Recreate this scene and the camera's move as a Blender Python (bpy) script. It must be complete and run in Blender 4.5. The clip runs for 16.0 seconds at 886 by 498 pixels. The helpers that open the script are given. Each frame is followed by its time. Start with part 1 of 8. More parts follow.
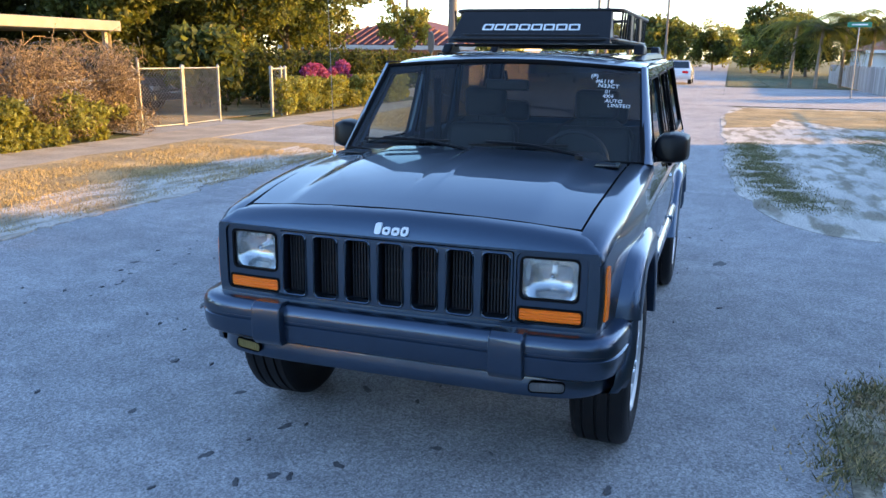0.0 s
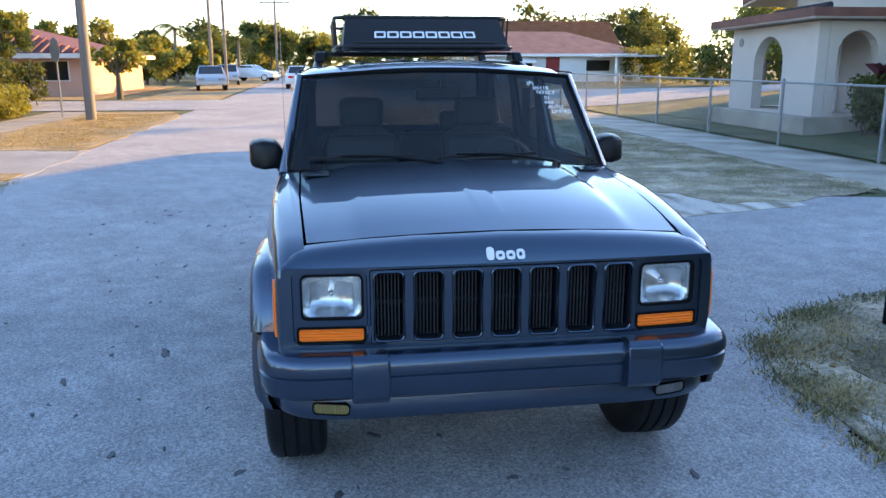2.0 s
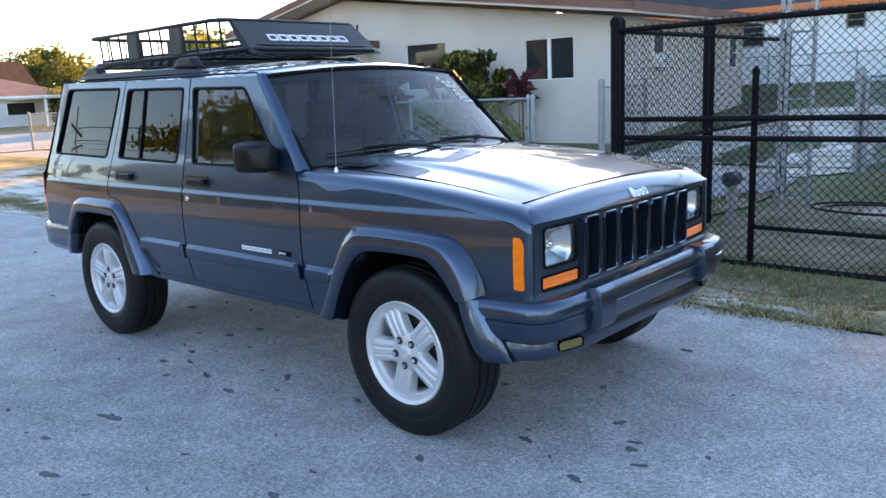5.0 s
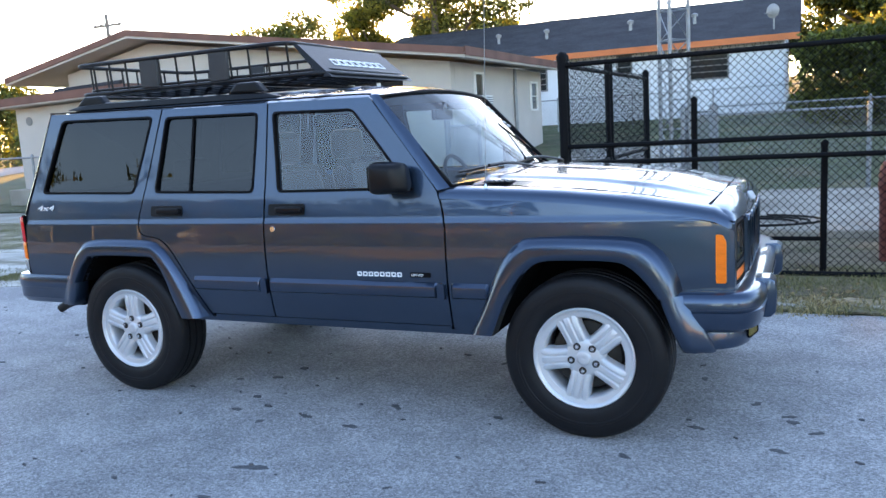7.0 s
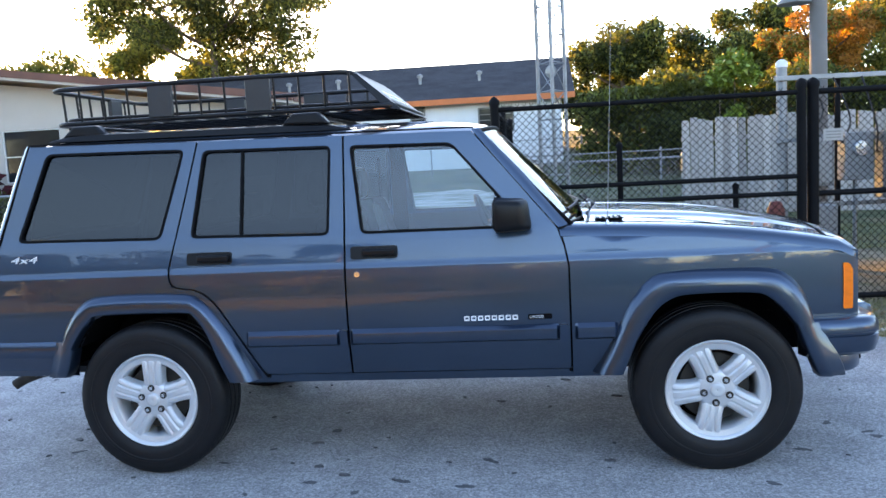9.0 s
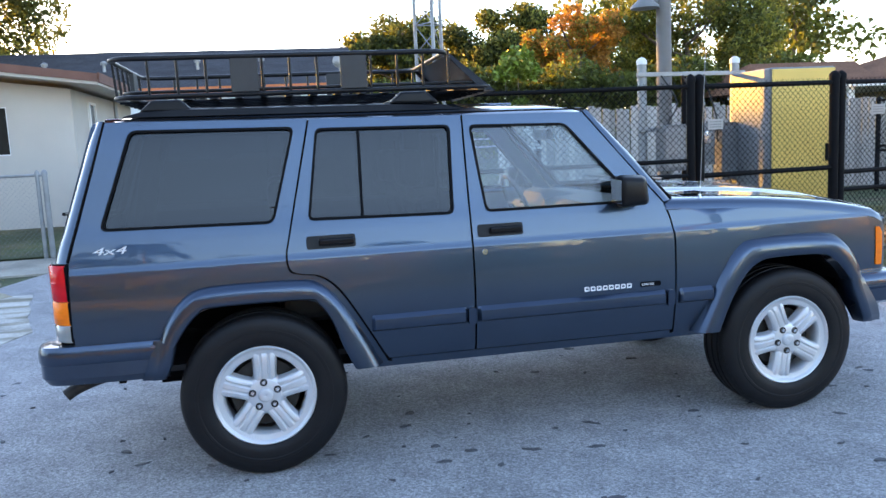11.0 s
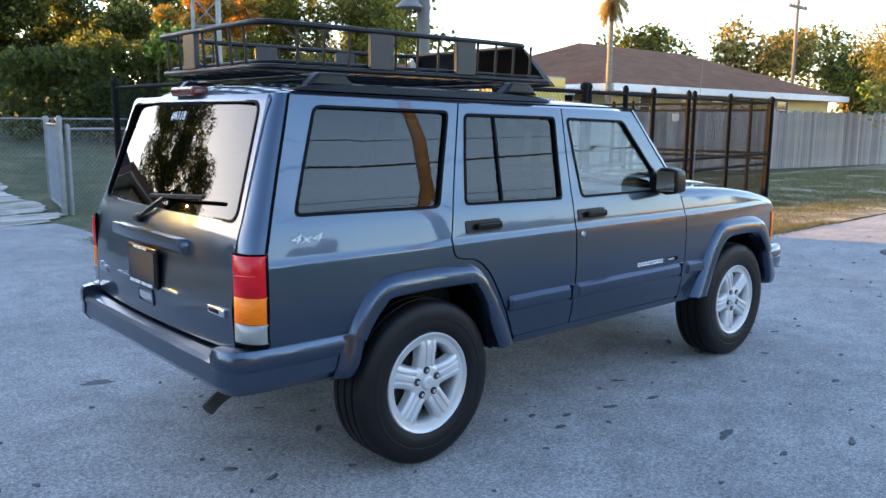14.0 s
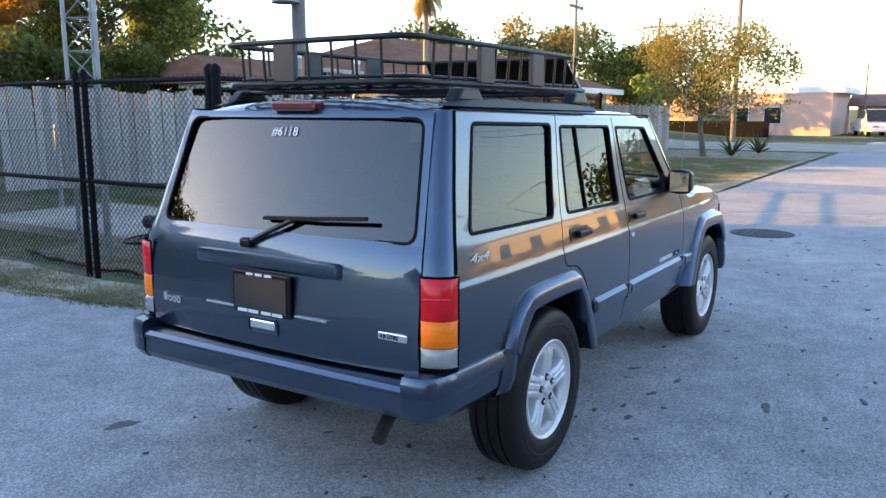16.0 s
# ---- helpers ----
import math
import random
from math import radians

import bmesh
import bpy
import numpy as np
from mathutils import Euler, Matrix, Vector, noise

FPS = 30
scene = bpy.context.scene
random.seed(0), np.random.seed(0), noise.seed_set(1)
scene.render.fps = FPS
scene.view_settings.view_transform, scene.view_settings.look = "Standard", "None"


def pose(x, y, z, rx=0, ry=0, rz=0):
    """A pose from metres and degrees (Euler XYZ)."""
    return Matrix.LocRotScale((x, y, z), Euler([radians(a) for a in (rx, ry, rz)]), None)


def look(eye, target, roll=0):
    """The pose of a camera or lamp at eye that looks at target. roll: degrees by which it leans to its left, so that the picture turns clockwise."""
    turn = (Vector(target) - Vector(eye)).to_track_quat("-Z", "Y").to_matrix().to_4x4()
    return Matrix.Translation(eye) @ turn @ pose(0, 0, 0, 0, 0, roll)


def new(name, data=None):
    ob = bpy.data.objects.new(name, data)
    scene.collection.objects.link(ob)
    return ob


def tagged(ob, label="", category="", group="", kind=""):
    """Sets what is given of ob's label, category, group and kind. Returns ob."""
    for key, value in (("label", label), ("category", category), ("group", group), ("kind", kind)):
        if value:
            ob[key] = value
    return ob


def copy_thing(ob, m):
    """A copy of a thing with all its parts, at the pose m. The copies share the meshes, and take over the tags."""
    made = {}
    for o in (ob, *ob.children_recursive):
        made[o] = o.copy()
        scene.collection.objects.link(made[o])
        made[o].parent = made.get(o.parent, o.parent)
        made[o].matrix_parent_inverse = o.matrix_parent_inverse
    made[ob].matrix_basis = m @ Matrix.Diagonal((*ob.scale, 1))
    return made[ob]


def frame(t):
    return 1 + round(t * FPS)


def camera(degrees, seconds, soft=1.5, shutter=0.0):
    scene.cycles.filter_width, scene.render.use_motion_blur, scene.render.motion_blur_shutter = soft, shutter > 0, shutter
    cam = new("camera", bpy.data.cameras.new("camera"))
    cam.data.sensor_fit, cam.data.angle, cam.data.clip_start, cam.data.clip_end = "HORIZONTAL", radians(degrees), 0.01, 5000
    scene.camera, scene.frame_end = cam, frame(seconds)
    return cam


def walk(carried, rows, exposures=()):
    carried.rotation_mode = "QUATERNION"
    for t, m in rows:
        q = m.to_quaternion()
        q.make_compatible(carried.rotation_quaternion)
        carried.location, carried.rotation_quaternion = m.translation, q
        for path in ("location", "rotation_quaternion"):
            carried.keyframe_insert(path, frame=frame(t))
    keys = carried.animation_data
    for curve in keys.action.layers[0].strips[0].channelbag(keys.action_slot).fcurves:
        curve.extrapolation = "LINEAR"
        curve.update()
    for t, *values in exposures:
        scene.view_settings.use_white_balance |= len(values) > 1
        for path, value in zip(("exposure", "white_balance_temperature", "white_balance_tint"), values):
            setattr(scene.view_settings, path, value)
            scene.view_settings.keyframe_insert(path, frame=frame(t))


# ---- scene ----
cam = camera(57.9, 16.0)
PATH = [
    (0, (4.561, 1.112, 1.596), (2.723, 0.478, 1.125), 0.7),
    (0.5, (4.601, 0.722, 1.581), (2.716, 0.273, 1.086), 0.2),
    (1, (4.59, 0.31, 1.6), (2.657, 0.102, 1.129), -0.1),
    (1.5, (4.644, -0.175, 1.623), (2.698, -0.144, 1.164), -0.1),
    (2, (4.504, -0.602, 1.604), (2.577, -0.314, 1.151), -0.1),
    (2.5, (4.392, -1.055, 1.59), (2.538, -0.473, 1.118), -0.1),
    (3, (4.268, -1.467, 1.579), (2.502, -0.694, 1.049), -1.2),
    (3.5, (4.064, -1.882, 1.562), (2.374, -0.932, 1.069), -1.6),
    (4, (3.916, -2.336, 1.521), (2.348, -1.181, 1.066), -1.7),
    (4.2, (3.868, -2.506, 1.502), (2.348, -1.285, 1.054), -2.0),
    (6.3, (2.688, -3.882, 1.383), (1.719, -2.161, 1.069), -2.8),
    (6.5, (2.533, -3.978, 1.393), (1.6, -2.238, 1.074), -3.0),
    (7, (2.151, -4.102, 1.384), (1.327, -2.305, 1.08), -3.4),
    (7.5, (1.721, -4.168, 1.395), (1.058, -2.303, 1.105), -3.4),
    (8, (1.343, -4.282, 1.411), (0.834, -2.368, 1.131), -3.4),
    (8.5, (0.977, -4.265, 1.416), (0.596, -2.318, 1.165), -3.3),
    (9, (0.548, -4.33, 1.4), (0.309, -2.356, 1.187), -3.0),
    (9.2, (0.376, -4.382, 1.419), (0.191, -2.4, 1.216), -2.9),
    (11.3, (-1.446, -4.331, 1.436), (-0.959, -2.412, 1.157), -2.4),
    (11.5, (-1.633, -4.321, 1.44), (-1.087, -2.418, 1.155), -2.1),
    (12, (-2.073, -4.288, 1.446), (-1.384, -2.432, 1.16), -1.5),
    (12.5, (-2.466, -4.065, 1.451), (-1.602, -2.284, 1.163), -0.9),
    (13, (-2.875, -3.894, 1.464), (-1.84, -2.208, 1.169), -0.3),
    (13.5, (-3.192, -3.684, 1.465), (-2.007, -2.102, 1.161), 0.2),
    (14, (-3.447, -3.375, 1.487), (-2.139, -1.895, 1.168), 0.5),
    (14.5, (-3.736, -3.121, 1.505), (-2.323, -1.748, 1.156), 0.6),
    (15, (-3.948, -2.835, 1.514), (-2.443, -1.569, 1.151), 0.7),
    (15.5, (-4.145, -2.531, 1.545), (-2.561, -1.362, 1.193), 0.5),
    (16, (-4.402, -2.28, 1.575), (-2.742, -1.218, 1.237), 0.1),
]
walk(cam, [(t, look(eye, target, roll)) for t, eye, target, roll in PATH], [(0, 2.12, 5850, 17), (2.5, 2.28, 6050, 17), (4, 2.42, 6700, 18), (8, 2.66, 6850, 20), (12, 2.64, 6850, 20), (14, 2.40, 6800, 18), (16, 2.29, 6550, 18)])

# ---- world, sun, exposure ----
SUN_AZ = 26.5          # degrees from +y towards -x
SUN_EL = 11.6
world = bpy.data.worlds.new("sky_world")
scene.world = world
world.use_nodes = True
wn = world.node_tree.nodes
sky = wn.new("ShaderNodeTexSky")
sky.sky_type = "NISHITA"
sky.sun_disc = False
sky.sun_elevation = radians(SUN_EL)
sky.sun_rotation = radians(-SUN_AZ)
sky.air_density, sky.dust_density, sky.ozone_density = 1.0, 0.28, 1.7
wn["Background"].inputs["Strength"].default_value = 0.15
world.node_tree.links.new(sky.outputs[0], wn["Background"].inputs["Color"])
sun = new("sun", bpy.data.lights.new("sun", "SUN"))
sun.data.energy, sun.data.angle, sun.data.color = 4.1, radians(0.6), (1.0, 0.53, 0.07)
sun_way = Vector((-math.sin(radians(SUN_AZ)), math.cos(radians(SUN_AZ)), math.tan(radians(SUN_EL)))).normalized()
sun.matrix_world = look(sun_way * 60, (0, 0, 0))


# ---- materials ----
MATS = {}


def mat(name, color, rough=0.6, metal=0.0, var=0.0, scale=8.0, fine=0.0, fine_scale=120.0, bump=0.0, bump_scale=150.0, coat=0.0,
        color2=None, ramp=(0.4, 0.6), island=0.0, rand=0.0, spec=0.5, stretch=(1, 1, 1), trans=0.0, thin=0.0):
    """Principled material with variation at two scales, relief, and random tone per object or per island."""
    if name in MATS:
        return MATS[name]
    m = bpy.data.materials.new(name)
    MATS[name] = m
    m.use_nodes = True
    nt = m.node_tree
    n, l = nt.nodes, nt.links
    b = n["Principled BSDF"]
    b.inputs["Roughness"].default_value = rough
    b.inputs["Metallic"].default_value = metal
    b.inputs["Specular IOR Level"].default_value = spec
    b.inputs["Coat Weight"].default_value = coat
    b.inputs["Coat Roughness"].default_value = 0.02
    b.inputs["Coat IOR"].default_value = 1.52
    if trans:
        b.inputs["Transmission Weight"].default_value = trans
    co = n.new("ShaderNodeTexCoord")
    mp = n.new("ShaderNodeMapping")
    mp.inputs["Scale"].default_value = stretch
    l.new(co.outputs["Object"], mp.inputs["Vector"])
    rgb = n.new("ShaderNodeRGB")
    rgb.outputs[0].default_value = (*color, 1)
    out = rgb.outputs[0]
    if color2:
        nz = n.new("ShaderNodeTexNoise")
        nz.inputs["Scale"].default_value, nz.inputs["Detail"].default_value = scale, 6
        l.new(mp.outputs[0], nz.inputs["Vector"])
        rp = n.new("ShaderNodeMapRange")
        rp.inputs["From Min"].default_value, rp.inputs["From Max"].default_value = ramp
        l.new(nz.outputs["Fac"], rp.inputs["Value"])
        mx = n.new("ShaderNodeMix")
        mx.data_type = "RGBA"
        mx.inputs["B"].default_value = (*color2, 1)
        l.new(rp.outputs[0], mx.inputs["Factor"])
        l.new(out, mx.inputs["A"])
        out = mx.outputs["Result"]
    for amount, sc, det in ((var, scale * 0.7, 5), (fine, fine_scale, 3)):
        if amount:
            nz = n.new("ShaderNodeTexNoise")
            nz.inputs["Scale"].default_value, nz.inputs["Detail"].default_value = sc, det
            l.new(mp.outputs[0], nz.inputs["Vector"])
            rp = n.new("ShaderNodeMapRange")
            rp.inputs["From Min"].default_value, rp.inputs["From Max"].default_value = 0.3, 0.7
            rp.inputs["To Min"].default_value, rp.inputs["To Max"].default_value = 1 - amount, 1 + amount
            l.new(nz.outputs["Fac"], rp.inputs["Value"])
            mu = n.new("ShaderNodeVectorMath")
            mu.operation = "SCALE"
            l.new(out, mu.inputs[0])
            l.new(rp.outputs[0], mu.inputs["Scale"])
            out = mu.outputs[0]
    for amount, node, sock in ((island, "ShaderNodeNewGeometry", "Random Per Island"), (rand, "ShaderNodeObjectInfo", "Random")):
        if amount:
            g = n.new(node)
            rp = n.new("ShaderNodeMapRange")
            rp.inputs["To Min"].default_value, rp.inputs["To Max"].default_value = 1 - amount, 1 + amount
            l.new(g.outputs[sock], rp.inputs["Value"])
            mu = n.new("ShaderNodeVectorMath")
            mu.operation = "SCALE"
            l.new(out, mu.inputs[0])
            l.new(rp.outputs[0], mu.inputs["Scale"])
            out = mu.outputs[0]
    l.new(out, b.inputs["Base Color"])
    if bump:
        nz = n.new("ShaderNodeTexNoise")
        nz.inputs["Scale"].default_value, nz.inputs["Detail"].default_value = bump_scale, 4
        l.new(mp.outputs[0], nz.inputs["Vector"])
        bp = n.new("ShaderNodeBump")
        bp.inputs["Strength"].default_value, bp.inputs["Distance"].default_value = bump, 0.01
        l.new(nz.outputs["Fac"], bp.inputs["Height"])
        l.new(bp.outputs[0], b.inputs["Normal"])
    if thin:
        tl = n.new("ShaderNodeBsdfTranslucent")
        mu = n.new("ShaderNodeVectorMath")
        mu.operation = "MULTIPLY"
        mu.inputs[1].default_value = (1.5, 1.35, 0.7)
        l.new(out, mu.inputs[0])
        l.new(mu.outputs[0], tl.inputs["Color"])
        mx = n.new("ShaderNodeMixShader")
        mx.inputs[0].default_value = thin
        l.new(b.outputs[0], mx.inputs[1])
        l.new(tl.outputs[0], mx.inputs[2])
        l.new(mx.outputs[0], n["Material Output"].inputs["Surface"])
    return m


def glass_mat(name, tint, f0=0.045):
    """A pane: tinted see-through, with gloss that grows towards grazing angles."""
    m = bpy.data.materials.new(name)
    m.use_nodes = True
    nt = m.node_tree
    n, l = nt.nodes, nt.links
    n.remove(n["Principled BSDF"])
    tr, gl = n.new("ShaderNodeBsdfTransparent"), n.new("ShaderNodeBsdfGlossy")
    tr.inputs["Color"].default_value = (*tint, 1)
    gl.inputs["Roughness"].default_value = 0.008
    lw = n.new("ShaderNodeLayerWeight")
    lw.inputs["Blend"].default_value = 0.5
    pw, ma = n.new("ShaderNodeMath"), n.new("ShaderNodeMath")
    pw.operation, ma.operation = "POWER", "MULTIPLY_ADD"
    pw.inputs[1].default_value, ma.inputs[1].default_value, ma.inputs[2].default_value = 5.0, 1 - f0, f0
    l.new(lw.outputs["Facing"], pw.inputs[0])
    l.new(pw.outputs[0], ma.inputs[0])
    mx = n.new("ShaderNodeMixShader")
    l.new(ma.outputs[0], mx.inputs[0])
    l.new(tr.outputs[0], mx.inputs[1])
    l.new(gl.outputs[0], mx.inputs[2])
    l.new(mx.outputs[0], n["Material Output"].inputs["Surface"])
    return m


def asphalt_mat(name, dark, light):
    """Worn road surface: wide patches, mottling, stone grain and pale chips, with relief."""
    m = bpy.data.materials.new(name)
    m.use_nodes = True
    nt = m.node_tree
    n, l = nt.nodes, nt.links
    b = n["Principled BSDF"]
    b.inputs["Roughness"].default_value = 0.9
    b.inputs["Specular IOR Level"].default_value = 0.2
    co = n.new("ShaderNodeTexCoord")

    def tex(scale, detail, rough, lo, hi, to0, to1):
        z = n.new("ShaderNodeTexNoise")
        z.inputs["Scale"].default_value, z.inputs["Detail"].default_value, z.inputs["Roughness"].default_value = scale, detail, rough
        l.new(co.outputs["Object"], z.inputs["Vector"])
        r = n.new("ShaderNodeMapRange")
        r.inputs["From Min"].default_value, r.inputs["From Max"].default_value = lo, hi
        r.inputs["To Min"].default_value, r.inputs["To Max"].default_value = to0, to1
        l.new(z.outputs["Fac"], r.inputs["Value"])
        return r.outputs[0]
    mx = n.new("ShaderNodeMix")
    mx.data_type = "RGBA"
    mx.inputs["A"].default_value, mx.inputs["B"].default_value = (*dark, 1), (*light, 1)
    l.new(tex(0.55, 6, .6, .32, .68, 0, 1), mx.inputs["Factor"])
    out = mx.outputs["Result"]
    grain = tex(48, 9, .8, .27, .73, .55, 1.45)

    def stones(scale, lo, hi):
        v = n.new("ShaderNodeTexVoronoi")
        v.inputs["Scale"].default_value = scale
        l.new(co.outputs["Object"], v.inputs["Vector"])
        sp = n.new("ShaderNodeSeparateColor")
        l.new(v.outputs["Color"], sp.inputs[0])
        r = n.new("ShaderNodeMapRange")
        r.inputs["To Min"].default_value, r.inputs["To Max"].default_value = lo, hi
        l.new(sp.outputs[0], r.inputs["Value"])
        return r.outputs[0]
    for f in (tex(4.5, 4, .6, .3, .7, .86, 1.14), grain, stones(110, .70, 1.30), stones(220, .72, 1.28)):
        mu = n.new("ShaderNodeVectorMath")
        mu.operation = "SCALE"
        l.new(out, mu.inputs[0])
        l.new(f, mu.inputs["Scale"])
        out = mu.outputs[0]
    vo = n.new("ShaderNodeTexVoronoi")
    vo.inputs["Scale"].default_value = 48
    l.new(co.outputs["Object"], vo.inputs["Vector"])
    chip = n.new("ShaderNodeMapRange")
    chip.inputs["From Min"].default_value, chip.inputs["From Max"].default_value = 0.30, 0.16
    l.new(vo.outputs["Distance"], chip.inputs["Value"])
    gate_ = n.new("ShaderNodeMath")
    gate_.operation = "MULTIPLY"
    l.new(chip.outputs[0], gate_.inputs[0])
    l.new(tex(23, 2, .5, .50, .60, 0, .8), gate_.inputs[1])
    m2 = n.new("ShaderNodeMix")
    m2.data_type = "RGBA"
    m2.inputs["B"].default_value = (.46, .46, .47, 1)
    l.new(gate_.outputs[0], m2.inputs["Factor"])
    l.new(out, m2.inputs["A"])
    l.new(m2.outputs["Result"], b.inputs["Base Color"])
    bp = n.new("ShaderNodeBump")
    bp.inputs["Strength"].default_value, bp.inputs["Distance"].default_value = 0.55, 0.005
    l.new(grain, bp.inputs["Height"])
    l.new(bp.outputs[0], b.inputs["Normal"])
    return m


PAINT = mat("blue_grey_metallic_paint", (0.042, 0.071, 0.115), 0.35, 0.92, var=0.05, scale=3, fine=0.10, fine_scale=900, coat=1.0)
PAINT_LOW = mat("painted_plastic_trim", (0.040, 0.066, 0.110), 0.30, 0.88, var=0.08, scale=6, fine=0.10, fine_scale=500, coat=0.8)
SHUT = mat("black_shut_line", (0.004, 0.004, 0.005), 0.9, spec=0.08)
PLASTIC = mat("black_plastic", (0.006, 0.006, 0.007), 0.34, spec=0.22, var=0.15, scale=20, bump=0.05, bump_scale=400)
RUBBER = mat("tyre_rubber", (0.008, 0.008, 0.009), 0.5, spec=0.25, var=0.2, scale=14, fine=0.15, fine_scale=200, bump=0.1, bump_scale=300)
TRIMRUB = mat("window_rubber", (0.005, 0.005, 0.006), 0.6, spec=0.08, var=0.1)
ALLOY = mat("silver_alloy", (0.62, 0.63, 0.64), 0.42, 0.45, var=0.06, scale=10, fine=0.04, fine_scale=300)
CHROME = mat("chrome", (0.8, 0.81, 0.83), 0.12, 1.0, var=0.04)
GREYBAR = mat("dull_grey_grille_bar", (0.022, 0.024, 0.028), 0.5, spec=0.3, var=0.1, scale=12)
BRAKE = mat("brake_iron", (0.05, 0.045, 0.04), 0.6, 0.6, var=0.3, scale=20)
AMBER = mat("amber_lens", (0.98, 0.20, 0.004), 0.30, var=0.1, scale=30, spec=0.3, coat=0.15, bump=0.25, bump_scale=60, stretch=(1, 0.05, 3))
BRAKELENS = mat("dark_red_lens", (0.13, 0.012, 0.012), 0.2, var=0.1, coat=0.5)
REDLENS = mat("red_lens", (0.66, 0.006, 0.014), 0.25, var=0.12, scale=25, spec=0.3, coat=0.25)
WHITELENS = mat("clear_lens", (0.26, 0.275, 0.27), 0.15, var=0.08, scale=30, coat=0.8)
LAMPIN = mat("lamp_reflector", (0.62, 0.65, 0.68), 0.22, 0.75, var=0.1, scale=12, bump=0.05, bump_scale=26)
FOGCLEAR = mat("fog_lamp_clear", (0.16, 0.165, 0.17), 0.25, 0.3, var=0.15, scale=30)
FOGIN = mat("fog_lamp_yellowed", (0.24, 0.19, 0.07), 0.25, 0.3, var=0.15, scale=30)
GLASS = glass_mat("window_glass", (0.60, 0.68, 0.69), 0.05)
DOORGLASS = glass_mat("door_glass", (0.80, 0.88, 0.90), 0.10)
TINT = glass_mat("tinted_glass", (0.075, 0.09, 0.10), 0.056)
REARTINT = glass_mat("rear_tinted_glass", (0.06, 0.07, 0.08), 0.098)
LAMPGLASS = glass_mat("lamp_glass", (0.93, 0.95, 0.95), 0.035)
SEAT = mat("grey_leather", (0.013, 0.014, 0.016), 0.6, var=0.15, scale=10, bump=0.08, bump_scale=90)
DASH = mat("dash_grey", (0.016, 0.017, 0.020), 0.6, var=0.1, bump=0.06, bump_scale=300)
WHITEMARK = mat("white_lettering", (0.72, 0.74, 0.76), 0.4, var=0.05)
CHALK = mat("chalk_pen", (0.74, 0.76, 0.78), 0.7, var=0.15, scale=60)
RACK = mat("black_powder_coat", (0.008, 0.008, 0.009), 0.42, 0.0, spec=0.3, var=0.2, scale=25, bump=0.03, bump_scale=500)
PLATE_GREY = mat("grey_rack_plate", (0.035, 0.036, 0.038), 0.5, 0.2, var=0.1, scale=12)
ASPHALT = asphalt_mat("worn_asphalt", (0.270, 0.265, 0.266), (0.375, 0.367, 0.363))
DRIVE = mat("driveway_asphalt", (0.26, 0.258, 0.25), 0.85, var=0.2, scale=1.3, fine=0.45, fine_scale=120, bump=0.4, bump_scale=200,
            color2=(0.31, 0.31, 0.305), ramp=(0.45, 0.7))
STAIN = mat("oil_spot", (0.085, 0.085, 0.09), 0.7, var=0.3, scale=30, fine=0.3, fine_scale=120)
CONCRETE = mat("weathered_concrete", (0.33, 0.30, 0.25), 0.9, var=0.3, scale=1.5, fine=0.2, fine_scale=60, bump=0.2, bump_scale=90, rand=0.06, spec=0.2)
LINE = mat("faded_road_paint", (0.36, 0.37, 0.38), 0.8, var=0.4, scale=4, fine=0.3, fine_scale=60)
GRASS_G = mat("lawn_ground", (0.060, 0.075, 0.028), 0.95, var=0.35, scale=1.2, fine=0.5, fine_scale=28, bump=0.8, bump_scale=40,
              color2=(0.13, 0.11, 0.055), ramp=(0.5, 0.68))
GRASS_D = mat("dry_verge_ground", (0.26, 0.195, 0.09), 0.95, var=0.3, scale=1.4, fine=0.5, fine_scale=26, bump=0.8, bump_scale=40,
              color2=(0.35, 0.26, 0.13), ramp=(0.48, 0.64))
SAND = mat("sandy_ground", (0.50, 0.47, 0.42), 0.95, spec=0.2, var=0.2, scale=1.6, fine=0.25, fine_scale=35, bump=0.5, bump_scale=60,
           color2=(0.25, 0.225, 0.17), ramp=(0.47, 0.60), stretch=(0.7, 2.4, 1))
MULCH = mat("leafy_soil", (0.20, 0.172, 0.10), 0.95, var=0.4, scale=2.2, fine=0.5, fine_scale=40, bump=0.9, bump_scale=50,
            color2=(0.33, 0.28, 0.20), ramp=(0.44, 0.60))
SOIL = mat("brown_soil", (0.165, 0.138, 0.092), 0.95, spec=0.2, var=0.35, scale=3, fine=0.5, fine_scale=45, bump=0.9, bump_scale=55, color2=(0.10, 0.095, 0.05), ramp=(0.5, 0.66))
BLADE_G = mat("grass_blade", (0.165, 0.155, 0.060), 0.7, island=0.55)
BLADE_D = mat("dry_grass_blade", (0.38, 0.29, 0.135), 0.8, island=0.5)
LITTER = mat("fallen_leaf", (0.30, 0.22, 0.12), 0.8, island=0.5)
LEAF = mat("leaf_green", (0.088, 0.110, 0.032), 0.5, island=0.5, spec=0.4, thin=0.58)
LEAF_DK = mat("leaf_dark", (0.060, 0.077, 0.030), 0.5, island=0.5, spec=0.35, thin=0.65)
LEAF_YL = mat("leaf_yellow_green", (0.200, 0.212, 0.045), 0.55, island=0.45, thin=0.45)
LEAF_DRY = mat("leaf_straw_yellow", (0.25, 0.20, 0.065), 0.6, island=0.45, thin=0.4)
LEAF_OR = mat("leaf_orange", (0.37, 0.19, 0.040), 0.55, island=0.45, thin=0.45)
LEAF_LIME = mat("leaf_lime", (0.13, 0.19, 0.018), 0.5, island=0.35)
PALMSTRAW = mat("dead_palm_frond", (0.50, 0.42, 0.27), 0.8, island=0.3, thin=0.5)
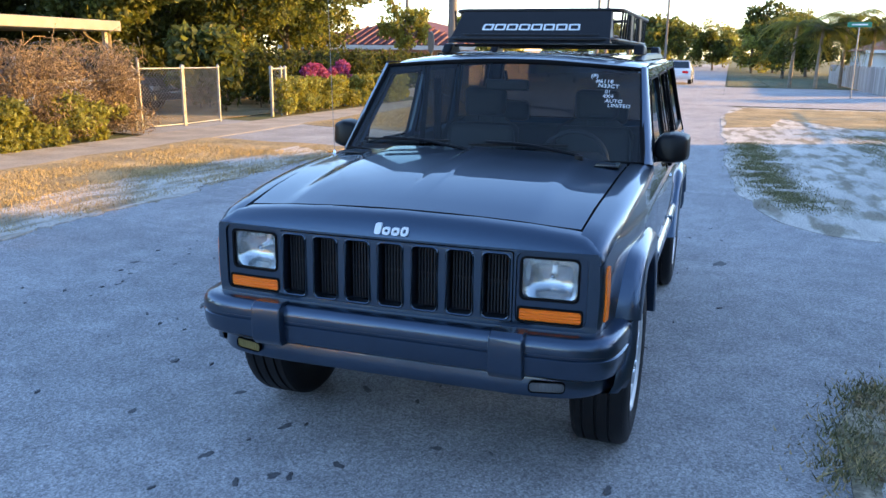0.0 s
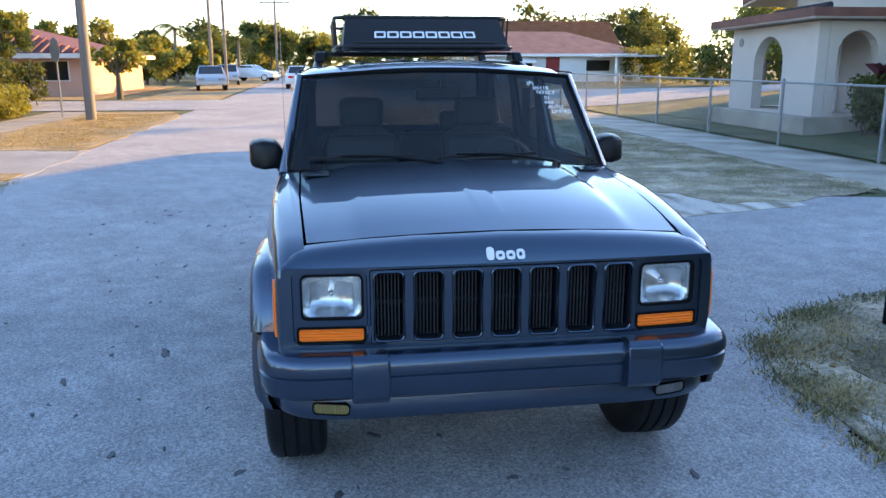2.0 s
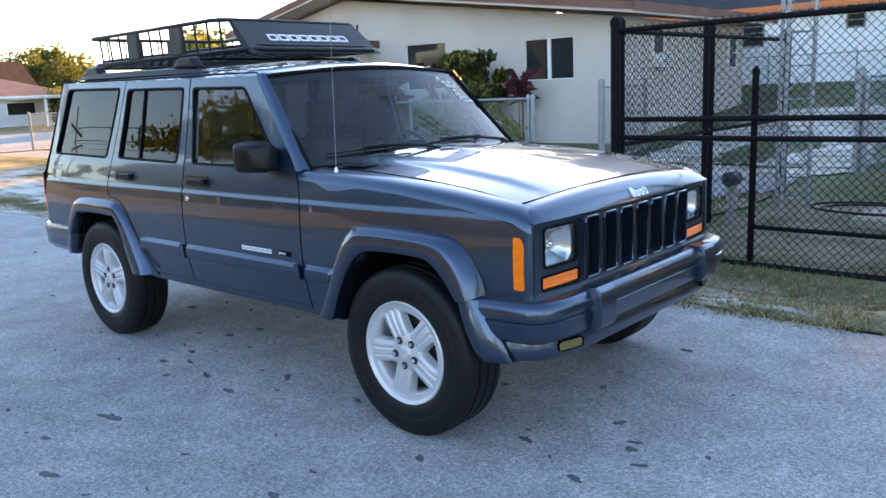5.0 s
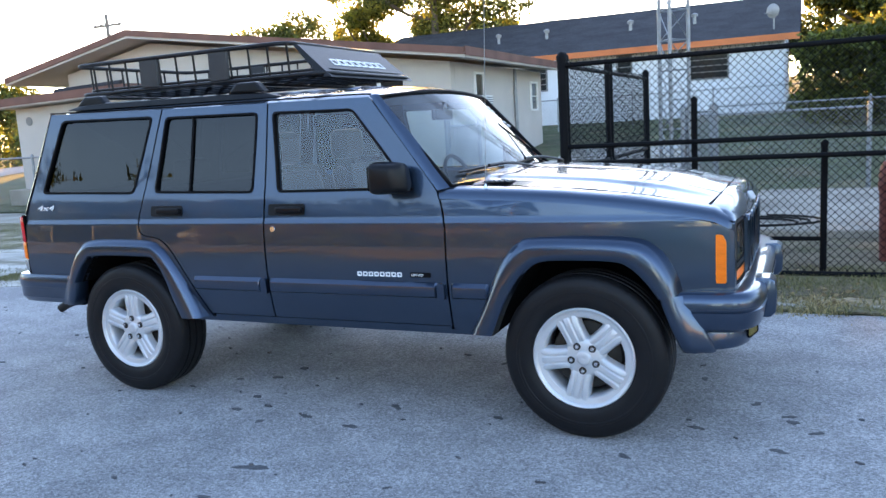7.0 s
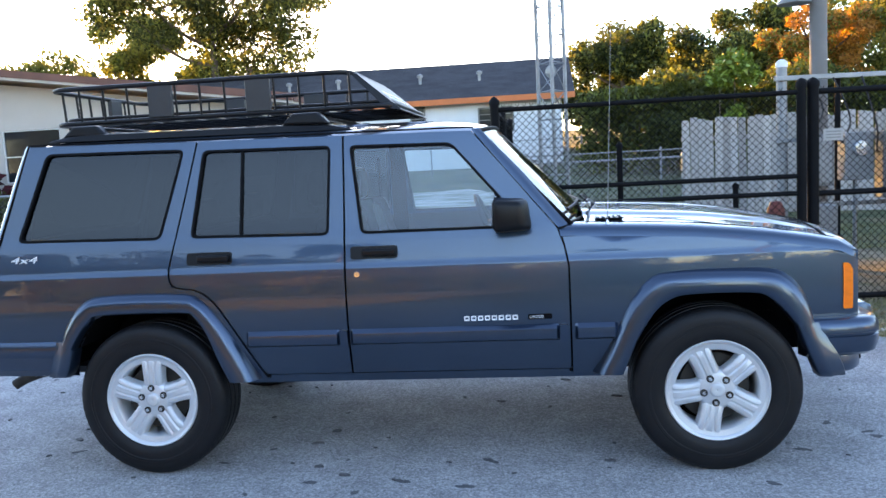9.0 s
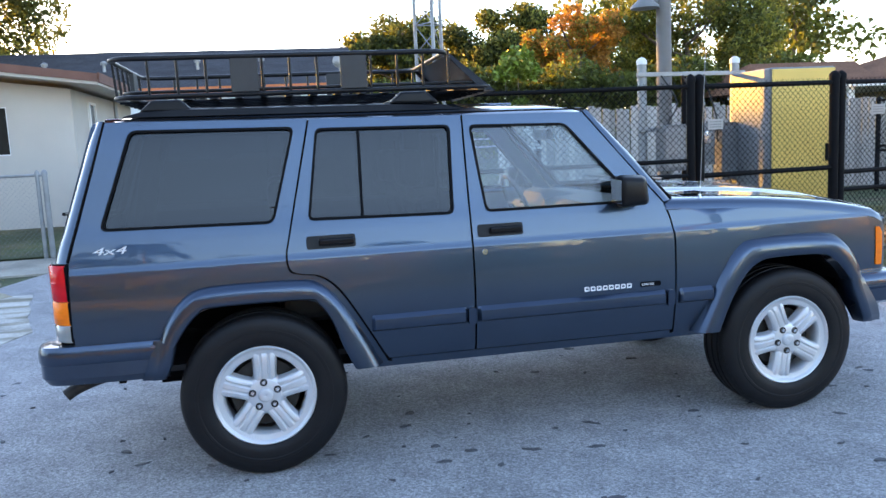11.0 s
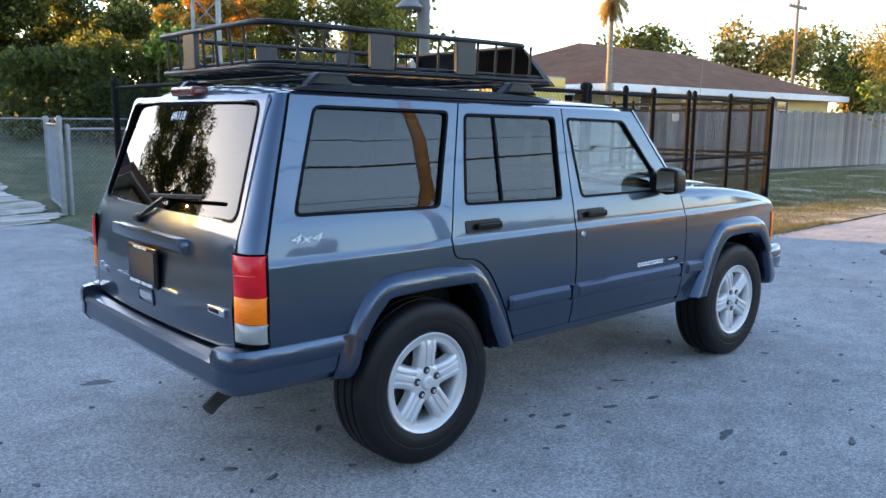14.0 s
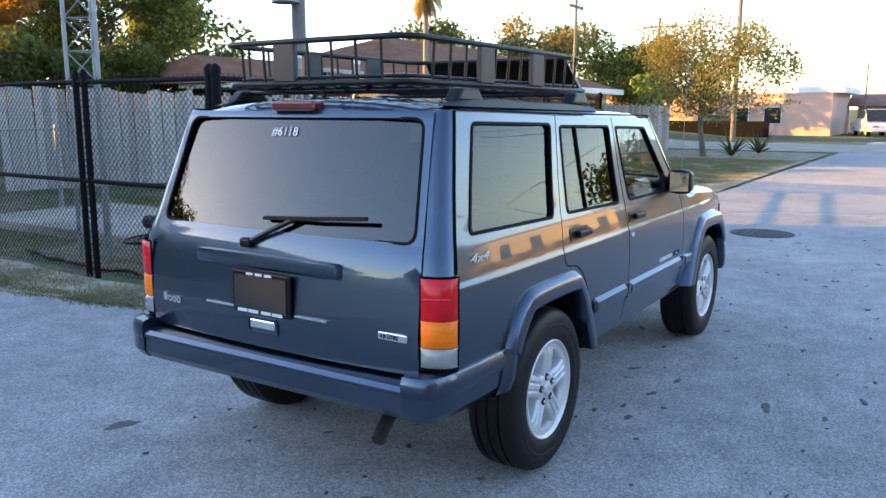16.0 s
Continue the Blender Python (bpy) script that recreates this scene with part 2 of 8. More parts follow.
LEAF_RED = mat("leaf_burgundy", (0.075, 0.016, 0.028), 0.45, island=0.5, thin=0.3)
FLOWER = mat("bougainvillea_bract", (0.30, 0.06, 0.20), 0.6, island=0.4, thin=0.4)
TWIG = mat("dry_vine", (0.21, 0.150, 0.088), 0.9, island=0.45)
BARK = mat("bark", (0.13, 0.105, 0.080), 0.9, var=0.3, scale=6, bump=0.8, bump_scale=25, stretch=(1, 1, 0.25))
PALMBARK = mat("palm_trunk", (0.25, 0.21, 0.165), 0.9, var=0.25, scale=8, bump=0.6, bump_scale=18, stretch=(0.3, 0.3, 3))
POLEWOOD = mat("utility_pole_wood", (0.19, 0.165, 0.145), 0.9, var=0.25, scale=5, bump=0.5, bump_scale=30, stretch=(2, 2, 0.1))
POLECONC = mat("concrete_pole", (0.17, 0.165, 0.16), 0.85, var=0.12, scale=5, bump=0.2)
WIRE = mat("overhead_wire", (0.015, 0.015, 0.016), 0.6)
GALV = mat("galvanised_steel", (0.27, 0.28, 0.29), 0.5, 0.5, var=0.15, scale=10)
BLACKMETAL = mat("black_fence_steel", (0.005, 0.005, 0.006), 0.7, 0.0, spec=0.12, var=0.2, scale=10)
STUCCO = mat("cream_stucco", (0.52, 0.475, 0.43), 0.9, var=0.08, scale=1.2, fine=0.05, fine_scale=60, bump=0.3, bump_scale=80)
STUCCO_W = mat("white_stucco", (0.72, 0.74, 0.76), 0.9, var=0.06, scale=1.2, fine=0.05, fine_scale=60, bump=0.25, bump_scale=80)
STUCCO_Y = mat("yellow_stucco", (0.66, 0.53, 0.24), 0.9, var=0.08, scale=1.2, fine=0.05, fine_scale=60, bump=0.25, bump_scale=80)
STUCCO_P = mat("pink_stucco", (0.60, 0.40, 0.33), 0.9, var=0.08, scale=1.2, bump=0.25, bump_scale=80)
SHINGLE = mat("dark_shingle", (0.050, 0.050, 0.056), 0.9, spec=0.12, var=0.2, scale=2, fine=0.35, fine_scale=25, bump=0.5, bump_scale=30, stretch=(1, 1, 3))
SHINGLE_B = mat("brown_shingle", (0.20, 0.095, 0.055), 0.9, spec=0.12, var=0.2, scale=2, fine=0.35, fine_scale=25, bump=0.5, bump_scale=30, stretch=(1, 1, 3))
ROOFBROWN = mat("brown_roof_edge", (0.16, 0.075, 0.055), 0.8, var=0.2, scale=3)
REDTILE = mat("red_roof_tile", (0.12, 0.030, 0.026), 0.75, var=0.2, scale=4, rand=0.1)
REDROOF = mat("faded_red_roof", (0.26, 0.12, 0.09), 0.85, var=0.2, scale=1.5, fine=0.2, fine_scale=20)
ORANGE = mat("orange_fascia", (0.55, 0.16, 0.05), 0.7, var=0.1, scale=3)
WHITEPAINT = mat("white_paint", (0.74, 0.74, 0.72), 0.6, var=0.06, scale=4)
DARKGLASS = mat("dark_window", (0.02, 0.024, 0.028), 0.08, spec=0.7, var=0.1)
REDDOOR = mat("red_door_paint", (0.23, 0.02, 0.02), 0.5, var=0.1)
WOODGREY = mat("weathered_board", (0.34, 0.325, 0.315), 0.9, var=0.2, scale=3, fine=0.2, fine_scale=30, bump=0.4, bump_scale=30, stretch=(3, 3, 0.2), rand=0.28)
YELLOWBOX = mat("yellow_enamel", (0.78, 0.52, 0.12), 0.5, var=0.08, scale=3)
GREYBOX = mat("grey_enamel", (0.17, 0.175, 0.18), 0.5, var=0.1, scale=4)
SIGNBACK = mat("sign_aluminium", (0.32, 0.32, 0.32), 0.5, 0.5, var=0.1)
GREENSIGN = mat("green_street_sign", (0.03, 0.22, 0.13), 0.5)
CARWHITE = mat("white_car_paint", (0.62, 0.63, 0.65), 0.3, coat=1.0, var=0.04)
CARSILVER = mat("silver_car_paint", (0.42, 0.44, 0.46), 0.3, 0.5, coat=1.0, var=0.04)
CARDARK = mat("dark_car_paint", (0.03, 0.032, 0.036), 0.3, 0.3, coat=1.0, var=0.04)
IRON = mat("cast_iron", (0.045, 0.045, 0.048), 0.7, 0.4, var=0.3, scale=30, bump=0.6, bump_scale=60)
TERRACOTTA = mat("faded_red_plastic", (0.16, 0.035, 0.025), 0.6, var=0.15, scale=8)


# ---- builders ----
class G:
    """Collects vertices and faces of one mesh."""

    def __init__(self):
        self.v, self.f = [], []

    def add(self, verts, faces):
        k = len(self.v)
        self.v += [tuple(p) for p in verts]
        self.f += [tuple(i + k for i in f) for f in faces]
        return self

    def box(self, x0, x1, y0, y1, z0, z1):
        return self.add([(x0, y0, z0), (x1, y0, z0), (x1, y1, z0), (x0, y1, z0), (x0, y0, z1), (x1, y0, z1), (x1, y1, z1), (x0, y1, z1)],
                        [(3, 2, 1, 0), (4, 5, 6, 7), (0, 1, 5, 4), (1, 2, 6, 5), (2, 3, 7, 6), (3, 0, 4, 7)])

    def rod(self, a, b, r0, r1=None, n=8):
        """A tapered round bar from a to b."""
        a, b = Vector(a), Vector(b)
        r1 = r0 if r1 is None else r1
        q = (b - a).to_track_quat("Z", "Y")
        ring = [(math.cos(2 * math.pi * i / n), math.sin(2 * math.pi * i / n)) for i in range(n)]
        vs = [a + q @ Vector((c * r0, s * r0, 0)) for c, s in ring] + [b + q @ Vector((c * r1, s * r1, 0)) for c, s in ring]
        fs = [(i, (i + 1) % n, n + (i + 1) % n, n + i) for i in range(n)] + [tuple(range(n - 1, -1, -1)), tuple(range(n, 2 * n))]
        return self.add(vs, fs)

    def tube(self, pts, r, n=8, closed=False):
        """A bar swept along points."""
        pts = [Vector(p) for p in pts]
        m = len(pts)
        vs = []
        for i, p in enumerate(pts):
            a = pts[i - 1] if i or closed else p
            b = pts[(i + 1) % m] if i < m - 1 or closed else p
            q = (b - a).to_track_quat("Z", "Y")
            vs += [p + q @ Vector((math.cos(2 * math.pi * j / n) * r, math.sin(2 * math.pi * j / n) * r, 0)) for j in range(n)]
        fs = []
        for i in range(m if closed else m - 1):
            k = (i + 1) % m
            fs += [(i * n + j, i * n + (j + 1) % n, k * n + (j + 1) % n, k * n + j) for j in range(n)]
        if not closed:
            fs += [tuple(range(n - 1, -1, -1)), tuple(range((m - 1) * n, m * n))]
        return self.add(vs, fs)

    def loft(self, rows, closed=False, caps=False):
        """Faces between rows of equally many points."""
        n = len(rows[0])
        vs = [p for r in rows for p in r]
        fs = []
        for i in range(len(rows) - 1):
            for j in range(n if closed else n - 1):
                fs.append((i * n + j, i * n + (j + 1) % n, (i + 1) * n + (j + 1) % n, (i + 1) * n + j))
        if caps:
            fs += [tuple(range(n - 1, -1, -1)), tuple(range((len(rows) - 1) * n, len(rows) * n))]
        return self.add(vs, fs)

    def lathe(self, prof, c, axis="y", n=32, a0=0.0, a1=2 * math.pi):
        """Profile of (radius, along) turned about an axis through c."""
        full = abs(a1 - a0 - 2 * math.pi) < 1e-6
        m = n if full else n + 1
        rows = []
        for r, h in prof:
            row = []
            for i in range(m):
                a = a0 + (a1 - a0) * i / n
                u, w = r * math.cos(a), r * math.sin(a)
                row.append({"y": (c[0] + u, c[1] + h, c[2] + w), "z": (c[0] + u, c[1] + w, c[2] + h), "x": (c[0] + h, c[1] + u, c[2] + w)}[axis])
            rows.append(row)
        return self.loft(rows, closed=full)

    def bm(self):
        me = bpy.data.meshes.new("tmp")
        me.from_pydata(self.v, [], self.f)
        b = bmesh.new()
        b.from_mesh(me)
        bpy.data.meshes.remove(me)
        return b


def finish(name, shape, material, smooth=None, bevel=0.0, segs=2, fix=True):
    """A mesh object out of a G or a bmesh. smooth: the angle in degrees under which edges are shaded round."""
    bm = shape.bm() if isinstance(shape, G) else shape
    if fix:
        bmesh.ops.recalc_face_normals(bm, faces=bm.faces)
    if bevel:
        es = [e for e in bm.edges if len(e.link_faces) == 2 and e.calc_face_angle(0) > radians(35)]
        bmesh.ops.bevel(bm, geom=es, offset=bevel, segments=segs, affect="EDGES", profile=0.5, clamp_overlap=True)
    if smooth is not None:
        lim = radians(smooth)
        for f in bm.faces:
            f.smooth = True
        for e in bm.edges:
            e.smooth = len(e.link_faces) != 2 or e.calc_face_angle(0) < lim
    me = bpy.data.meshes.new(name)
    bm.to_mesh(me)
    bm.free()
    me.materials.append(material)
    return new(name, me)


def part(name, shape, material, parent, label="", smooth=None, bevel=0.0, segs=2, fix=True):
    ob = finish(name, shape, material, smooth, bevel, segs, fix)
    ob.parent = parent
    return tagged(ob, label) if label else ob


def thing(name, loc=(0, 0, 0), rz=0, label="", category="", group="", kind=""):
    """The empty that holds the parts of one thing, at its base."""
    ob = new(name)
    ob.empty_display_size = 0.1
    ob.matrix_basis = pose(*loc, 0, 0, rz)
    return tagged(ob, label, category, group, kind)


def solo(name, shape, material, label="", category="", group="", kind="", loc=None, **kw):
    ob = finish(name, shape, material, **kw)
    if loc:
        ob.location = loc
    return tagged(ob, label, category, group, kind)


def raw(name, v, f, material):
    """A mesh object straight from arrays, for large counts."""
    me = bpy.data.meshes.new(name)
    me.from_pydata(v.tolist() if hasattr(v, "tolist") else v, [], f.tolist() if hasattr(f, "tolist") else f)
    me.materials.append(material)
    return new(name, me)


def smooth_line(pts, steps=4, closed=False):
    """Catmull-Rom through points of any dimension."""
    p = [np.array(q, float) for q in pts]
    n = len(p)
    out = []
    for i in range(n if closed else n - 1):
        a, b, c, d = (p[(i + k) % n] if closed else p[min(max(i + k, 0), n - 1)] for k in (-1, 0, 1, 2))
        for s in range(steps):
            t = s / steps
            out.append(0.5 * (2 * b + (c - a) * t + (2 * a - 5 * b + 4 * c - d) * t * t + (3 * b - a - 3 * c + d) * t ** 3))
    if not closed:
        out.append(p[-1])
    return [tuple(q) for q in out]


def rrect(u0, u1, v0, v1, r, n=4):
    """A rounded rectangle as a loop."""
    out = []
    for cu, cv, a0 in ((u1 - r, v1 - r, 0), (u0 + r, v1 - r, 90), (u0 + r, v0 + r, 180), (u1 - r, v0 + r, 270)):
        for i in range(n + 1):
            a = radians(a0 + 90 * i / n)
            out.append((cu + r * math.cos(a), cv + r * math.sin(a)))
    return out


def round_poly(pts, r, n=4):
    """A polygon with its corners rounded."""
    out = []
    m = len(pts)
    for i in range(m):
        a, b, c = (np.array(pts[(i + k) % m], float) for k in (-1, 0, 1))
        ra = min(r, np.linalg.norm(a - b) * 0.45, np.linalg.norm(c - b) * 0.45)
        p, q = b + (a - b) / np.linalg.norm(a - b) * ra, b + (c - b) / np.linalg.norm(c - b) * ra
        for s in range(n + 1):
            t = s / n
            out.append(tuple((1 - t) ** 2 * p + 2 * t * (1 - t) * b + t * t * q))
    return out


def sheet(outline, holes, place, back=None, ucuts=(), vcuts=()):
    """A skin in (u, v) with holes, cut along given lines, laid into space by place(u, v); back(u, v) is where its turned-in edges end."""
    bm = bmesh.new()
    for loop in (outline, *holes):
        vs = [bm.verts.new((u, v, 0)) for u, v in loop]
        for i in range(len(vs)):
            bm.edges.new((vs[i - 1], vs[i]))
    bmesh.ops.triangle_fill(bm, use_beauty=True, use_dissolve=False, edges=bm.edges[:], normal=(0, 0, 1))
    for axis, cuts in ((Vector((1, 0, 0)), ucuts), (Vector((0, 1, 0)), vcuts)):
        for c in cuts:
            bmesh.ops.bisect_plane(bm, geom=bm.verts[:] + bm.edges[:] + bm.faces[:], plane_co=axis * c, plane_no=axis)
    bmesh.ops.recalc_face_normals(bm, faces=bm.faces)
    for f in bm.faces:
        f.smooth = True
    uv = {}
    edge = [e for e in bm.edges if e.is_boundary]
    if back:
        twin, rim = {}, []
        flat = [(e.verts[0], e.verts[1]) for e in edge]
        for pair in flat:
            for w in pair:
                if w not in twin:
                    twin[w] = (bm.verts.new(w.co), bm.verts.new(w.co))
        for a, b in flat:
            rim.append((a, b))
            f = bm.faces.new((twin[a][0], twin[b][0], twin[b][1], twin[a][1]))
            f.smooth = False
        ends = {}
        for w, (p, q) in twin.items():
            ends[q] = back(w.co.x, w.co.y)
            ends[p] = place(w.co.x, w.co.y)
        for w in bm.verts:
            if w not in ends:
                ends[w] = place(w.co.x, w.co.y)
        for w, p in ends.items():
            w.co = p
    else:
        for w in bm.verts:
            w.co = place(w.co.x, w.co.y)
    return bm


def writing(name, body, size, m, material, parent, label="", shear=0.0, thick=0.0008):
    """Letters as a mesh part, at the pose m."""
    cu = bpy.data.curves.new(name, "FONT")
    cu.body, cu.size, cu.extrude, cu.shear = body, size, thick, shear
    cu.resolution_u = 3
    ob = new(name, cu)
    me = bpy.data.meshes.new_from_object(ob.evaluated_get(bpy.context.evaluated_depsgraph_get()))
    bpy.data.objects.remove(ob)
    bpy.data.curves.remove(cu)
    me.name = name
    me.materials.clear()
    me.materials.append(material)
    for v in me.vertices:
        v.co = m @ v.co
    out = new(name, me)
    out.parent = parent
    return tagged(out, label)


def leaf_cloud(name, centres, count, size, material, seed=1, flat=0.0, slim=0.55):
    """A crown: many small folded leaves strewn about clumps (x, y, z, radius)."""
    rng = np.random.default_rng(seed)
    c = np.array(centres, float)
    w = c[:, 3] ** 2
    pick = rng.choice(len(c), count, p=w / w.sum())
    d = rng.normal(size=(count, 3))
    d /= np.linalg.norm(d, axis=1)[:, None]
    rad = rng.uniform(0.25, 1.0, count) ** 0.5 * c[pick, 3] * rng.uniform(0.75, 1.12, count)
    p = c[pick, :3] + d * rad[:, None] * np.array([1, 1, 0.8])
    a = rng.normal(size=(count, 3)) + d * 0.4
    a[:, 2] *= 1 - flat
    a /= np.linalg.norm(a, axis=1)[:, None]
    b = np.cross(a, rng.normal(size=(count, 3)))
    b /= np.linalg.norm(b, axis=1)[:, None]
    s = size * rng.uniform(0.6, 1.4, count)[:, None]
    up = np.cross(a, b) * s * 0.15
    q = np.stack([p - a * s, p + b * s * slim - up, p + a * s, p - b * s * slim - up], 1).reshape(-1, 3)
    i = np.arange(count)[:, None] * 4
    return raw(name, q, np.concatenate([np.concatenate([i, i + 1, i + 2], 1), np.concatenate([i, i + 2, i + 3], 1)]), material)


def chain_link(x0, x1, z0, z1, pitch=0.075, r=0.0022):
    """Crossing wires of a chain-link mesh in the plane y = 0."""
    g = G()
    h = z1 - z0
    for way in (1, -1):
        k = x0 - h if way > 0 else x0
        end = x1 if way > 0 else x1 + h
        while k < end:
            a, b = [k, z0], [k + way * h, z1]
            if way > 0:
                if a[0] < x0:
                    a = [x0, z0 + (x0 - k)]
                if b[0] > x1:
                    b = [x1, z0 + (x1 - k)]
            else:
                if a[0] > x1:
                    a = [x1, z0 + (k - x1)]
                if b[0] < x0:
                    b = [x0, z0 + (k - x0)]
            if b[1] - a[1] > 0.02:
                dx, dz = (b[0] - a[0]), (b[1] - a[1])
                o = r * 1.2 * way
                nx, nz = -dz, dx
                ln = math.hypot(nx, nz)
                nx, nz = nx / ln * r, nz / ln * r
                g.add([(a[0] + nx, o, a[1] + nz), (a[0] - nx, o, a[1] - nz), (a[0], o + r * 1.7, a[1]),
                       (b[0] + nx, o, b[1] + nz), (b[0] - nx, o, b[1] - nz), (b[0], o + r * 1.7, b[1])],
                      [(0, 1, 4, 3), (1, 2, 5, 4), (2, 0, 3, 5)])
            k += pitch
    return g


def rise(x, y):
    """Height of the ground: level along the road, climbing gently behind the yards."""
    up = 0.085 * max(0.0, min(y, 45) - 10.0)
    return up * min(1.0, max(0.0, (x + 34) / 10))

# ---- ground and roads ----
def ground_sheet():
    xs = [-1500, -500, -200, -120, -80, -60, -45, -34, -29, -24, -18, -12, -6, 0, 6, 12, 20, 30, 45, 70, 120, 300, 1500]
    ys = [-1500, -400, -120, -60, -30, -15, -5, 2, 6, 10, 13, 17, 22, 28, 36, 45, 60, 100, 300, 1500]
    g = G().loft([[(x, y, rise(x, y) - 0.02) for y in ys] for x in xs])
    return solo("ground", g, GRASS_G, "dull green lawn and soil spreading to the horizon", "ground", kind="structure", smooth=40)


def patch(name, pts, z, material, label, category, jitter=0.06, step=0.3, seed=0, kind="structure"):
    """A flat area with a ragged edge that falls away into the ground."""
    out = []
    n = len(pts)
    step = min(step, .12) if z > .0125 or jitter > .15 else step
    for i in range(n):
        a, b = Vector(pts[i]), Vector(pts[(i + 1) % n])
        k = max(1, min(260, int((b - a).length / step)))
        for s in range(k):
            p = a.lerp(b, s / k)
            q = Vector((p.x * 0.9, p.y * 0.9, seed * 3.7))
            out.append((p.x + jitter * (noise.noise(q * 1.1) + 0.6 * noise.noise(q * 4.2) + .4 * noise.noise(q * 11)), p.y + jitter * (noise.noise(q * 1.1 + Vector((7, 3, 1))) + 0.6 * noise.noise(q * 4.2 + Vector((2, 9, 4))) + .4 * noise.noise(q * 11 + Vector((5, 1, 8))))))
    bm = sheet(out, (), lambda u, v: (u, v, z + rise(u, v)), lambda u, v: (u, v, z + rise(u, v) - max(.004, z)))
    ob = finish(name, bm, material)
    return tagged(ob, label, category, kind=kind)


ground_sheet()
patch("road", [(-240, -5.0), (45, -5.0), (45, 1.66), (1.5, 1.66), (0.9, 2.6), (0.05, 3.0), (-0.1, 8.6), (-3.6, 8.6), (-4.4, 5.4), (-4.8, 2.6), (-23, 2.4), (-25.5, 1.0), (-240, 1.0)], 0.0, ASPHALT,
      "worn grey asphalt street with oil spots and ragged edges", "road", 0.07)
patch("cross_road", [(-33.0, -90), (-25.2, -90), (-25.2, 90), (-45, 90), (-44.5, 1.0), (-33, 1.0)], 0.004, ASPHALT, "grey asphalt side street crossing the road", "road", 0.06, 0.6, 2)
patch("far_cross_road", [(31, -120), (40, -120), (40, 120), (31, 120)], 0.004, CONCRETE, "pale sunlit side street", "road", 0.06, 0.6, 3)
patch("driveway", [(-11.6, -4.9), (-7.6, -4.9), (-8.6, -10.6), (-12.4, -10.6)], 0.005, DRIVE, "worn asphalt driveway across the dry verge", "driveway", 0.09, 0.3, 5)
patch("side_track", [(-24.6, 1.7), (-23.3, 1.3), (-19.2, 1.02), (-14.2, 1.08), (-11.8, 1.18), (-8.45, 1.22), (-6.2, 1.32), (-4.8, 1.50), (-4.0, 1.74), (-3.5, 2.12), (-3.3, 2.8), (-3.85, 4.8), (-12, 6.5), (-24.6, 6.4)], 0.006, SAND, "pale sandy verge with thin grass", "verge", 0.07, 0.2, 6)
patch("verge", [(-8.2, -5.0), (-7.5, -4.95), (3, -5.0), (60, -5.0), (60, -8.16), (-8.6, -8.16)], 0.012, GRASS_D, "dry yellow grass verge", "verge", 0.14, 0.3, 7)
patch("verge", [(-21.5, -4.95), (-11.3, -5.0), (-12.0, -8.16), (-24.2, -8.16), (-24.0, -5.6)], 0.012, GRASS_D, "dry yellow grass verge with bare sand", "verge", 0.16, 0.3, 8)
patch("verge", [(-0.36, 2.95), (0.05, 2.2), (0.45, 1.87), (0.95, 1.68), (3, 1.66), (29.6, 1.9), (29.6, 8.0), (11, 8.0), (11, 3.4), (0.12, 3.4), (0.12, 6.9), (-0.2, 6.9), (-0.66, 4.8), (-0.5, 3.6)], 0.012, MULCH,
      "leafy green and brown verge in front of the fence", "verge", 0.06, 0.3, 9)
patch("verge", [(-5.0, 6.5), (-4.1, 5.2), (-4.3, 3.9), (-5.6, 3.5), (-8.5, 3.6), (-12, 4.0), (-15, 4.7), (-22, 5.3), (-22, 6.5)], 0.010, MULCH, "thin grass and leaf litter beside the sidewalk", "verge", 0.28, 0.3, 10)
patch("sand_track", [(-3.7, 8.5), (-0.3, 8.6), (0.4, 9.9), (-3.9, 9.9)], 0.006, SAND, "pale sandy track into the yard", "track", 0.2, 0.3, 11)
patch("sand_track", [(-3.6, 10.05), (0.2, 10.05), (-0.1, 15.5), (-1.2, 17.5), (-3.4, 17.0)], 0.015, SAND, "pale sandy track into the yard", "track", 0.22, 0.3, 12)
patch("grass_island", [(-2.3, 10.2), (-1.3, 10.2), (-.85, 11.9), (-1.3, 12.9), (-2.1, 12.7)], 0.02, GRASS_G, "low grass island in the sandy track", "grass", 0.2, 0.1, 51)
patch("verge", [(-110, 1.1), (-45.7, 1.1), (-46.6, 3.4), (-110, 3.4)], 0.01, GRASS_G, "green grass verge beyond the side street", "verge", 0.2, 0.5, 13)
patch("verge", [(-200, -5.2), (-33, -5.2), (-33, -9), (-200, -9)], 0.01, GRASS_D, "dry grass verge beyond the side street", "verge", 0.2, 0.6, 14)
patch("verge", [(-24, 6.5), (-24.0, 1.7), (-20, 1.12), (-15.6, 1.15), (-16.4, 2.2), (-19.5, 2.6), (-16.5, 4.0), (-15, 6.5)], 0.012, GRASS_D, "yellowed grass corner verge", "verge", 0.12, 0.3, 15)
patch("road_line", [(8.30, 1.3), (8.40, 1.3), (9.50, -1.25), (9.40, -1.25)], 0.004, LINE, "faded white painted line across the road", "road line", 0.02, 0.2, 16)
patch("verge_edge", [(-8.0, -5.9), (-7.2, -4.85), (-2, -4.74), (4, -4.78), (20, -4.85), (20, -5.5), (4, -5.75), (0, -5.6), (-3, -5.95)], 0.016, SAND, "loose pale sand along the road edge", "sand", 0.22, 0.2, 23)
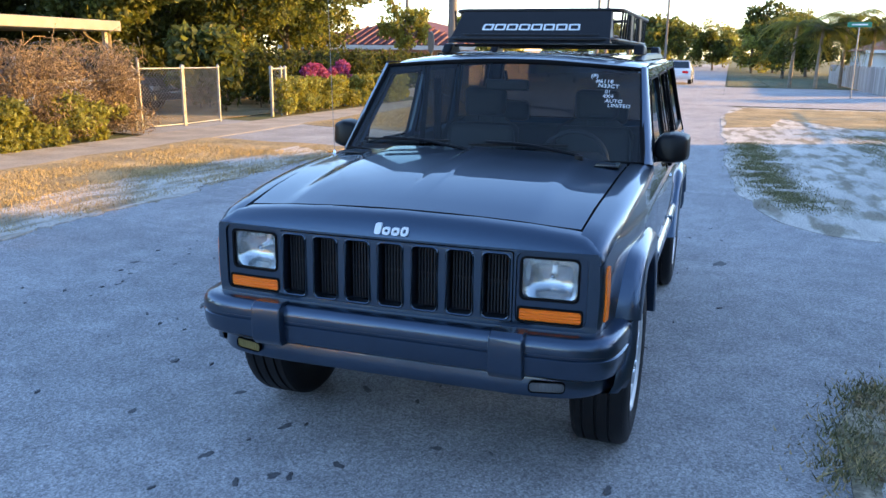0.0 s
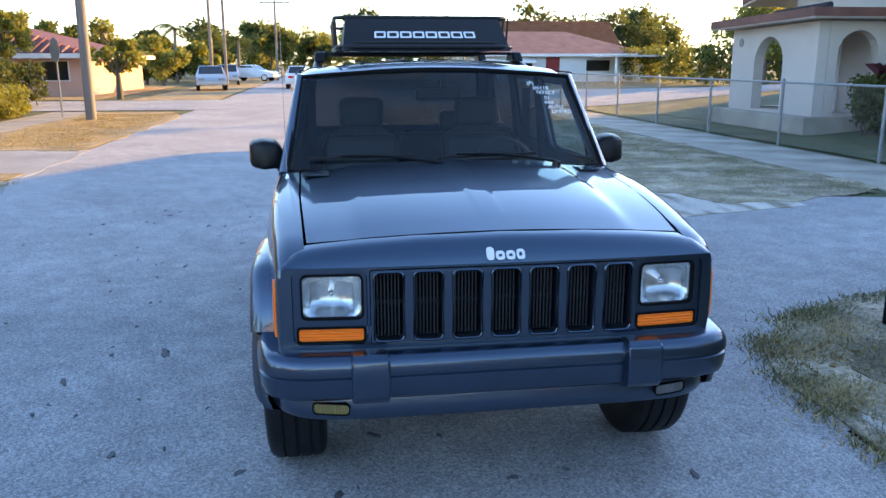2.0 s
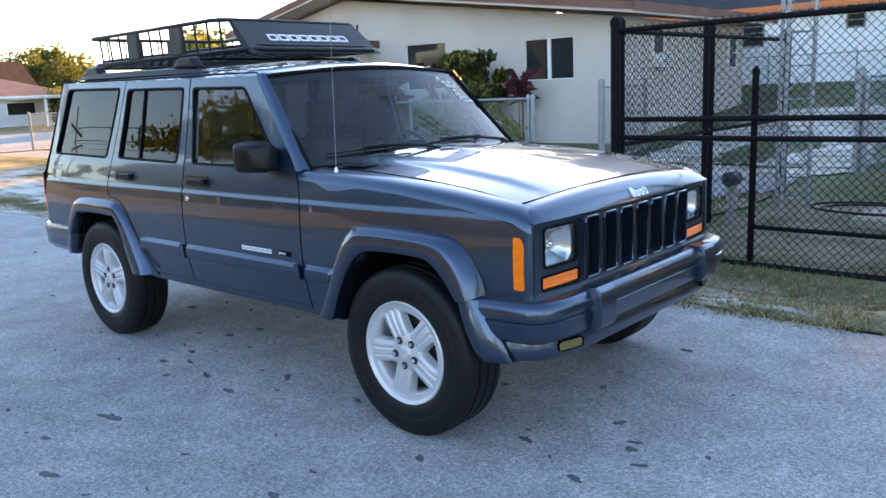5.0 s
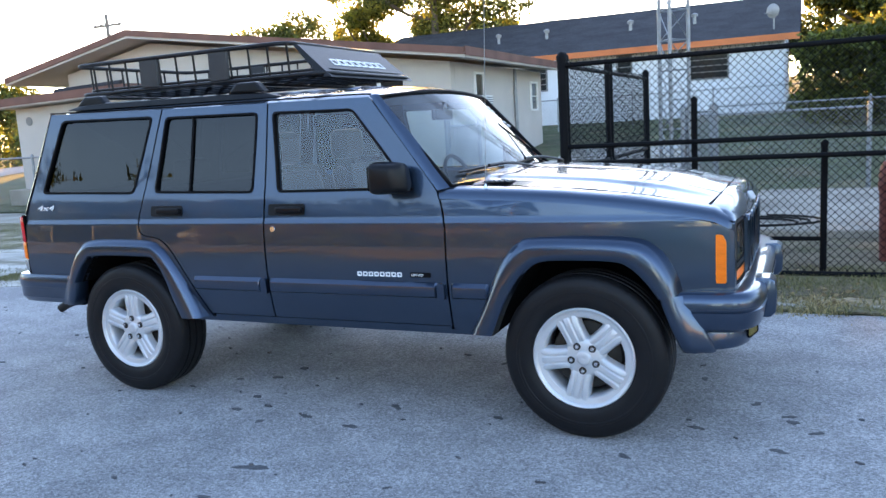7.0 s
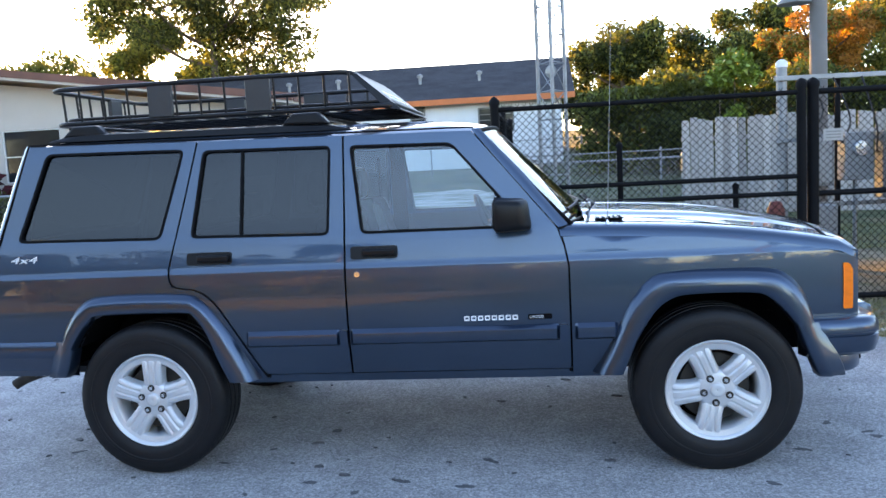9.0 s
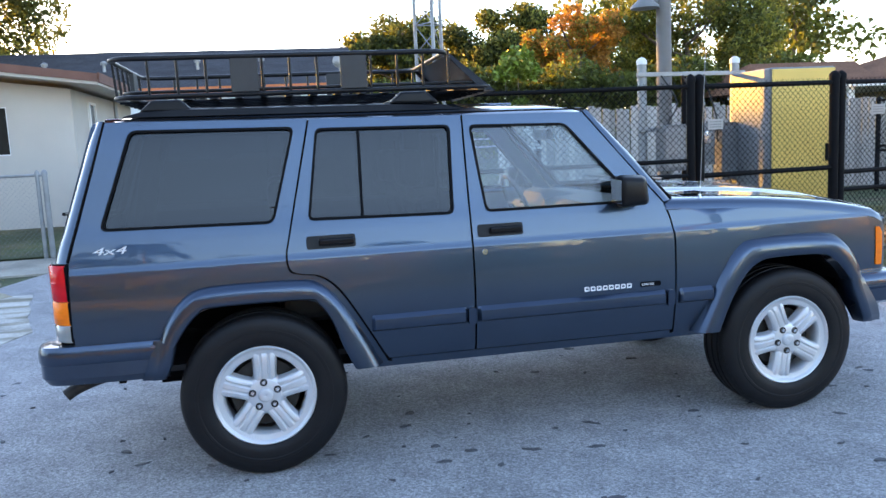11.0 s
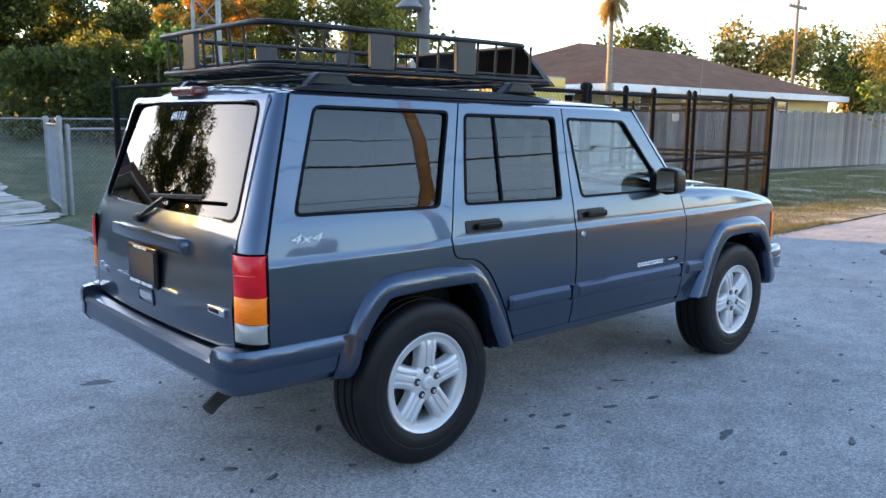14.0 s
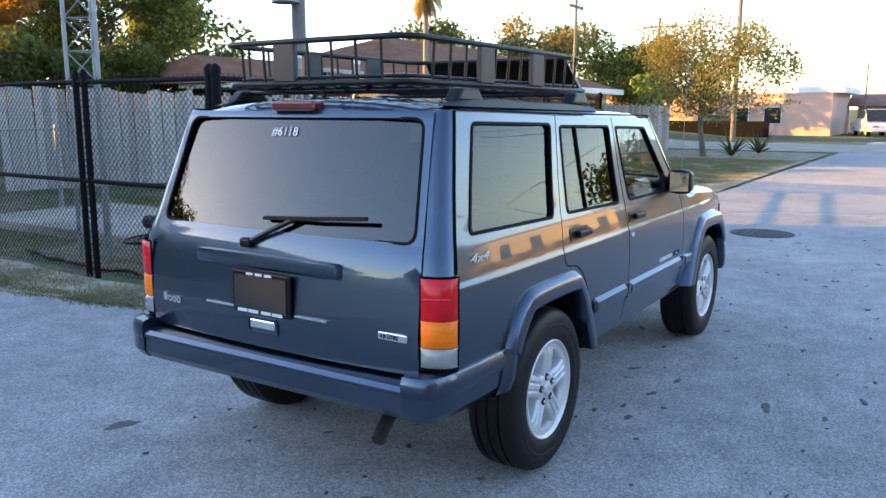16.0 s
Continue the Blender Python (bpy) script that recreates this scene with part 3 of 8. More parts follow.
for i, (x, y, a, b) in enumerate(((1.75, 1.80, .40, .06), (2.8, 1.82, .35, .06), (3.7, 1.80, .4, .06))):
    patch("bare_patch", [(x + a * math.cos(q), y + b * math.sin(q)) for q in np.linspace(0, 6.283, 13)[:-1]], 0.0165, SAND, "bare pale sand showing through the verge", "sand", 0.09, 0.06, 40 + i)
patch("soil", [(0.5, 2.35), (1.3, 2.15), (3.2, 2.2), (6.0, 2.5), (10.2, 3.2), (10.2, 6.5), (0.6, 6.5), (0.35, 3.2)], 0.018, SOIL, "bare brown leaf-strewn soil at the gate", "soil", 0.16, 0.12, 50)
patch("garden", [(-60, -30), (-34, -30), (-34, -10.6), (-60, -10.6)], 0.006, GRASS_D, "dry front garden", "garden", 0.1, 1, 17)
patch("garden", [(-24, -40), (40, -40), (40, -10.6), (-24, -10.6)], 0.004, GRASS_D, "dry sunlit yard behind the hedge", "garden", 0.1, 1, 18)
patch("lawn", [(-23.9, 8.5), (-4.2, 8.5), (-4.2, 9.9), (-23.9, 9.9)], 0.006, GRASS_G, "green front lawn behind the wire fence", "lawn", 0.05, 0.5, 19)

rng = np.random.default_rng(11)
SPOTS = [(1.68, 0.10, .024), (1.72, -0.59, .026), (0.02, -1.53, .036), (2.06, -0.76, .028), (1.83, -1.32, .02), (1.95, -0.22, .026), (0.28, -0.70, .03),
         (-0.10, -0.94, .03), (0.19, -1.0, .026), (1.48, -0.98, .024), (2.11, -0.42, .026), (-0.52, -0.95, .022), (-2.02, 1.18, .055)]
SPOTS = [(x, y, r * .8) for x, y, r in SPOTS]
SPOTS += [(rng.uniform(-5, 8), rng.uniform(-3.4, 1.2), abs(rng.normal(0.003, 0.005)) + 0.0045) for _ in range(330)]
for k_, (x, y, r) in enumerate(SPOTS):
    g = G()
    k = 16
    ph, el = rng.uniform(-.9, .9), rng.uniform(1.1, 2.2)
    wob = [rng.uniform(0, 6.28) for _ in range(3)]
    loop = []
    for i in range(k):
        a = 6.283 * i / k
        rr = r * (1 + .22 * math.sin(2 * a + wob[0]) + .16 * math.sin(3 * a + wob[1]) + .12 * math.sin(5 * a + wob[2]))
        u, w = rr * math.cos(a) * el, rr * math.sin(a) * 0.75
        loop.append((x + u * math.cos(ph) - w * math.sin(ph), y + u * math.sin(ph) + w * math.cos(ph)))
    zt = .002 + .00002 * k_
    g.add([(px, py, zt) for px, py in loop] + [(x + (px - x) * 1.15, y + (py - y) * 1.15, 0.0) for px, py in loop],
          [tuple(range(k))] + [(i, (i + 1) % k, k + (i + 1) % k, k + i) for i in range(k)])
    solo("oil_spot", g, STAIN, "dark oil spot on the asphalt", "stain", "oil spots on the road")

man = thing("manhole_cover", (6.65, -0.2, 0.0), 0, "round dark iron manhole cover in the road", "manhole cover")
part("rim", G().lathe([(0.40, 0.001), (0.40, 0.006), (0.36, 0.006), (0.36, 0.001)], (0, 0, 0), "z", 40), IRON, man)
lid = G().lathe([(0.001, 0.006), (0.35, 0.006), (0.355, 0.001)], (0, 0, 0), "z", 40)
part("lid", lid, IRON, man)
for i in range(-3, 4):
    part("rib", G().box(-0.30, 0.30, i * 0.09 - 0.012, i * 0.09 + 0.012, 0.006, 0.012) if abs(i) < 3 else G().box(-0.18, 0.18, i * 0.09 - 0.012, i * 0.09 + 0.012, 0.006, 0.012), IRON, man)


# ---- poles, fences, trees, houses: one function for each kind ----
def utility_pole(loc, h, r, material, label, arms=(), lamp=None):
    t = thing("utility_pole", loc, 0, label, "utility pole")
    part("pole", G().rod((0, 0, -0.2), (0, 0, h), r, r * 0.7, 14), material, t, smooth=50)
    for z, half, rz in arms:
        c, s = math.cos(radians(rz)), math.sin(radians(rz))
        arm = part("crossarm", G().box(-half, half, -0.05, 0.05, -0.06, 0.06), POLEWOOD, t)
        arm.matrix_basis = pose(0, 0, z, 0, 0, rz)
        for k in (-0.9, -0.45, 0.45, 0.9):
            part("insulator", G().rod((k * half * c, k * half * s, z + 0.06), (k * half * c, k * half * s, z + 0.22), 0.04, 0.03, 8), GREYBOX, t)
    if lamp:
        z, reach, rz = lamp
        c, s = math.cos(radians(rz)), math.sin(radians(rz))
        part("lamp_arm", G().tube(smooth_line([(0, 0, z), (reach * .5 * c, reach * .5 * s, z + .25), (reach * c, reach * s, z + .3)], 4), 0.03, 8), GALV, t)
        head = part("lamp_head", G().lathe([(0.02, -0.28), (0.11, -0.2), (0.13, 0.05), (0.08, 0.3), (0.01, 0.34)], (0, 0, 0), "x", 12), GREYBOX, t, smooth=50)
        head.matrix_basis = pose(reach * c, reach * s, z + .28, 0, 8, rz)
    return t


def wire(a, b, sag, name="overhead_wire"):
    a, b = Vector(a), Vector(b)
    pts = [a.lerp(b, i / 24) - Vector((0, 0, sag * 4 * (i / 24) * (1 - i / 24))) for i in range(25)]
    return solo(name, G().tube(pts, 0.018, 5), WIRE, "thin black overhead power wire", "wire", "overhead wires")


def wire_fence(name, loc, rz, length, h, posts, label, material=GALV, rails=(1.0,), r=0.026, pitch=0.075, wr=0.0014, caps=True, z0=0.03, posth=None, barbs=False, group=""):
    """Chain-link fence along its own x axis."""
    t = thing(name, loc, rz, label, "fence", group)
    for k, x in enumerate(posts):
        rr = r * (1.35 if k in (0, len(posts) - 1) else 1.0)
        ph = (posth or h) + 0.03
        p = part("post", G().rod((x, 0, -0.1), (x, 0, ph), rr, rr, 12), material, t, smooth=50)
        if caps:
            part("post_cap", G().lathe([(rr * 1.15, ph - 0.03), (rr * 1.15, ph + 0.01), (rr * 0.6, ph + 0.04), (0.002, ph + 0.05)], (x, 0, 0), "z", 12), material, t, smooth=60)
    for f in rails:
        part("rail", G().rod((0, 0, h * f), (length, 0, h * f), r * 0.72, n=10), material, t, smooth=50)
    m = chain_link(0, length, z0, h, pitch, wr)
    if barbs:
        x = 0.0
        while x < length:
            m.rod((x, 0, h - 0.02), (x + 0.03, 0, h + 0.045), wr, n=4)
            m.rod((x + pitch * 0.5, 0, h - 0.02), (x + pitch * 0.5 - 0.03, 0, h + 0.045), wr, n=4)
            x += pitch
    me = part("wire_mesh", m, material, t, fix=False)
    tagged(me, kind="stuff")
    return t


def limbs(g, base, top, r, rng, n=5, spread=1.0, fork=0.45):
    """A bent trunk with limbs; returns the tips."""
    b, t = Vector(base), Vector(top)
    mid = b.lerp(t, 0.5) + Vector((rng.uniform(-.06, .06), rng.uniform(-.06, .06), 0)) * (t - b).length
    line = smooth_line([b, mid, t], 5)
    m = len(line)
    ring = 9
    rows = []
    for i, p in enumerate(line):
        rr = r * (1 - 0.7 * i / (m - 1)) * (1.25 if i == 0 else 1)
        rows.append([(p[0] + rr * math.cos(6.283 * j / ring), p[1] + rr * math.sin(6.283 * j / ring), p[2]) for j in range(ring)])
    g.loft(rows, closed=True, caps=True)
    tips = [t]
    h = (t - b).length
    for i in range(n):
        s = Vector(line[int(m * (fork + (1 - fork) * 0.85 * i / n))])
        a = 6.283 * (i / n + rng.uniform(-.1, .1))
        e = s + Vector((math.cos(a) * spread, math.sin(a) * spread, h * rng.uniform(0.22, 0.45)))
        k = s.lerp(e, 0.5) + Vector((0, 0, -0.05 * h))
        g.tube(smooth_line([s, k, e], 3), r * 0.28, 6)
        tips.append(e)
        for _ in range(2):
            q = e.lerp(s, rng.uniform(0.1, 0.5))
            w = q + Vector((rng.uniform(-.6, .6), rng.uniform(-.6, .6), rng.uniform(.1, .6))) * spread
            g.rod(q, w, r * 0.13, r * 0.05, 5)
            tips.append(w)
    return tips


def tree(loc, h, r, crown_r, crown_z, label, leaf=LEAF, count=5000, size=0.09, seed=1, squash=0.75, trunk=0.16, gaps=14, leaf2=None, name="tree", low=0.0, clump=1.0):
    """Tapered trunk with limbs and an uneven crown of many small leaves."""
    rng = np.random.default_rng(seed)
    t = thing(name, loc, 0, label, "tree")
    g = G()
    tips = limbs(g, (0, 0, -0.1), (rng.uniform(-.3, .3), rng.uniform(-.3, .3), h * 0.72), trunk, rng, 6, crown_r * 0.55)
    part("trunk", g, BARK, t, smooth=60)
    cl = []
    for _ in range(gaps):
        d = rng.normal(size=3)
        d /= np.linalg.norm(d)
        k = rng.uniform(0.45, 0.95)
        cl.append((d[0] * crown_r * k, d[1] * crown_r * k, max(crown_z + d[2] * crown_r * squash * k, low), crown_r * clump * rng.uniform(0.22, 0.42)))
    cl += [(p.x, p.y, max(p.z, low), crown_r * 0.3 * clump) for p in tips]
    if leaf2:
        a = leaf_cloud("crown", cl, int(count * .7), size, leaf, seed)
        b = leaf_cloud("crown", cl[::2], int(count * .3), size, leaf2, seed + 50)
        for o in (a, b):
            o.parent = t
    else:
        leaf_cloud("crown", cl, count, size, leaf, seed).parent = t
    return t


def palm(loc, h, label, seed=1, fronds=18, reach=1.8, leaf=LEAF, trunk=0.11, dead=0, lean=0.2):
    rng = np.random.default_rng(seed)
    t = thing("palm_tree", loc, 0, label, "palm tree", "palm trees")
    top = Vector((lean, lean * .5, h))
    rows = []
    for i in range(13):
        s = i / 12
        c = Vector((lean * s * s, lean * .5 * s * s, h * s - 0.1 * (1 - s)))
        rr = trunk * (1.25 - 0.45 * s + (0.06 if i % 2 else 0))
        rows.append([(c.x + rr * math.cos(.6283 * j), c.y + rr * math.sin(.6283 * j), c.z) for j in range(10)])
    part("trunk", G().loft(rows, closed=True, caps=True), PALMBARK, t, smooth=60)
    for k in range(fronds + dead):
        a = rng.uniform(0, 6.283)
        brown = k >= fronds
        upk = rng.uniform(-1.5, -0.6) if brown else rng.uniform(-0.35, 0.9)
        L = reach * rng.uniform(.8, 1.1) * (0.6 if brown else 1)
        g = G()
        line = [(top.x + math.cos(a) * L * s * (1 - .15 * s), top.y + math.sin(a) * L * s * (1 - .15 * s), top.z + L * (upk * s - 0.75 * s * s)) for s in np.linspace(0, 1, 9)]
        g.tube(line, 0.012, 4)
        side = Vector((-math.sin(a), math.cos(a), 0))
        for i in range(1, 33):
            s = i / 33
            p = Vector(np.array([np.interp(s, np.linspace(0, 1, 9), [q[j] for q in line]) for j in range(3)]))
            ln = 0.42 * L * math.sin(math.pi * min(0.97, s * .8 + .15)) + 0.08
            for sg in (1, -1):
                tip = p + side * sg * ln * 0.75 + Vector((math.cos(a) * ln * .45, math.sin(a) * ln * .45, -ln * rng.uniform(.2, .5)))
                wv = Vector((math.cos(a), math.sin(a), 0)) * 0.025
                g.add([p - wv, p + wv, tip], [(0, 1, 2)])
        part("frond", g, PALMSTRAW if brown else leaf, t, fix=False)
    return t


def bush(name, loc, blobs, label, leaf, count, size, seed, category="bush", stems=True):
    t = thing(name, loc, 0, label, category)
    if stems:
        g = G()
        for x, y, z, r in blobs[::2]:
            g.rod((x - .05, y + .03, -.05 if any(loc) else max(-.05, z - 1.2)), (x, y, z), 0.02, 0.008, 5)
        tagged(part("stem", g, BARK, t), kind="stuff")
    o = leaf_cloud("foliage", blobs, count, size, leaf, seed)
    o.parent = t
    return t


def window_unit(house, x0, x1, y, z0, z1, face=-1, bars=0, frame=WHITEPAINT, axis="x"):
    """A window set in a wall that faces -y (or along x): frame, pane and glazing bars."""
    w = part("window", G().box(x0, x1, y + face * 0.01, y + 0.03, z0, z1) if axis == "x" else G().box(y - 0.03, y + face * 0.01, x0, x1, z0, z1), DARKGLASS, house)
    f = 0.05

    def put(nm, a0, a1, b0, b1):
        g = G().box(a0, a1, y + face * 0.05, y + face * 0.004, b0, b1) if axis == "x" else G().box(y + face * 0.05, y + face * 0.004, a0, a1, b0, b1)
        part(nm, g, frame, w)
    put("window_frame", x0 - f, x0, z0 - f, z1 + f)
    put("window_frame", x1, x1 + f, z0 - f, z1 + f)
    put("window_frame", x0, x1, z1, z1 + f)
    put("window_sill", x0, x1, z0 - f, z0)
    for i in range(bars):
        z = z0 + (z1 - z0) * (i + 1) / (bars + 1)
        put("glazing_bar", x0, x1, z - 0.012, z + 0.012)
    return w


def gable_along_x(house, x0, x1, y0, y1, ze, zr, over, material, thick=0.16, fascia=None):
    """Roof whose ridge runs along x."""
    ym = (y0 + y1) / 2
    for sgn, ya in ((-1, y0), (1, y1)):
        e = ya + sgn * over
        sl = (zr - ze) / abs(ym - ya)
        zo = ze - over * sl
        part("roof", G().add([(x0 - over, e, zo), (x1 + over, e, zo), (x1 + over, ym, zr), (x0 - over, ym, zr),
                              (x0 - over, e, zo + thick), (x1 + over, e, zo + thick), (x1 + over, ym, zr + thick), (x0 - over, ym, zr + thick)],
                             [(3, 2, 1, 0), (4, 5, 6, 7), (0, 1, 5, 4), (1, 2, 6, 5), (2, 3, 7, 6), (3, 0, 4, 7)]), material, house)
        if fascia:
            part("fascia", G().box(x0 - over, x1 + over, e - 0.03 if sgn < 0 else e + 0.004, e - 0.004 if sgn < 0 else e + 0.03, zo - 0.06, zo + thick + 0.02), fascia, house)
    for xa in (x0, x1 - 0.2):
        part("gable_wall", G().add([(xa, y0, ze), (xa, y1, ze), (xa, ym, zr), (xa + .2, y0, ze), (xa + .2, y1, ze), (xa + .2, ym, zr)],
                                   [(0, 1, 2), (5, 4, 3), (0, 2, 5, 3), (2, 1, 4, 5), (1, 0, 3, 4)]), STUCCO_W, house)


def hip_roof(house, x0, x1, y0, y1, ze, zr, over, material, fascia=WHITEPAINT):
    ym = (y0 + y1) / 2
    d = (y1 - y0) / 2
    a, b, c, e = x0 - over, x1 + over, y0 - over, y1 + over
    r0, r1 = x0 + d * .9, x1 - d * .9
    part("roof", G().add([(a, c, ze), (b, c, ze), (b, e, ze), (a, e, ze), (r0, ym, zr), (r1, ym, zr), (a, c, ze - .05), (b, c, ze - .05), (b, e, ze - .05), (a, e, ze - .05)],
                         [(0, 1, 5, 4), (1, 2, 5), (2, 3, 4, 5), (3, 0, 4), (6, 9, 8, 7), (0, 6, 7, 1), (1, 7, 8, 2), (2, 8, 9, 3), (3, 9, 6, 0)]), material, house)
    for g in (G().box(a, b, c - .03, c - .004, ze - .2, ze + .03), G().box(a, b, e + .004, e + .03, ze - .2, ze + .03),
              G().box(a - .03, a - .004, c, e, ze - .2, ze + .03), G().box(b + .004, b + .03, c, e, ze - .2, ze + .03)):
        part("fascia", g, fascia, house)


def walls(house, x0, x1, y0, y1, z0, z1, material, front=True):
    t = 0.2
    if front:
        part("wall", G().box(x0, x1, y0, y0 + t, z0, z1), material, house)
    part("wall", G().box(x0, x1, y1 - t, y1, z0, z1), material, house)
    part("wall", G().box(x0, x0 + t, y0 + t, y1 - t, z0, z1), material, house)
    part("wall", G().box(x1 - t, x1, y0 + t, y1 - t, z0, z1), material, house)


def parked_car(loc, rz, paint, label, L=4.5, W=1.75, H=1.45):
    """A saloon of simple but whole shape, seen far off."""
    t = thing("car", loc, rz, label, "car")
    prof = [(-L / 2, .45), (-L / 2 + .05, .85), (-L * .33, .95), (-L * .2, H - .03), (L * .02, H), (L * .2, .95), (L / 2 - .25, .82), (L / 2, .62), (L / 2, .35), (-L / 2, .32)]
    rows = []
    for k, y in ((.86, -.5), (.97, -.47), (1, -.4), (1, .4), (.97, .47), (.86, .5)):
        rows.append([(x * (0.98 + .02 * k), y * W * (1 - .16 * max(0, z - .9) / .5), .32 + (z - .32) * (k if z > .95 else 1)) for x, z in prof])
    part("body", G().loft(rows, closed=True, caps=True), paint, t, smooth=35)
    for s in (-1, 1):
        part("side_glass", G().add([(-L * .29, s * (W * .455), .98), (L * .14, s * (W * .455), .98), (L * .02, s * W * .42, H - .09), (-L * .19, s * W * .42, H - .1)], [(0, 1, 2, 3)]), DARKGLASS, t)
        for x in (-L * .3, L * .31):
            w = part("wheel", G().lathe([(.05, s * (W / 2 - .02)), (.2, s * (W / 2 - .01)), (.31, s * (W / 2 + .01)), (.32, s * (W / 2 - .2)), (.05, s * (W / 2 - .2))], (x, 0, .32), "y", 20), RUBBER, t, smooth=40)
            part("rim", G().lathe([(.002, s * (W / 2 + .012)), (.2, s * (W / 2 + .016)), (.2, s * (W / 2 - .02))], (x, 0, .32), "y", 16), ALLOY, w)
        part("tail_lamp", G().box(-L / 2 - .015, -L / 2 + .1, s * W * .3 - .17, s * W * .3 + .17, .68, .82), REDLENS, t, bevel=.02)
        part("headlamp", G().box(L / 2 - .1, L / 2 + .01, s * W * .33 - .18, s * W * .33 + .18, .6, .74), WHITELENS, t, bevel=.02)
    part("rear_glass", G().add([(-L * .325, -W * .4, .97), (-L * .325, W * .4, .97), (-L * .215, W * .36, H - .07), (-L * .215, -W * .36, H - .07)], [(0, 1, 2, 3)]), DARKGLASS, t)
    part("windscreen", G().add([(L * .2, -W * .41, .97), (L * .2, W * .41, .97), (L * .045, W * .37, H - .04), (L * .045, -W * .37, H - .04)], [(0, 1, 2, 3)]), DARKGLASS, t)
    part("bumper", G().box(-L / 2 - .06, -L / 2 + .1, -W * .46, W * .46, .38, .6), paint, t, bevel=.05)
    part("bumper", G().box(L / 2 - .1, L / 2 + .06, -W * .46, W * .46, .33, .56), paint, t, bevel=.05)
    return t


# -- the cream house with arches --
HY, PY = 12.1, 10.35
hb = rise(-10, HY)
arch_house = thing("house", (0, 0, 0), 0, "cream stucco bungalow with arched porch and low brown-edged roof", "house")


def arch(u0, u1, v0, v1, n=10):
    r = (u1 - u0) / 2
    c = (u0 + u1) / 2
    return [(u0, v0), (u1, v0)] + [(c + r * math.cos(math.pi * i / n), v1 - r + r * math.sin(math.pi * i / n)) for i in range(n + 1)]


def slab(name, xa, za, xb, zb, ya, yb, t0, t1, material):
    """A sloping slab between two heights, from front to back."""
    part(name, G().add([(xa, ya, za + t0), (xb, ya, zb + t0), (xb, yb, zb + t0), (xa, yb, za + t0), (xa, ya, za + t1), (xb, ya, zb + t1), (xb, yb, zb + t1), (xa, yb, za + t1)],
                       [(3, 2, 1, 0), (4, 5, 6, 7), (0, 1, 5, 4), (1, 2, 6, 5), (2, 3, 7, 6), (3, 0, 4, 7)]), material, arch_house)


part("wall", sheet([(-16.2, hb - .3), (-4.85, hb - .3), (-4.85, 2.74), (-13.2, 3.9), (-16.2, 3.34)], [[(-11.0, 1.45), (-9.65, 1.45), (-9.65, 2.58), (-11.0, 2.58)], [(-7.3, 1.55), (-6.0, 1.55), (-6.0, 2.45), (-7.3, 2.45)]],
                   lambda u, v: (u, HY, v), lambda u, v: (u, HY + .2, v)), STUCCO, arch_house)
part("wall", G().box(-5.05, -4.85, HY + .21, 18.6, hb - .3, 2.74), STUCCO, arch_house)
part("wall", G().box(-16.2, -16.0, HY + .21, 18.6, hb - .3, 3.2), STUCCO, arch_house)
part("wall", G().box(-15.99, -5.06, 18.4, 18.6, hb - .3, 2.7), STUCCO, arch_house)
for xa, za, xb, zb in ((-17.7, 3.14, -13.2, 3.98), (-13.2, 3.98, -4.2, 2.74)):
    slab("roof", xa, za, xb, zb, HY - .75, 19.2, 0, .1, STUCCO)
    slab("fascia", xa, za, xb, zb, HY - .78, HY - .754, .05, .20, ROOFBROWN)
    slab("roofing", xa, za, xb, zb, HY - .745, 19.2, .104, .18, SHINGLE_B)
part("fascia", G().box(-4.196, -4.17, HY - .75, 19.2, 2.78, 2.96), ROOFBROWN, arch_house)
# porch: arches to the street and to the side, its own low roof
part("porch_wall", sheet([(-16.2, .05), (-12.4, .05), (-12.4, 2.5), (-16.2, 2.42)], [arch(-15.05, -13.75, .45, 2.22)], lambda u, v: (u, PY, v), lambda u, v: (u, PY + .26, v)), STUCCO, arch_house)
part("porch_wall", sheet([(PY + .27, .05), (HY - .005, .05), (HY - .005, 2.5), (PY + .27, 2.5)], [arch(PY + .5, HY - .25, .45, 2.3)], lambda u, v: (-12.4, u, v), lambda u, v: (-12.66, u, v)), STUCCO, arch_house)
part("porch_wall", sheet([(PY + .27, .05), (HY - .005, .05), (HY - .005, 2.42), (PY + .27, 2.42)], [arch(PY + .5, HY - .25, .45, 2.2)], lambda u, v: (-15.94, u, v), lambda u, v: (-16.2, u, v)), STUCCO, arch_house)
slab("porch_ceiling", -16.65, 2.44, -11.95, 2.54, PY - .42, HY - .004, 0, .07, STUCCO)
slab("porch_fascia", -16.65, 2.44, -11.95, 2.54, PY - .45, PY - .424, .03, .22, ROOFBROWN)
slab("porch_roofing", -16.65, 2.44, -11.95, 2.54, PY - .42, HY - .004, .075, .22, SHINGLE_B)
part("porch_fascia", G().box(-11.946, -11.92, PY - .42, HY - .004, 2.57, 2.76), ROOFBROWN, arch_house)
for k in range(17):
    part("ridge_tile", G().lathe([(.002, -.02), (.075, -.02), (.085, .13), (.002, .13)], (-15.6 + k * .135, HY - .95, 2.83 + .004 * k), "x", 10), SHINGLE, arch_house, smooth=50)
part("vent", G().lathe([(.002, -.01), (.11, -.01), (.11, .01)], (-15.75, PY - .005, 2.1), "y", 16), GREYBOX, arch_house)
door = part("door", G().box(-15.0, -14.1, HY - .05, HY - .004, hb + .12, hb + 2.14), WHITEPAINT, arch_house, "white front door", bevel=.01)
part("handle", G().rod((-14.18, HY - .10, hb + 1.1), (-14.18, HY - .05, hb + 1.1), .03), CHROME, door)
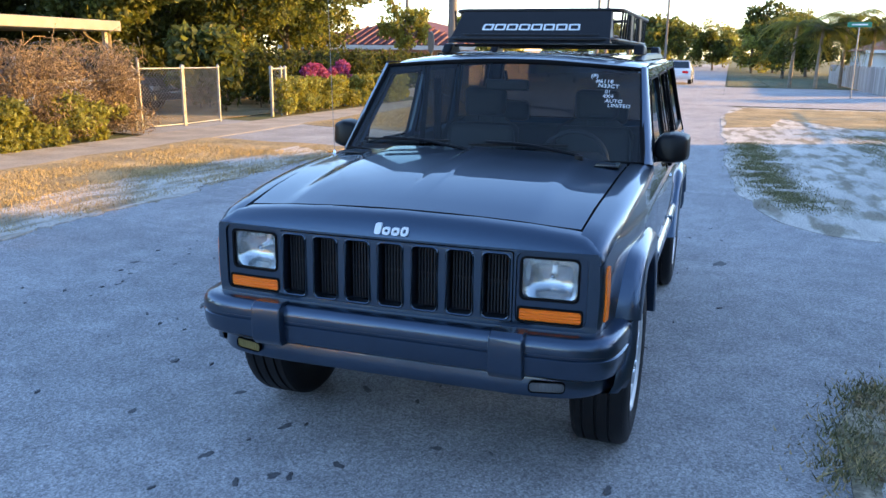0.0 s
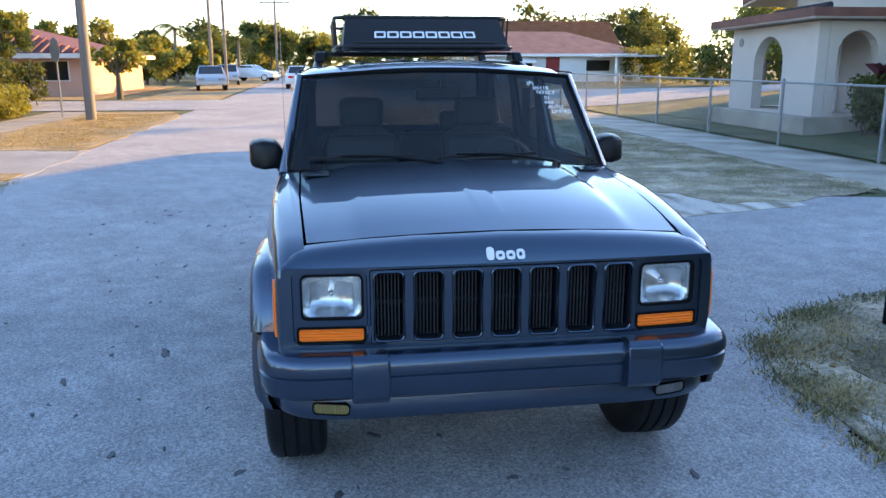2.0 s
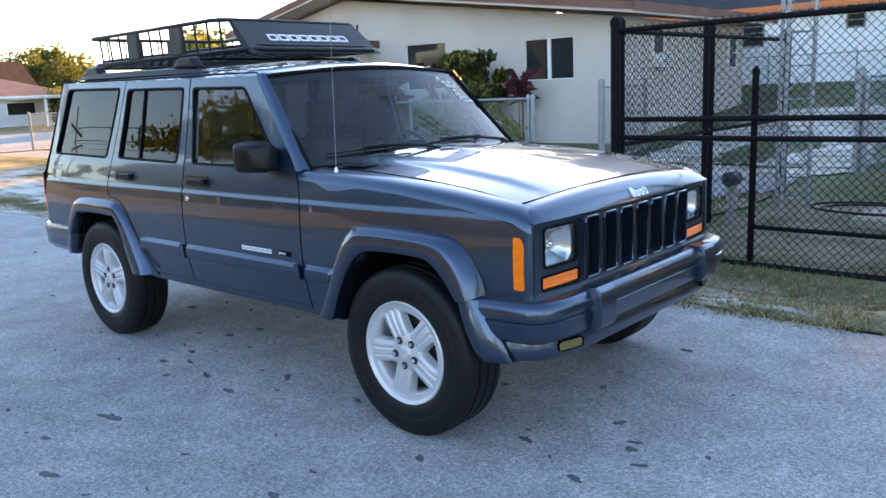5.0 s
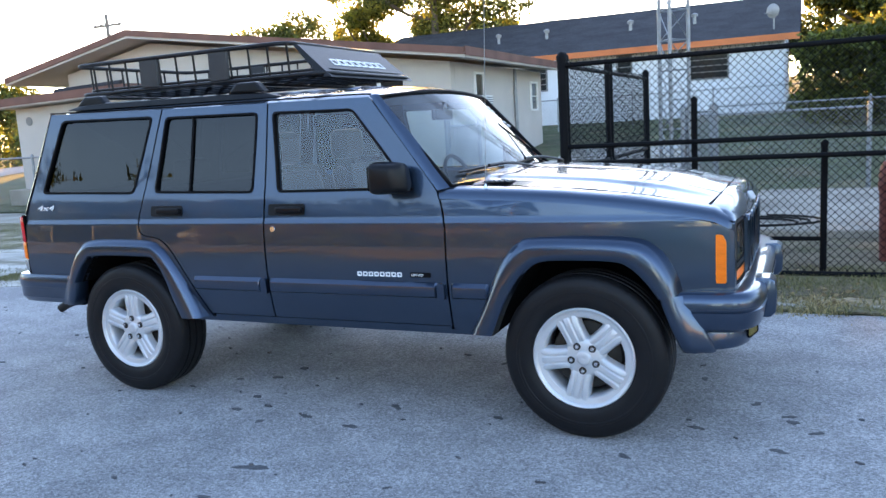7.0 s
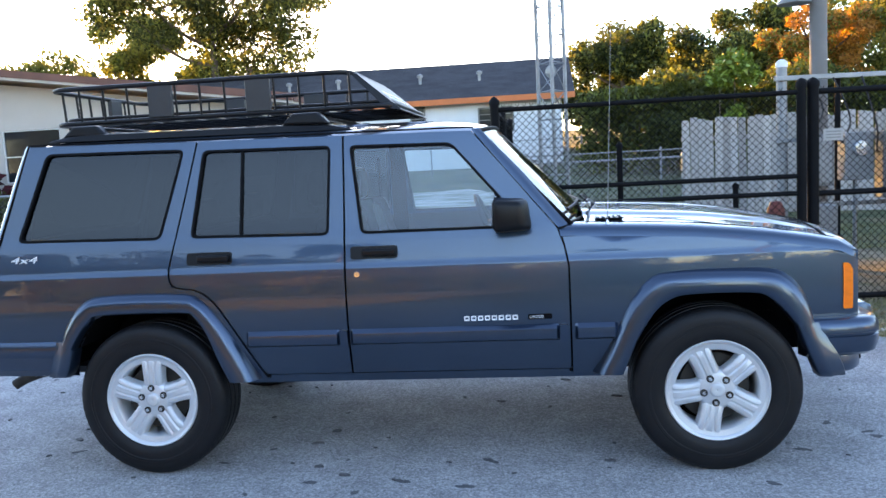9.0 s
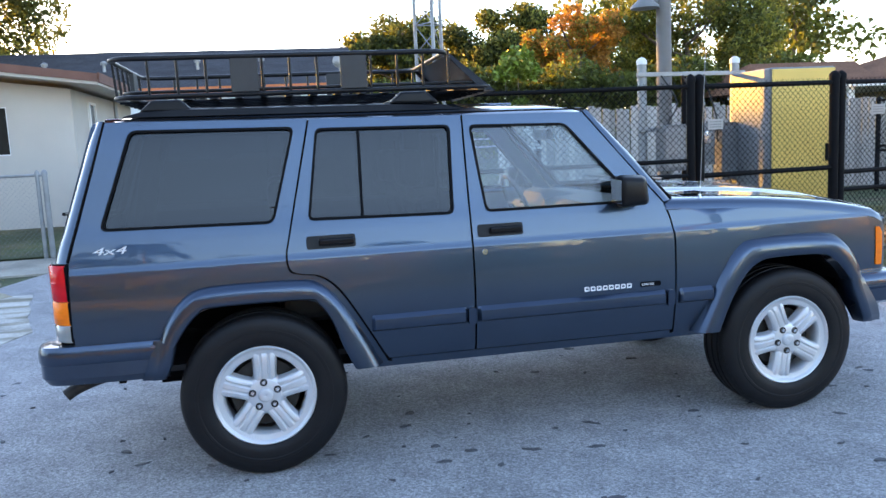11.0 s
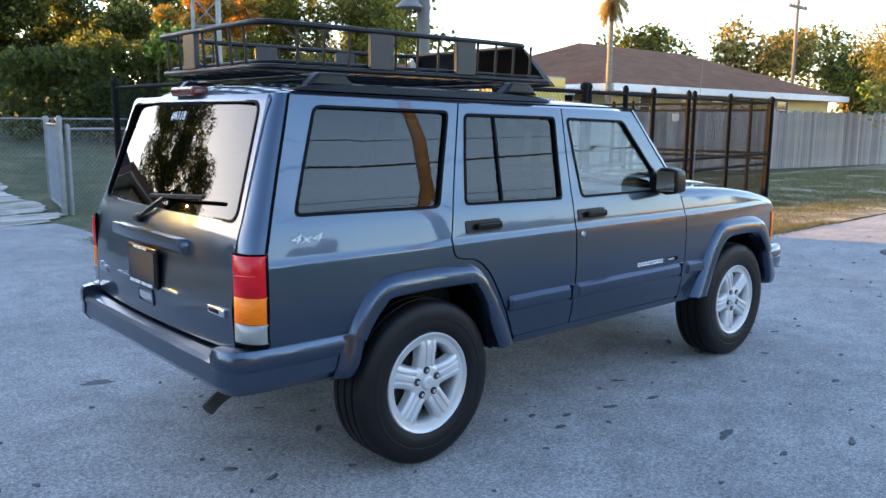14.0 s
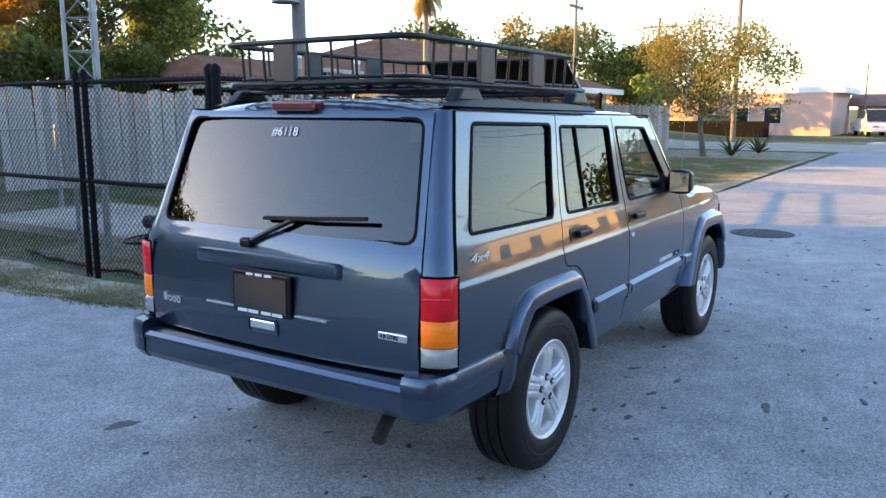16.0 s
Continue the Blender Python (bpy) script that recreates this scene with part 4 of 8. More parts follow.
window_unit(arch_house, -10.98, -9.67, HY + .07, 1.47, 2.56, bars=1)
window_unit(arch_house, -7.28, -6.02, HY + .07, 1.57, 2.43)
part("window_post", G().box(-6.69, -6.61, HY + .02, HY + .058, 1.57, 2.43), WHITEPAINT, arch_house)
window_unit(arch_house, HY + 1.35, HY + 1.85, -4.85, 2.02, 2.52, face=1, axis="y")
window_unit(arch_house, 17.6, 18.1, -4.85, 1.7, 2.4, face=1, axis="y", bars=1)
ac = thing("air_conditioner", (-4.85, HY + 1.6, 1.72), 90, "white window air conditioner on the cream wall", "air conditioner")
part("case", G().box(-.24, .24, -.26, -.005, 0, .30), WHITEPAINT, ac, bevel=.015)
for i in range(5):
    part("grille_slat", G().box(-.2, .2, -.272, -.262, .04 + i * .05, .065 + i * .05), GREYBOX, ac)
pipe = part("downpipe", G().rod((-4.80, 16.2, hb), (-4.80, 16.2, 2.74), .045), GALV, arch_house)
porch = solo("porch_floor", G().box(-16.4, -12.1, PY - .35, HY - .006, 0, .40), CONCRETE, "grey concrete porch floor and step", "step", kind="structure", bevel=.02)

# -- the white house with the dark roof --
W2 = 24.0
wb = rise(0, W2)
white_house = thing("house", (0, 0, 0), 0, "long white bungalow with dark shingle roof and orange fascia", "house")
walls(white_house, -13.5, 1.5, W2, W2 + 8, wb - .4, 3.62, STUCCO_W)
gable_along_x(white_house, -13.5, 1.5, W2, W2 + 8, 3.62, 5.15, .45, SHINGLE, .12, ORANGE)
window_unit(white_house, -1.35, -.2, W2, 2.42, 3.2, bars=3, frame=GREYBOX)
window_unit(white_house, -3.75, -3.3, W2, 2.8, 3.35, bars=2, frame=GREYBOX)
window_unit(white_house, -7.5, -6.3, W2, 2.42, 3.2, bars=3, frame=GREYBOX)
for x in (-8.6, -6.7, -3.6, -1.4):
    v = part("roof_vent", G().rod((x, W2 + 1.6, 4.2), (x, W2 + 1.6, 4.62), .06), GALV, white_house)
    part("vent_cap", G().lathe([(.11, 4.58), (.12, 4.66), (.02, 4.72)], (x, W2 + 1.6, 0), "z", 10), GALV, v)
dish = thing("satellite_dish", (1.2, W2 - .35, 3.75), -30, "small grey satellite dish on the roof edge", "satellite dish")
part("mast", G().rod((0, 0, 0), (0, 0, .5), .025), GALV, dish)
part("reflector", G().lathe([(.01, 0), (.11, .015), (.21, .055), (.22, .06), (.11, .03), (.01, .015)], (0, -.12, .55), "y", 20), SIGNBACK, dish, smooth=60)
part("feed_arm", G().rod((0, -.1, .45), (0, -.5, .45), .015), GALV, dish)

# -- the yellow house with the brown hip roof --
yellow_house = thing("house", (0, 0, 0), 0, "yellow bungalow with brown hipped shingle roof and white fascia", "house")
walls(yellow_house, 17.0, 32.5, 12.1, 21.4, -.2, 2.56, STUCCO_Y)
hip_roof(yellow_house, 17.0, 32.5, 12.1, 21.4, 2.58, 4.42, .6, SHINGLE_B)
for x in (18.6, 20.9, 22.9, 24.9, 27.8):
    window_unit(yellow_house, x, x + .9, 12.1, 1.65, 2.3, bars=1)
window_unit(yellow_house, 13.5, 14.6, 17.0, 1.5, 2.3, face=-1, axis="y", bars=1)
part("porch_roof", G().box(12.6, 16.35, 12.9, 18.4, 2.28, 2.40), WHITEPAINT, yellow_house)
part("side_roof", G().add([(12.4, 16.2, 2.42), (16.4, 16.2, 2.42), (16.4, 22, 2.42), (12.4, 22, 2.42), (13.8, 19.1, 3.4), (17.6, 19.1, 3.4)], [(0, 1, 5, 4), (1, 2, 5), (2, 3, 4, 5), (3, 0, 4), (3, 2, 1, 0)]), SHINGLE_B, yellow_house)
for y in (13.1, 18.0):
    part("porch_post", G().box(12.7, 12.82, y, y + .12, .1, 2.28), WHITEPAINT, yellow_house)

# -- the far white house with the faded red roof, across the side street --
far_house = thing("house", (0, 0, 0), 0, "far white bungalow with faded red roof, awnings and red door", "house")
FX = -64
walls(far_house, FX - 12, FX, 11.2, 27.5, -.2, 2.3, STUCCO_W)
part("roof", G().add([(FX - 12.6, 10.6, 2.3), (FX + .6, 10.6, 2.3), (FX + .6, 28.1, 2.3), (FX - 12.6, 28.1, 2.3), (FX - 6, 16.5, 4.4), (FX - 6, 22, 4.4)],
                     [(0, 1, 4), (1, 2, 5, 4), (2, 3, 5), (3, 0, 4, 5), (3, 2, 1, 0)]), REDROOF, far_house)
part("fascia", G().box(FX + .61, FX + .65, 10.6, 28.1, 2.12, 2.34), WHITEPAINT, far_house)
part("upper_gable", G().add([(FX - 14, 13.2, 2.4), (FX - 14, 30, 2.4), (FX - 14, 15, 5.6), (FX - 14, 28, 5.6), (FX - 11, 13.2, 2.4), (FX - 11, 30, 2.4), (FX - 11, 15, 5.6), (FX - 11, 28, 5.6)],
                            [(0, 1, 3, 2), (4, 6, 7, 5), (0, 2, 6, 4), (1, 5, 7, 3), (2, 3, 7, 6), (0, 4, 5, 1)]), SHINGLE_B, far_house)
for y0, y1 in ((12.2, 12.7), (13.3, 13.8), (15.3, 17.4), (22.2, 24.3)):
    window_unit(far_house, y0, y1, FX, .9, 1.8, face=1, axis="y")
for y0, y1 in ((15.1, 17.6), (12.0, 14.0)):
    aw = part("awning", G().add([(FX + .05, y0, 2.1), (FX + .05, y1, 2.1), (FX + .8, y1, 1.62), (FX + .8, y0, 1.62), (FX + .05, y0, 2.06), (FX + .05, y1, 2.06), (FX + .8, y1, 1.58), (FX + .8, y0, 1.58)],
                                [(0, 1, 2, 3), (7, 6, 5, 4), (0, 3, 7, 4), (1, 5, 6, 2), (3, 2, 6, 7), (0, 4, 5, 1)]), WHITEPAINT, far_house)
part("door", G().box(FX + .005, FX + .06, 18.6, 19.8, .1, 2.05), REDDOOR, far_house, "dark red front door")
part("carport_roof", G().box(FX + .7, FX + 6, 22.5, 28, 2.05, 2.2), STUCCO, far_house)
for y in (22.7, 27.8):
    part("carport_post", G().box(FX + 5.7, FX + 5.85, y, y + .15, -.1, 2.05), WHITEPAINT, far_house)

# -- the house with the red tiled roof --
tile_house = thing("house", (0, 0, 0), 0, "low house with red barrel-tile hip roof behind the hedge", "house")
walls(tile_house, -52, -38, -23, -12.2, -.2, 2.0, STUCCO_P)
hip_roof(tile_house, -52, -38, -23, -12.2, 2.05, 3.7, .7, REDTILE)
for k in range(24):
    y = -23.4 + k * .48
    m = 1 - abs(y + 17.6) / 6.1
    part("roof_tile", G().rod((-37.3, y, 2.1), (-37.3 - 5.6 * m, y, 2.1 + 1.62 * m), .07, n=6), REDTILE if k % 2 else REDROOF, tile_house)
for y in (-20, -16.5, -14):
    window_unit(tile_house, y, y + 1.2, -38, .8, 1.7, face=1, axis="y")
# -- carport behind the dry hedge --
carport = thing("carport", (0, 0, 0), 0, "flat pale carport roof on thin posts behind the hedge", "carport")
part("roof", G().box(-13.2, -4, -19, -14, 2.10, 2.36), GREYBOX, carport, bevel=.02)
for x in (-12.9, -9, -5):
    part("post", G().box(x, x + .1, -14.3, -14.2, -.1, 2.10), CONCRETE, carport)
part("wall", G().box(-12.8, -4, -19.4, -19.1, -.1, 2.3), STUCCO, carport)
parked_car((-13.2, -15.2, 0), 100, CARDARK, "dark car parked in a shaded yard behind the gate")
parked_car((-10.3, -14.3, 0), 92, CARSILVER, "silver car parked behind the wire gate")
# -- sunlit house opposite, behind the verge --
opp = thing("house", (0, 0, 0), 0, "low cream bungalow in evening sun across the road", "house")
walls(opp, 24, 42, -27, -17.5, -.2, 3.9, STUCCO_Y)
hip_roof(opp, 24, 42, -27, -17.5, 3.95, 4.8, .6, SHINGLE_B)
for x in (26, 30, 35, 39):
    part("window", G().box(x, x + 1.4, -17.5, -17.47, 1.2, 2.4), DARKGLASS, opp)
# out of view: trees added so the car's flank mirrors green-gold, not bright sky
for i, (x, y, h, cr) in enumerate(((3, -17.5, 4.4, 2.1), (9, -19, 5.0, 2.4), (15, -16.5, 4.2, 2.1), (20, -18.5, 5.0, 2.4), (46, -16, 5.4, 2.8), (54, -14, 5.2, 2.8))):
    tree((x, y, 0), h, .2, cr, h * .55, "unseen yard tree added across the road for the car's reflections", LEAF_YL if i % 2 else LEAF, 6000, .11, 300 + i, .8, .14, 20, leaf2=LEAF_DRY, low=.8)
bush("hedge", (0, 0, 0), [(x, -11.0 + .3 * math.sin(x * 2), z, .45) for x in np.arange(4, 46, .5) for z in (.4, .95)], "dry sunlit hedge across the road", LEAF_DRY, 16000, .07, 148, "hedge")

# -- buildings at the end of the road --
end_a = thing("building", (0, 0, 0), 0, "pink flat-roofed block at the end of the road", "building")
part("wall", G().box(56, 66, 5.2, 16.5, -.2, 2.9), STUCCO_P, end_a)
part("parapet", G().box(55.95, 66, 4.5, 7.4, 2.905, 3.3), STUCCO_W, end_a)
for y in (8.4, 10.6, 13):
    window_unit(end_a, y, y + 1.1, 56, .8, 1.9, face=-1, axis="y")
end_b = thing("building", (0, 0, 0), 0, "long low shop building with orange tiled eave", "building")
part("wall", G().box(66, 74, -30, 4.6, -.2, 2.2), STUCCO_Y, end_b)
part("eave", G().add([(64.6, -30.5, 2.1), (64.6, 5.2, 2.1), (67, 5.2, 3.0), (67, -30.5, 3.0), (64.6, -30.5, 2.0), (64.6, 5.2, 2.0), (67, 5.2, 2.21), (67, -30.5, 2.21)],
                     [(0, 1, 2, 3), (7, 6, 5, 4), (0, 4, 5, 1), (3, 2, 6, 7), (0, 3, 7, 4), (1, 5, 6, 2)]), REDROOF, end_b)
for y in range(-28, 4, 4):
    part("shop_window", G().box(65.95, 65.99, y, y + 2.6, .3, 1.8), DARKGLASS, end_b)
parked_car((57, 2.6, 0), 200, CARWHITE, "white van parked far down the road", 4.8, 1.9, 1.8)
parked_car((52, 12, 0), 90, CARDARK, "dark car parked by the pink building")
solo("low_fence", G().box(50, 50.1, 8, 20, 0, 1.0), BLACKMETAL, "low dark slatted fence", "fence")

parked_car((-50, -1.9, 0.004), 180, CARWHITE, "white saloon stopped on the far side of the crossing")
parked_car((-47, -7.2, 0.012), 8, CARSILVER, "silver saloon parked on the far verge")
parked_car((-60, -7.6, 0.012), 5, CARSILVER, "silver hatchback parked further along the far verge", 4.1, 1.7, 1.5)
parked_car((-72, -6.6, 0.012), 70, CARWHITE, "white saloon parked across a far driveway")

# -- fences --
bf = wire_fence("black_fence", (0.20, 2.86, 0), 0, 2.60, 1.84, (0, 2.60), "black chain-link gate leaf with two mid rails", BLACKMETAL, (1.0, 0.615, 0.535, .02), .030, .062, .0024, posth=1.88, barbs=True)
inner = thing("low_rail_fence", (0, 0, 0), 0, "low black steel posts standing behind the gate leaf", "fence")
for x, h in ((1.29, 1.48), (2.285, 1.07)):
    ip = part("post", G().rod((x, 3.0, -.1), (x, 3.0, h), .026, n=10), BLACKMETAL, inner, smooth=50)
    part("post_cap", G().lathe([(.03, h - .02), (.03, h + .005), (.002, h + .03)], (x, 3.0, 0), "z", 10), BLACKMETAL, ip, smooth=60)
part("rail", G().rod((1.29, 3.0, .30), (2.285, 3.0, .30), .018, n=8), BLACKMETAL, inner, smooth=50)
wire_fence("black_fence", (2.90, 2.88, 0), 4, 1.58, 1.84, (0, 1.58), "black chain-link gate leaf beside the corner post", BLACKMETAL, (1.0, .53, .04), .036, .062, .0024, posth=1.88, barbs=True)
wire_fence("black_fence", (4.56, 3.0, 0), 7.5, 6.46, 1.84, (0, .95, 1.75, 2.9, 3.1, 4.5, 6.46), "tall black chain-link fence with slats", BLACKMETAL, (1.0, .50, .40), .034, .062, .0030, posth=1.88, barbs=True)
wire_fence("black_fence", (0.20, 2.93, 0), 90, 4.0, 1.84, (0, 1.70, 1.83, 4.0), "black chain-link side fence along the driveway", BLACKMETAL, (1.0, .5), .030, .062, .0022, posth=1.88, barbs=True)
wire_fence("black_fence", (10.98, 3.90, 0), 90, 6.2, 1.84, (0, .35, 1.7, 3.0, 3.5, 4.8, 6.2), "black chain-link end panel", BLACKMETAL, (1.0, .93, .5, .45, .03), .034, .062, .0034)
wire_fence("wire_fence", (-25.4, 8.4, 0), 0, 20.9, 1.22, (0, 3, 6, 9, 12, 15, 18, 20.8, 20.9), "galvanised chain-link fence around the front lawn", GALV, (1.0,), .03, .075, .0012)
wire_fence("wire_gate", (0.305, 9.68, 0), 80, 1.9, 1.36, (0, .1, 1.9), "open galvanised chain-link gate leaf on the sandy track", GALV, (1.0, .06), .032, .07, .0026, z0=.10, posth=1.42)
wire_fence("wire_gate", (-4.0, 9.8, 0), 93, 1.9, 1.36, (0, .1, 1.9), "open galvanised chain-link gate leaf on the lawn side", GALV, (1.0, .06), .032, .07, .0026, z0=.10, posth=1.42)
wire_fence("wire_fence", (0.42, 9.68, 0), 0, 2.6, 1.3, (0, 2.6), "galvanised chain-link fence beside the driveway", GALV, (1.0,), .026, .075, .0014)
wire_fence("wire_fence", (0.3, 14.0, 0.34), 0, 9, 1.1, (0, 3, 6, 9), "galvanised chain-link fence across the back lawn", GALV, (1.0,), .024, .09, .0015)
wire_fence("wire_fence", (-10, 21.5, .98), 0, 12.0, 1.0, tuple(np.linspace(0, 12, 6)), "low wire fence before the white house", GALV, (1.0,), .022, .12, .0015)
wire_fence("wire_gate", (-11.8, -10.15, 0), 0, 1.3, 1.25, (0, 1.3), "galvanised chain-link driveway gate leaf", GALV, (1.0, .04), .022, .085, .0036)
wire_fence("wire_gate", (-10.45, -10.15, 0), -8, 1.35, 1.25, (0, 1.35), "galvanised chain-link driveway gate leaf", GALV, (1.0, .04), .022, .085, .0036)
wire_fence("wire_fence", (-9.0, -10.1, 0), 0, 12, 1.75, (0, 3, 6, 9, 12), "chain-link fence overgrown with dry vines", GALV, (.6,), .022, .08, .0012, posth=1.40)
wire_fence("wire_fence", (-14.6, -10.0, 0), 0, .7, 1.2, (0, .2, .7), "galvanised gate posts beside the hedge", GALV, (1.0,), .034, .07, .0015)

# grey board fence: each board a piece of its own
boards = thing("board_fence", (3.5, 12.0, 0), -8.85, "weathered grey vertical board fence", "fence")
for z in (.35, 1.45):
    part("rail", G().add([(-.1, .02, z + .12), (26.0, .02, z - .05), (26.0, .07, z - .05), (-.1, .07, z + .12), (-.1, .02, z + .21), (26.0, .02, z + .04), (26.0, .07, z + .04), (-.1, .07, z + .21)],
                          [(3, 2, 1, 0), (4, 5, 6, 7), (0, 1, 5, 4), (1, 2, 6, 5), (2, 3, 7, 6), (3, 0, 4, 7)]), WOODGREY, boards)
bm_ = G().box(-.07, .07, -.011, .011, 0, 1.0)
board_mesh = finish("board", bm_, WOODGREY, bevel=.004, segs=1)
board_mesh.parent = boards
k = 0
x = 0.0
rb = random.Random(4)
while x < 26.0:
    b = board_mesh if k == 0 else new("board", board_mesh.data)
    b.parent = boards
    b.matrix_basis = pose(x, rb.uniform(-.004, .004), .15 * max(0, 1 - x / 13), 0, rb.uniform(-.7, .7), 0) @ Matrix.Diagonal((1, 1, 1.84 + rb.uniform(-.05, .05), 1))
    x += .147 + rb.uniform(-.002, .004)
    k += 1

# hedges on the far side of the road
rng = np.random.default_rng(5)
vine = [(rng.uniform(-8.8, 3), rng.uniform(-10.7, -9.75), rng.uniform(.15, 1.52), rng.uniform(.25, .46)) for _ in range(240)]
vt = thing("dry_vine_hedge", (0, 0, 0), 0, "brown dried vine hedge over a wire fence", "hedge")
vg = G()
for _ in range(2600):
    a = Vector((rng.uniform(-9.0, 3), rng.uniform(-10.6, -9.95), rng.uniform(.25, 1.7)))
    d = Vector((rng.normal(0, .24), rng.normal(0, .10), rng.normal(-.08, .22)))
    vg.tube([a, a + d * .5 + Vector((0, 0, .08)), a + d], .006, 3)
part("vine", vg, TWIG, vt, fix=False)
o = leaf_cloud("dry_leaves", vine, 90000, .040, TWIG, 6, slim=.22)
o.parent = vt
gl = [(rng.uniform(-8.2, 3), rng.uniform(-9.95, -9.6), rng.uniform(.08, .72), rng.uniform(.2, .36)) for _ in range(90)]
bush("bush", (0, 0, 0), gl, "low yellow-green shrubs at the foot of the dry hedge", LEAF_YL, 26000, .045, 7, stems=False)
hg = [(x, -10.0 + rng.uniform(-.35, .3), z, .34) for x in np.arange(-22.6, -14.2, .33) for z in (.3, .72)]
bush("hedge", (0, 0, 0), hg, "clipped green hedge beside the sidewalk", LEAF_YL, 16000, .055, 8, "hedge")
bg_ = [(rng.uniform(-19.8, -16.6), -10.5 + rng.uniform(-.3, .3), rng.uniform(.95, 1.25), rng.uniform(.12, .24)) for _ in range(20)]
bush("bougainvillea", (0, 0, 0), bg_, "magenta flowering bougainvillea above the hedge", FLOWER, 3600, .045, 9, "shrub")
# trees behind the hedge
for i, (x, y, h, cr, lo) in enumerate(((-12.5, -21.5, 5.6, 3.0, 1.6), (-16.5, -18.0, 5.4, 2.7, 1.4), (-19, -22, 5.8, 3.0, 1.4), (-20.5, -15.0, 5.2, 2.4, 1.3), (-24.5, -15.6, 5.2, 2.5, 1.2), (-28, -17, 5.6, 2.8, 1.2), (-8, -25, 5.4, 2.8, 1.6), (-3, -27, 5.0, 2.6, 1.6), (-23.5, -20, 5.8, 3.0, 1.4), (-14.5, -15.6, 4.6, 1.8, 2.0))):
    tree((x, y, 0), h * 1.35, .2, cr * 1.15, h * .80, "leafy green tree shading the yard behind the hedge", (LEAF, LEAF, LEAF_DK)[i % 3], 17000, .10, 20 + i, .9, .17, 30, leaf2=LEAF_YL if i % 2 else LEAF, low=lo)
bush("bush", (0, 0, 0), [(x, -12.6 + math.sin(x * 2.1), z, .6) for x in np.arange(-30, -14.5, .7) for z in (.6, 1.3)], "shaded undergrowth beneath the trees", LEAF_DK, 12000, .09, 45)
bush("hedge", (0, 0, 0), [(x, -23.5 + 1.5 * math.sin(x * 1.7), z, 1.0) for x in np.arange(-34, -2, 1.0) for z in (.8, 2.0, 3.2, 4.4 + .6 * math.sin(x * 2.3))], "tall dark shrubbery closing the yards behind the hedge", LEAF_DK, 26000, .16, 47, "hedge")
bush("bush", (0, 0, 0), [(x, -17.2 + .7 * math.sin(x * 2.7), z, .7) for x in np.arange(-24, -13.4, .8) for z in (.6, 1.5, 2.3)], "dense shaded shrubs behind the driveway gate", LEAF_DK, 9000, .11, 48)
bush("bush", (0, 0, 0), [(x, -12 + .4 * math.sin(x * 3), z, .5) for x in np.arange(-14.9, -13, .5) for z in (1.0, 1.5, 1.9)], "broad bright leaves beside the driveway", LEAF, 2600, .13, 46)
tree((-33.5, -14.2, 0), 4.5, .1, 1.4, 3.0, "small yellow-flowering tree by the tiled house", LEAF_YL, 2600, .11, 41)
tree((-35, -9.8, 0), 3.4, .1, 1.3, 2.0, "round yellow shrub-tree by the tiled house", LEAF_YL, 2600, .1, 42)
tree((-58, -12, 0), 3.2, .12, 1.7, 1.9, "yellow-green street tree on the verge", LEAF_YL, 2600, .16, 43)
for i, (x, y, h, cr) in enumerate(((-105, -7, 6.5, 4), (-100, 6, 6.8, 4), (-96, 15, 6, 3.6), (-120, -16, 7, 5), (-112, -1.0, 4.5, 3), (-88, -18, 4.6, 3.2), (-75, -24, 4.6, 3), (-90, 26, 7, 4.5), (-84, 36, 7, 4.5))):
    tree((x, y, 0), h, .2, cr, h * .58, "broad green tree far down the street", LEAF_DK if i % 2 else LEAF, 2600, .3, 60 + i)
for i, (x, y, h) in enumerate(((-48, 4.6, 3.6), (-47, 5.9, 3.3), (-49, 7.4, 3.9), (-50, 9.0, 3.4))):
    palm((x, y, 0), h, "feathery green palm by the side street", 70 + i, 24, 2.3, (LEAF_YL, LEAF)[i % 2], .09)
for i, (x, y, h) in enumerate(((-70, -13, 4.6), (-78, -11, 4.4), (-84, -9, 4.0))):
    palm((x, y, 0), h, "distant green palm above the rooftops", 80 + i, 14, 2.3, LEAF, .16)
for i, (x, y, h) in enumerate(((-9.0, -21.5, 6.6), (-5.6, -20.5, 7.2), (3.5, -31, 8.2))):
    palm((x, y, 0), h, "feathery green palm in a yard across the road", 86 + i, 34, 1.9, LEAF, .1)
# trees behind the houses
tree((-13.2, 30, rise(-12, 30)), 8.6, .3, 5.4, 7.2, "big airy backlit tree behind the bungalow", LEAF_DK, 34000, .09, 90, .5, .3, 60, leaf2=LEAF_YL, low=4.2, clump=.62)
# row added to shade the car; the second crown is raised to block the sun
for i, (x, y) in enumerate(((-15.2, 36), (-18.6, 33.5), (-22.4, 33), (-25.8, 33.5), (-29, 32))):
    tree((x, y, rise(x, y)), 5.4 if i == 1 else 4.6, .2, 2.5, 6.4 if i == 1 else 4.25, "row of trees added behind the bungalow to shade the car", LEAF_YL if i % 2 else LEAF, 15000 if i == 1 else 9000, .10, 230 + i, .5, .16, 22, leaf2=LEAF, low=1.6)
tree((4.4, 31, rise(4, 31)), 4.5, .2, 3.3, 2.3, "round dark tree behind the white house", LEAF_DK, 32000, .095, 91, .85, .2, 40, leaf2=LEAF_YL, clump=.72)
tree((9.2, 32, rise(9, 32)), 5.0, .2, 3.6, 2.6, "dense dark tree behind the yard", LEAF_DK, 32000, .095, 92, .85, .2, 40, leaf2=LEAF_YL, clump=.72)
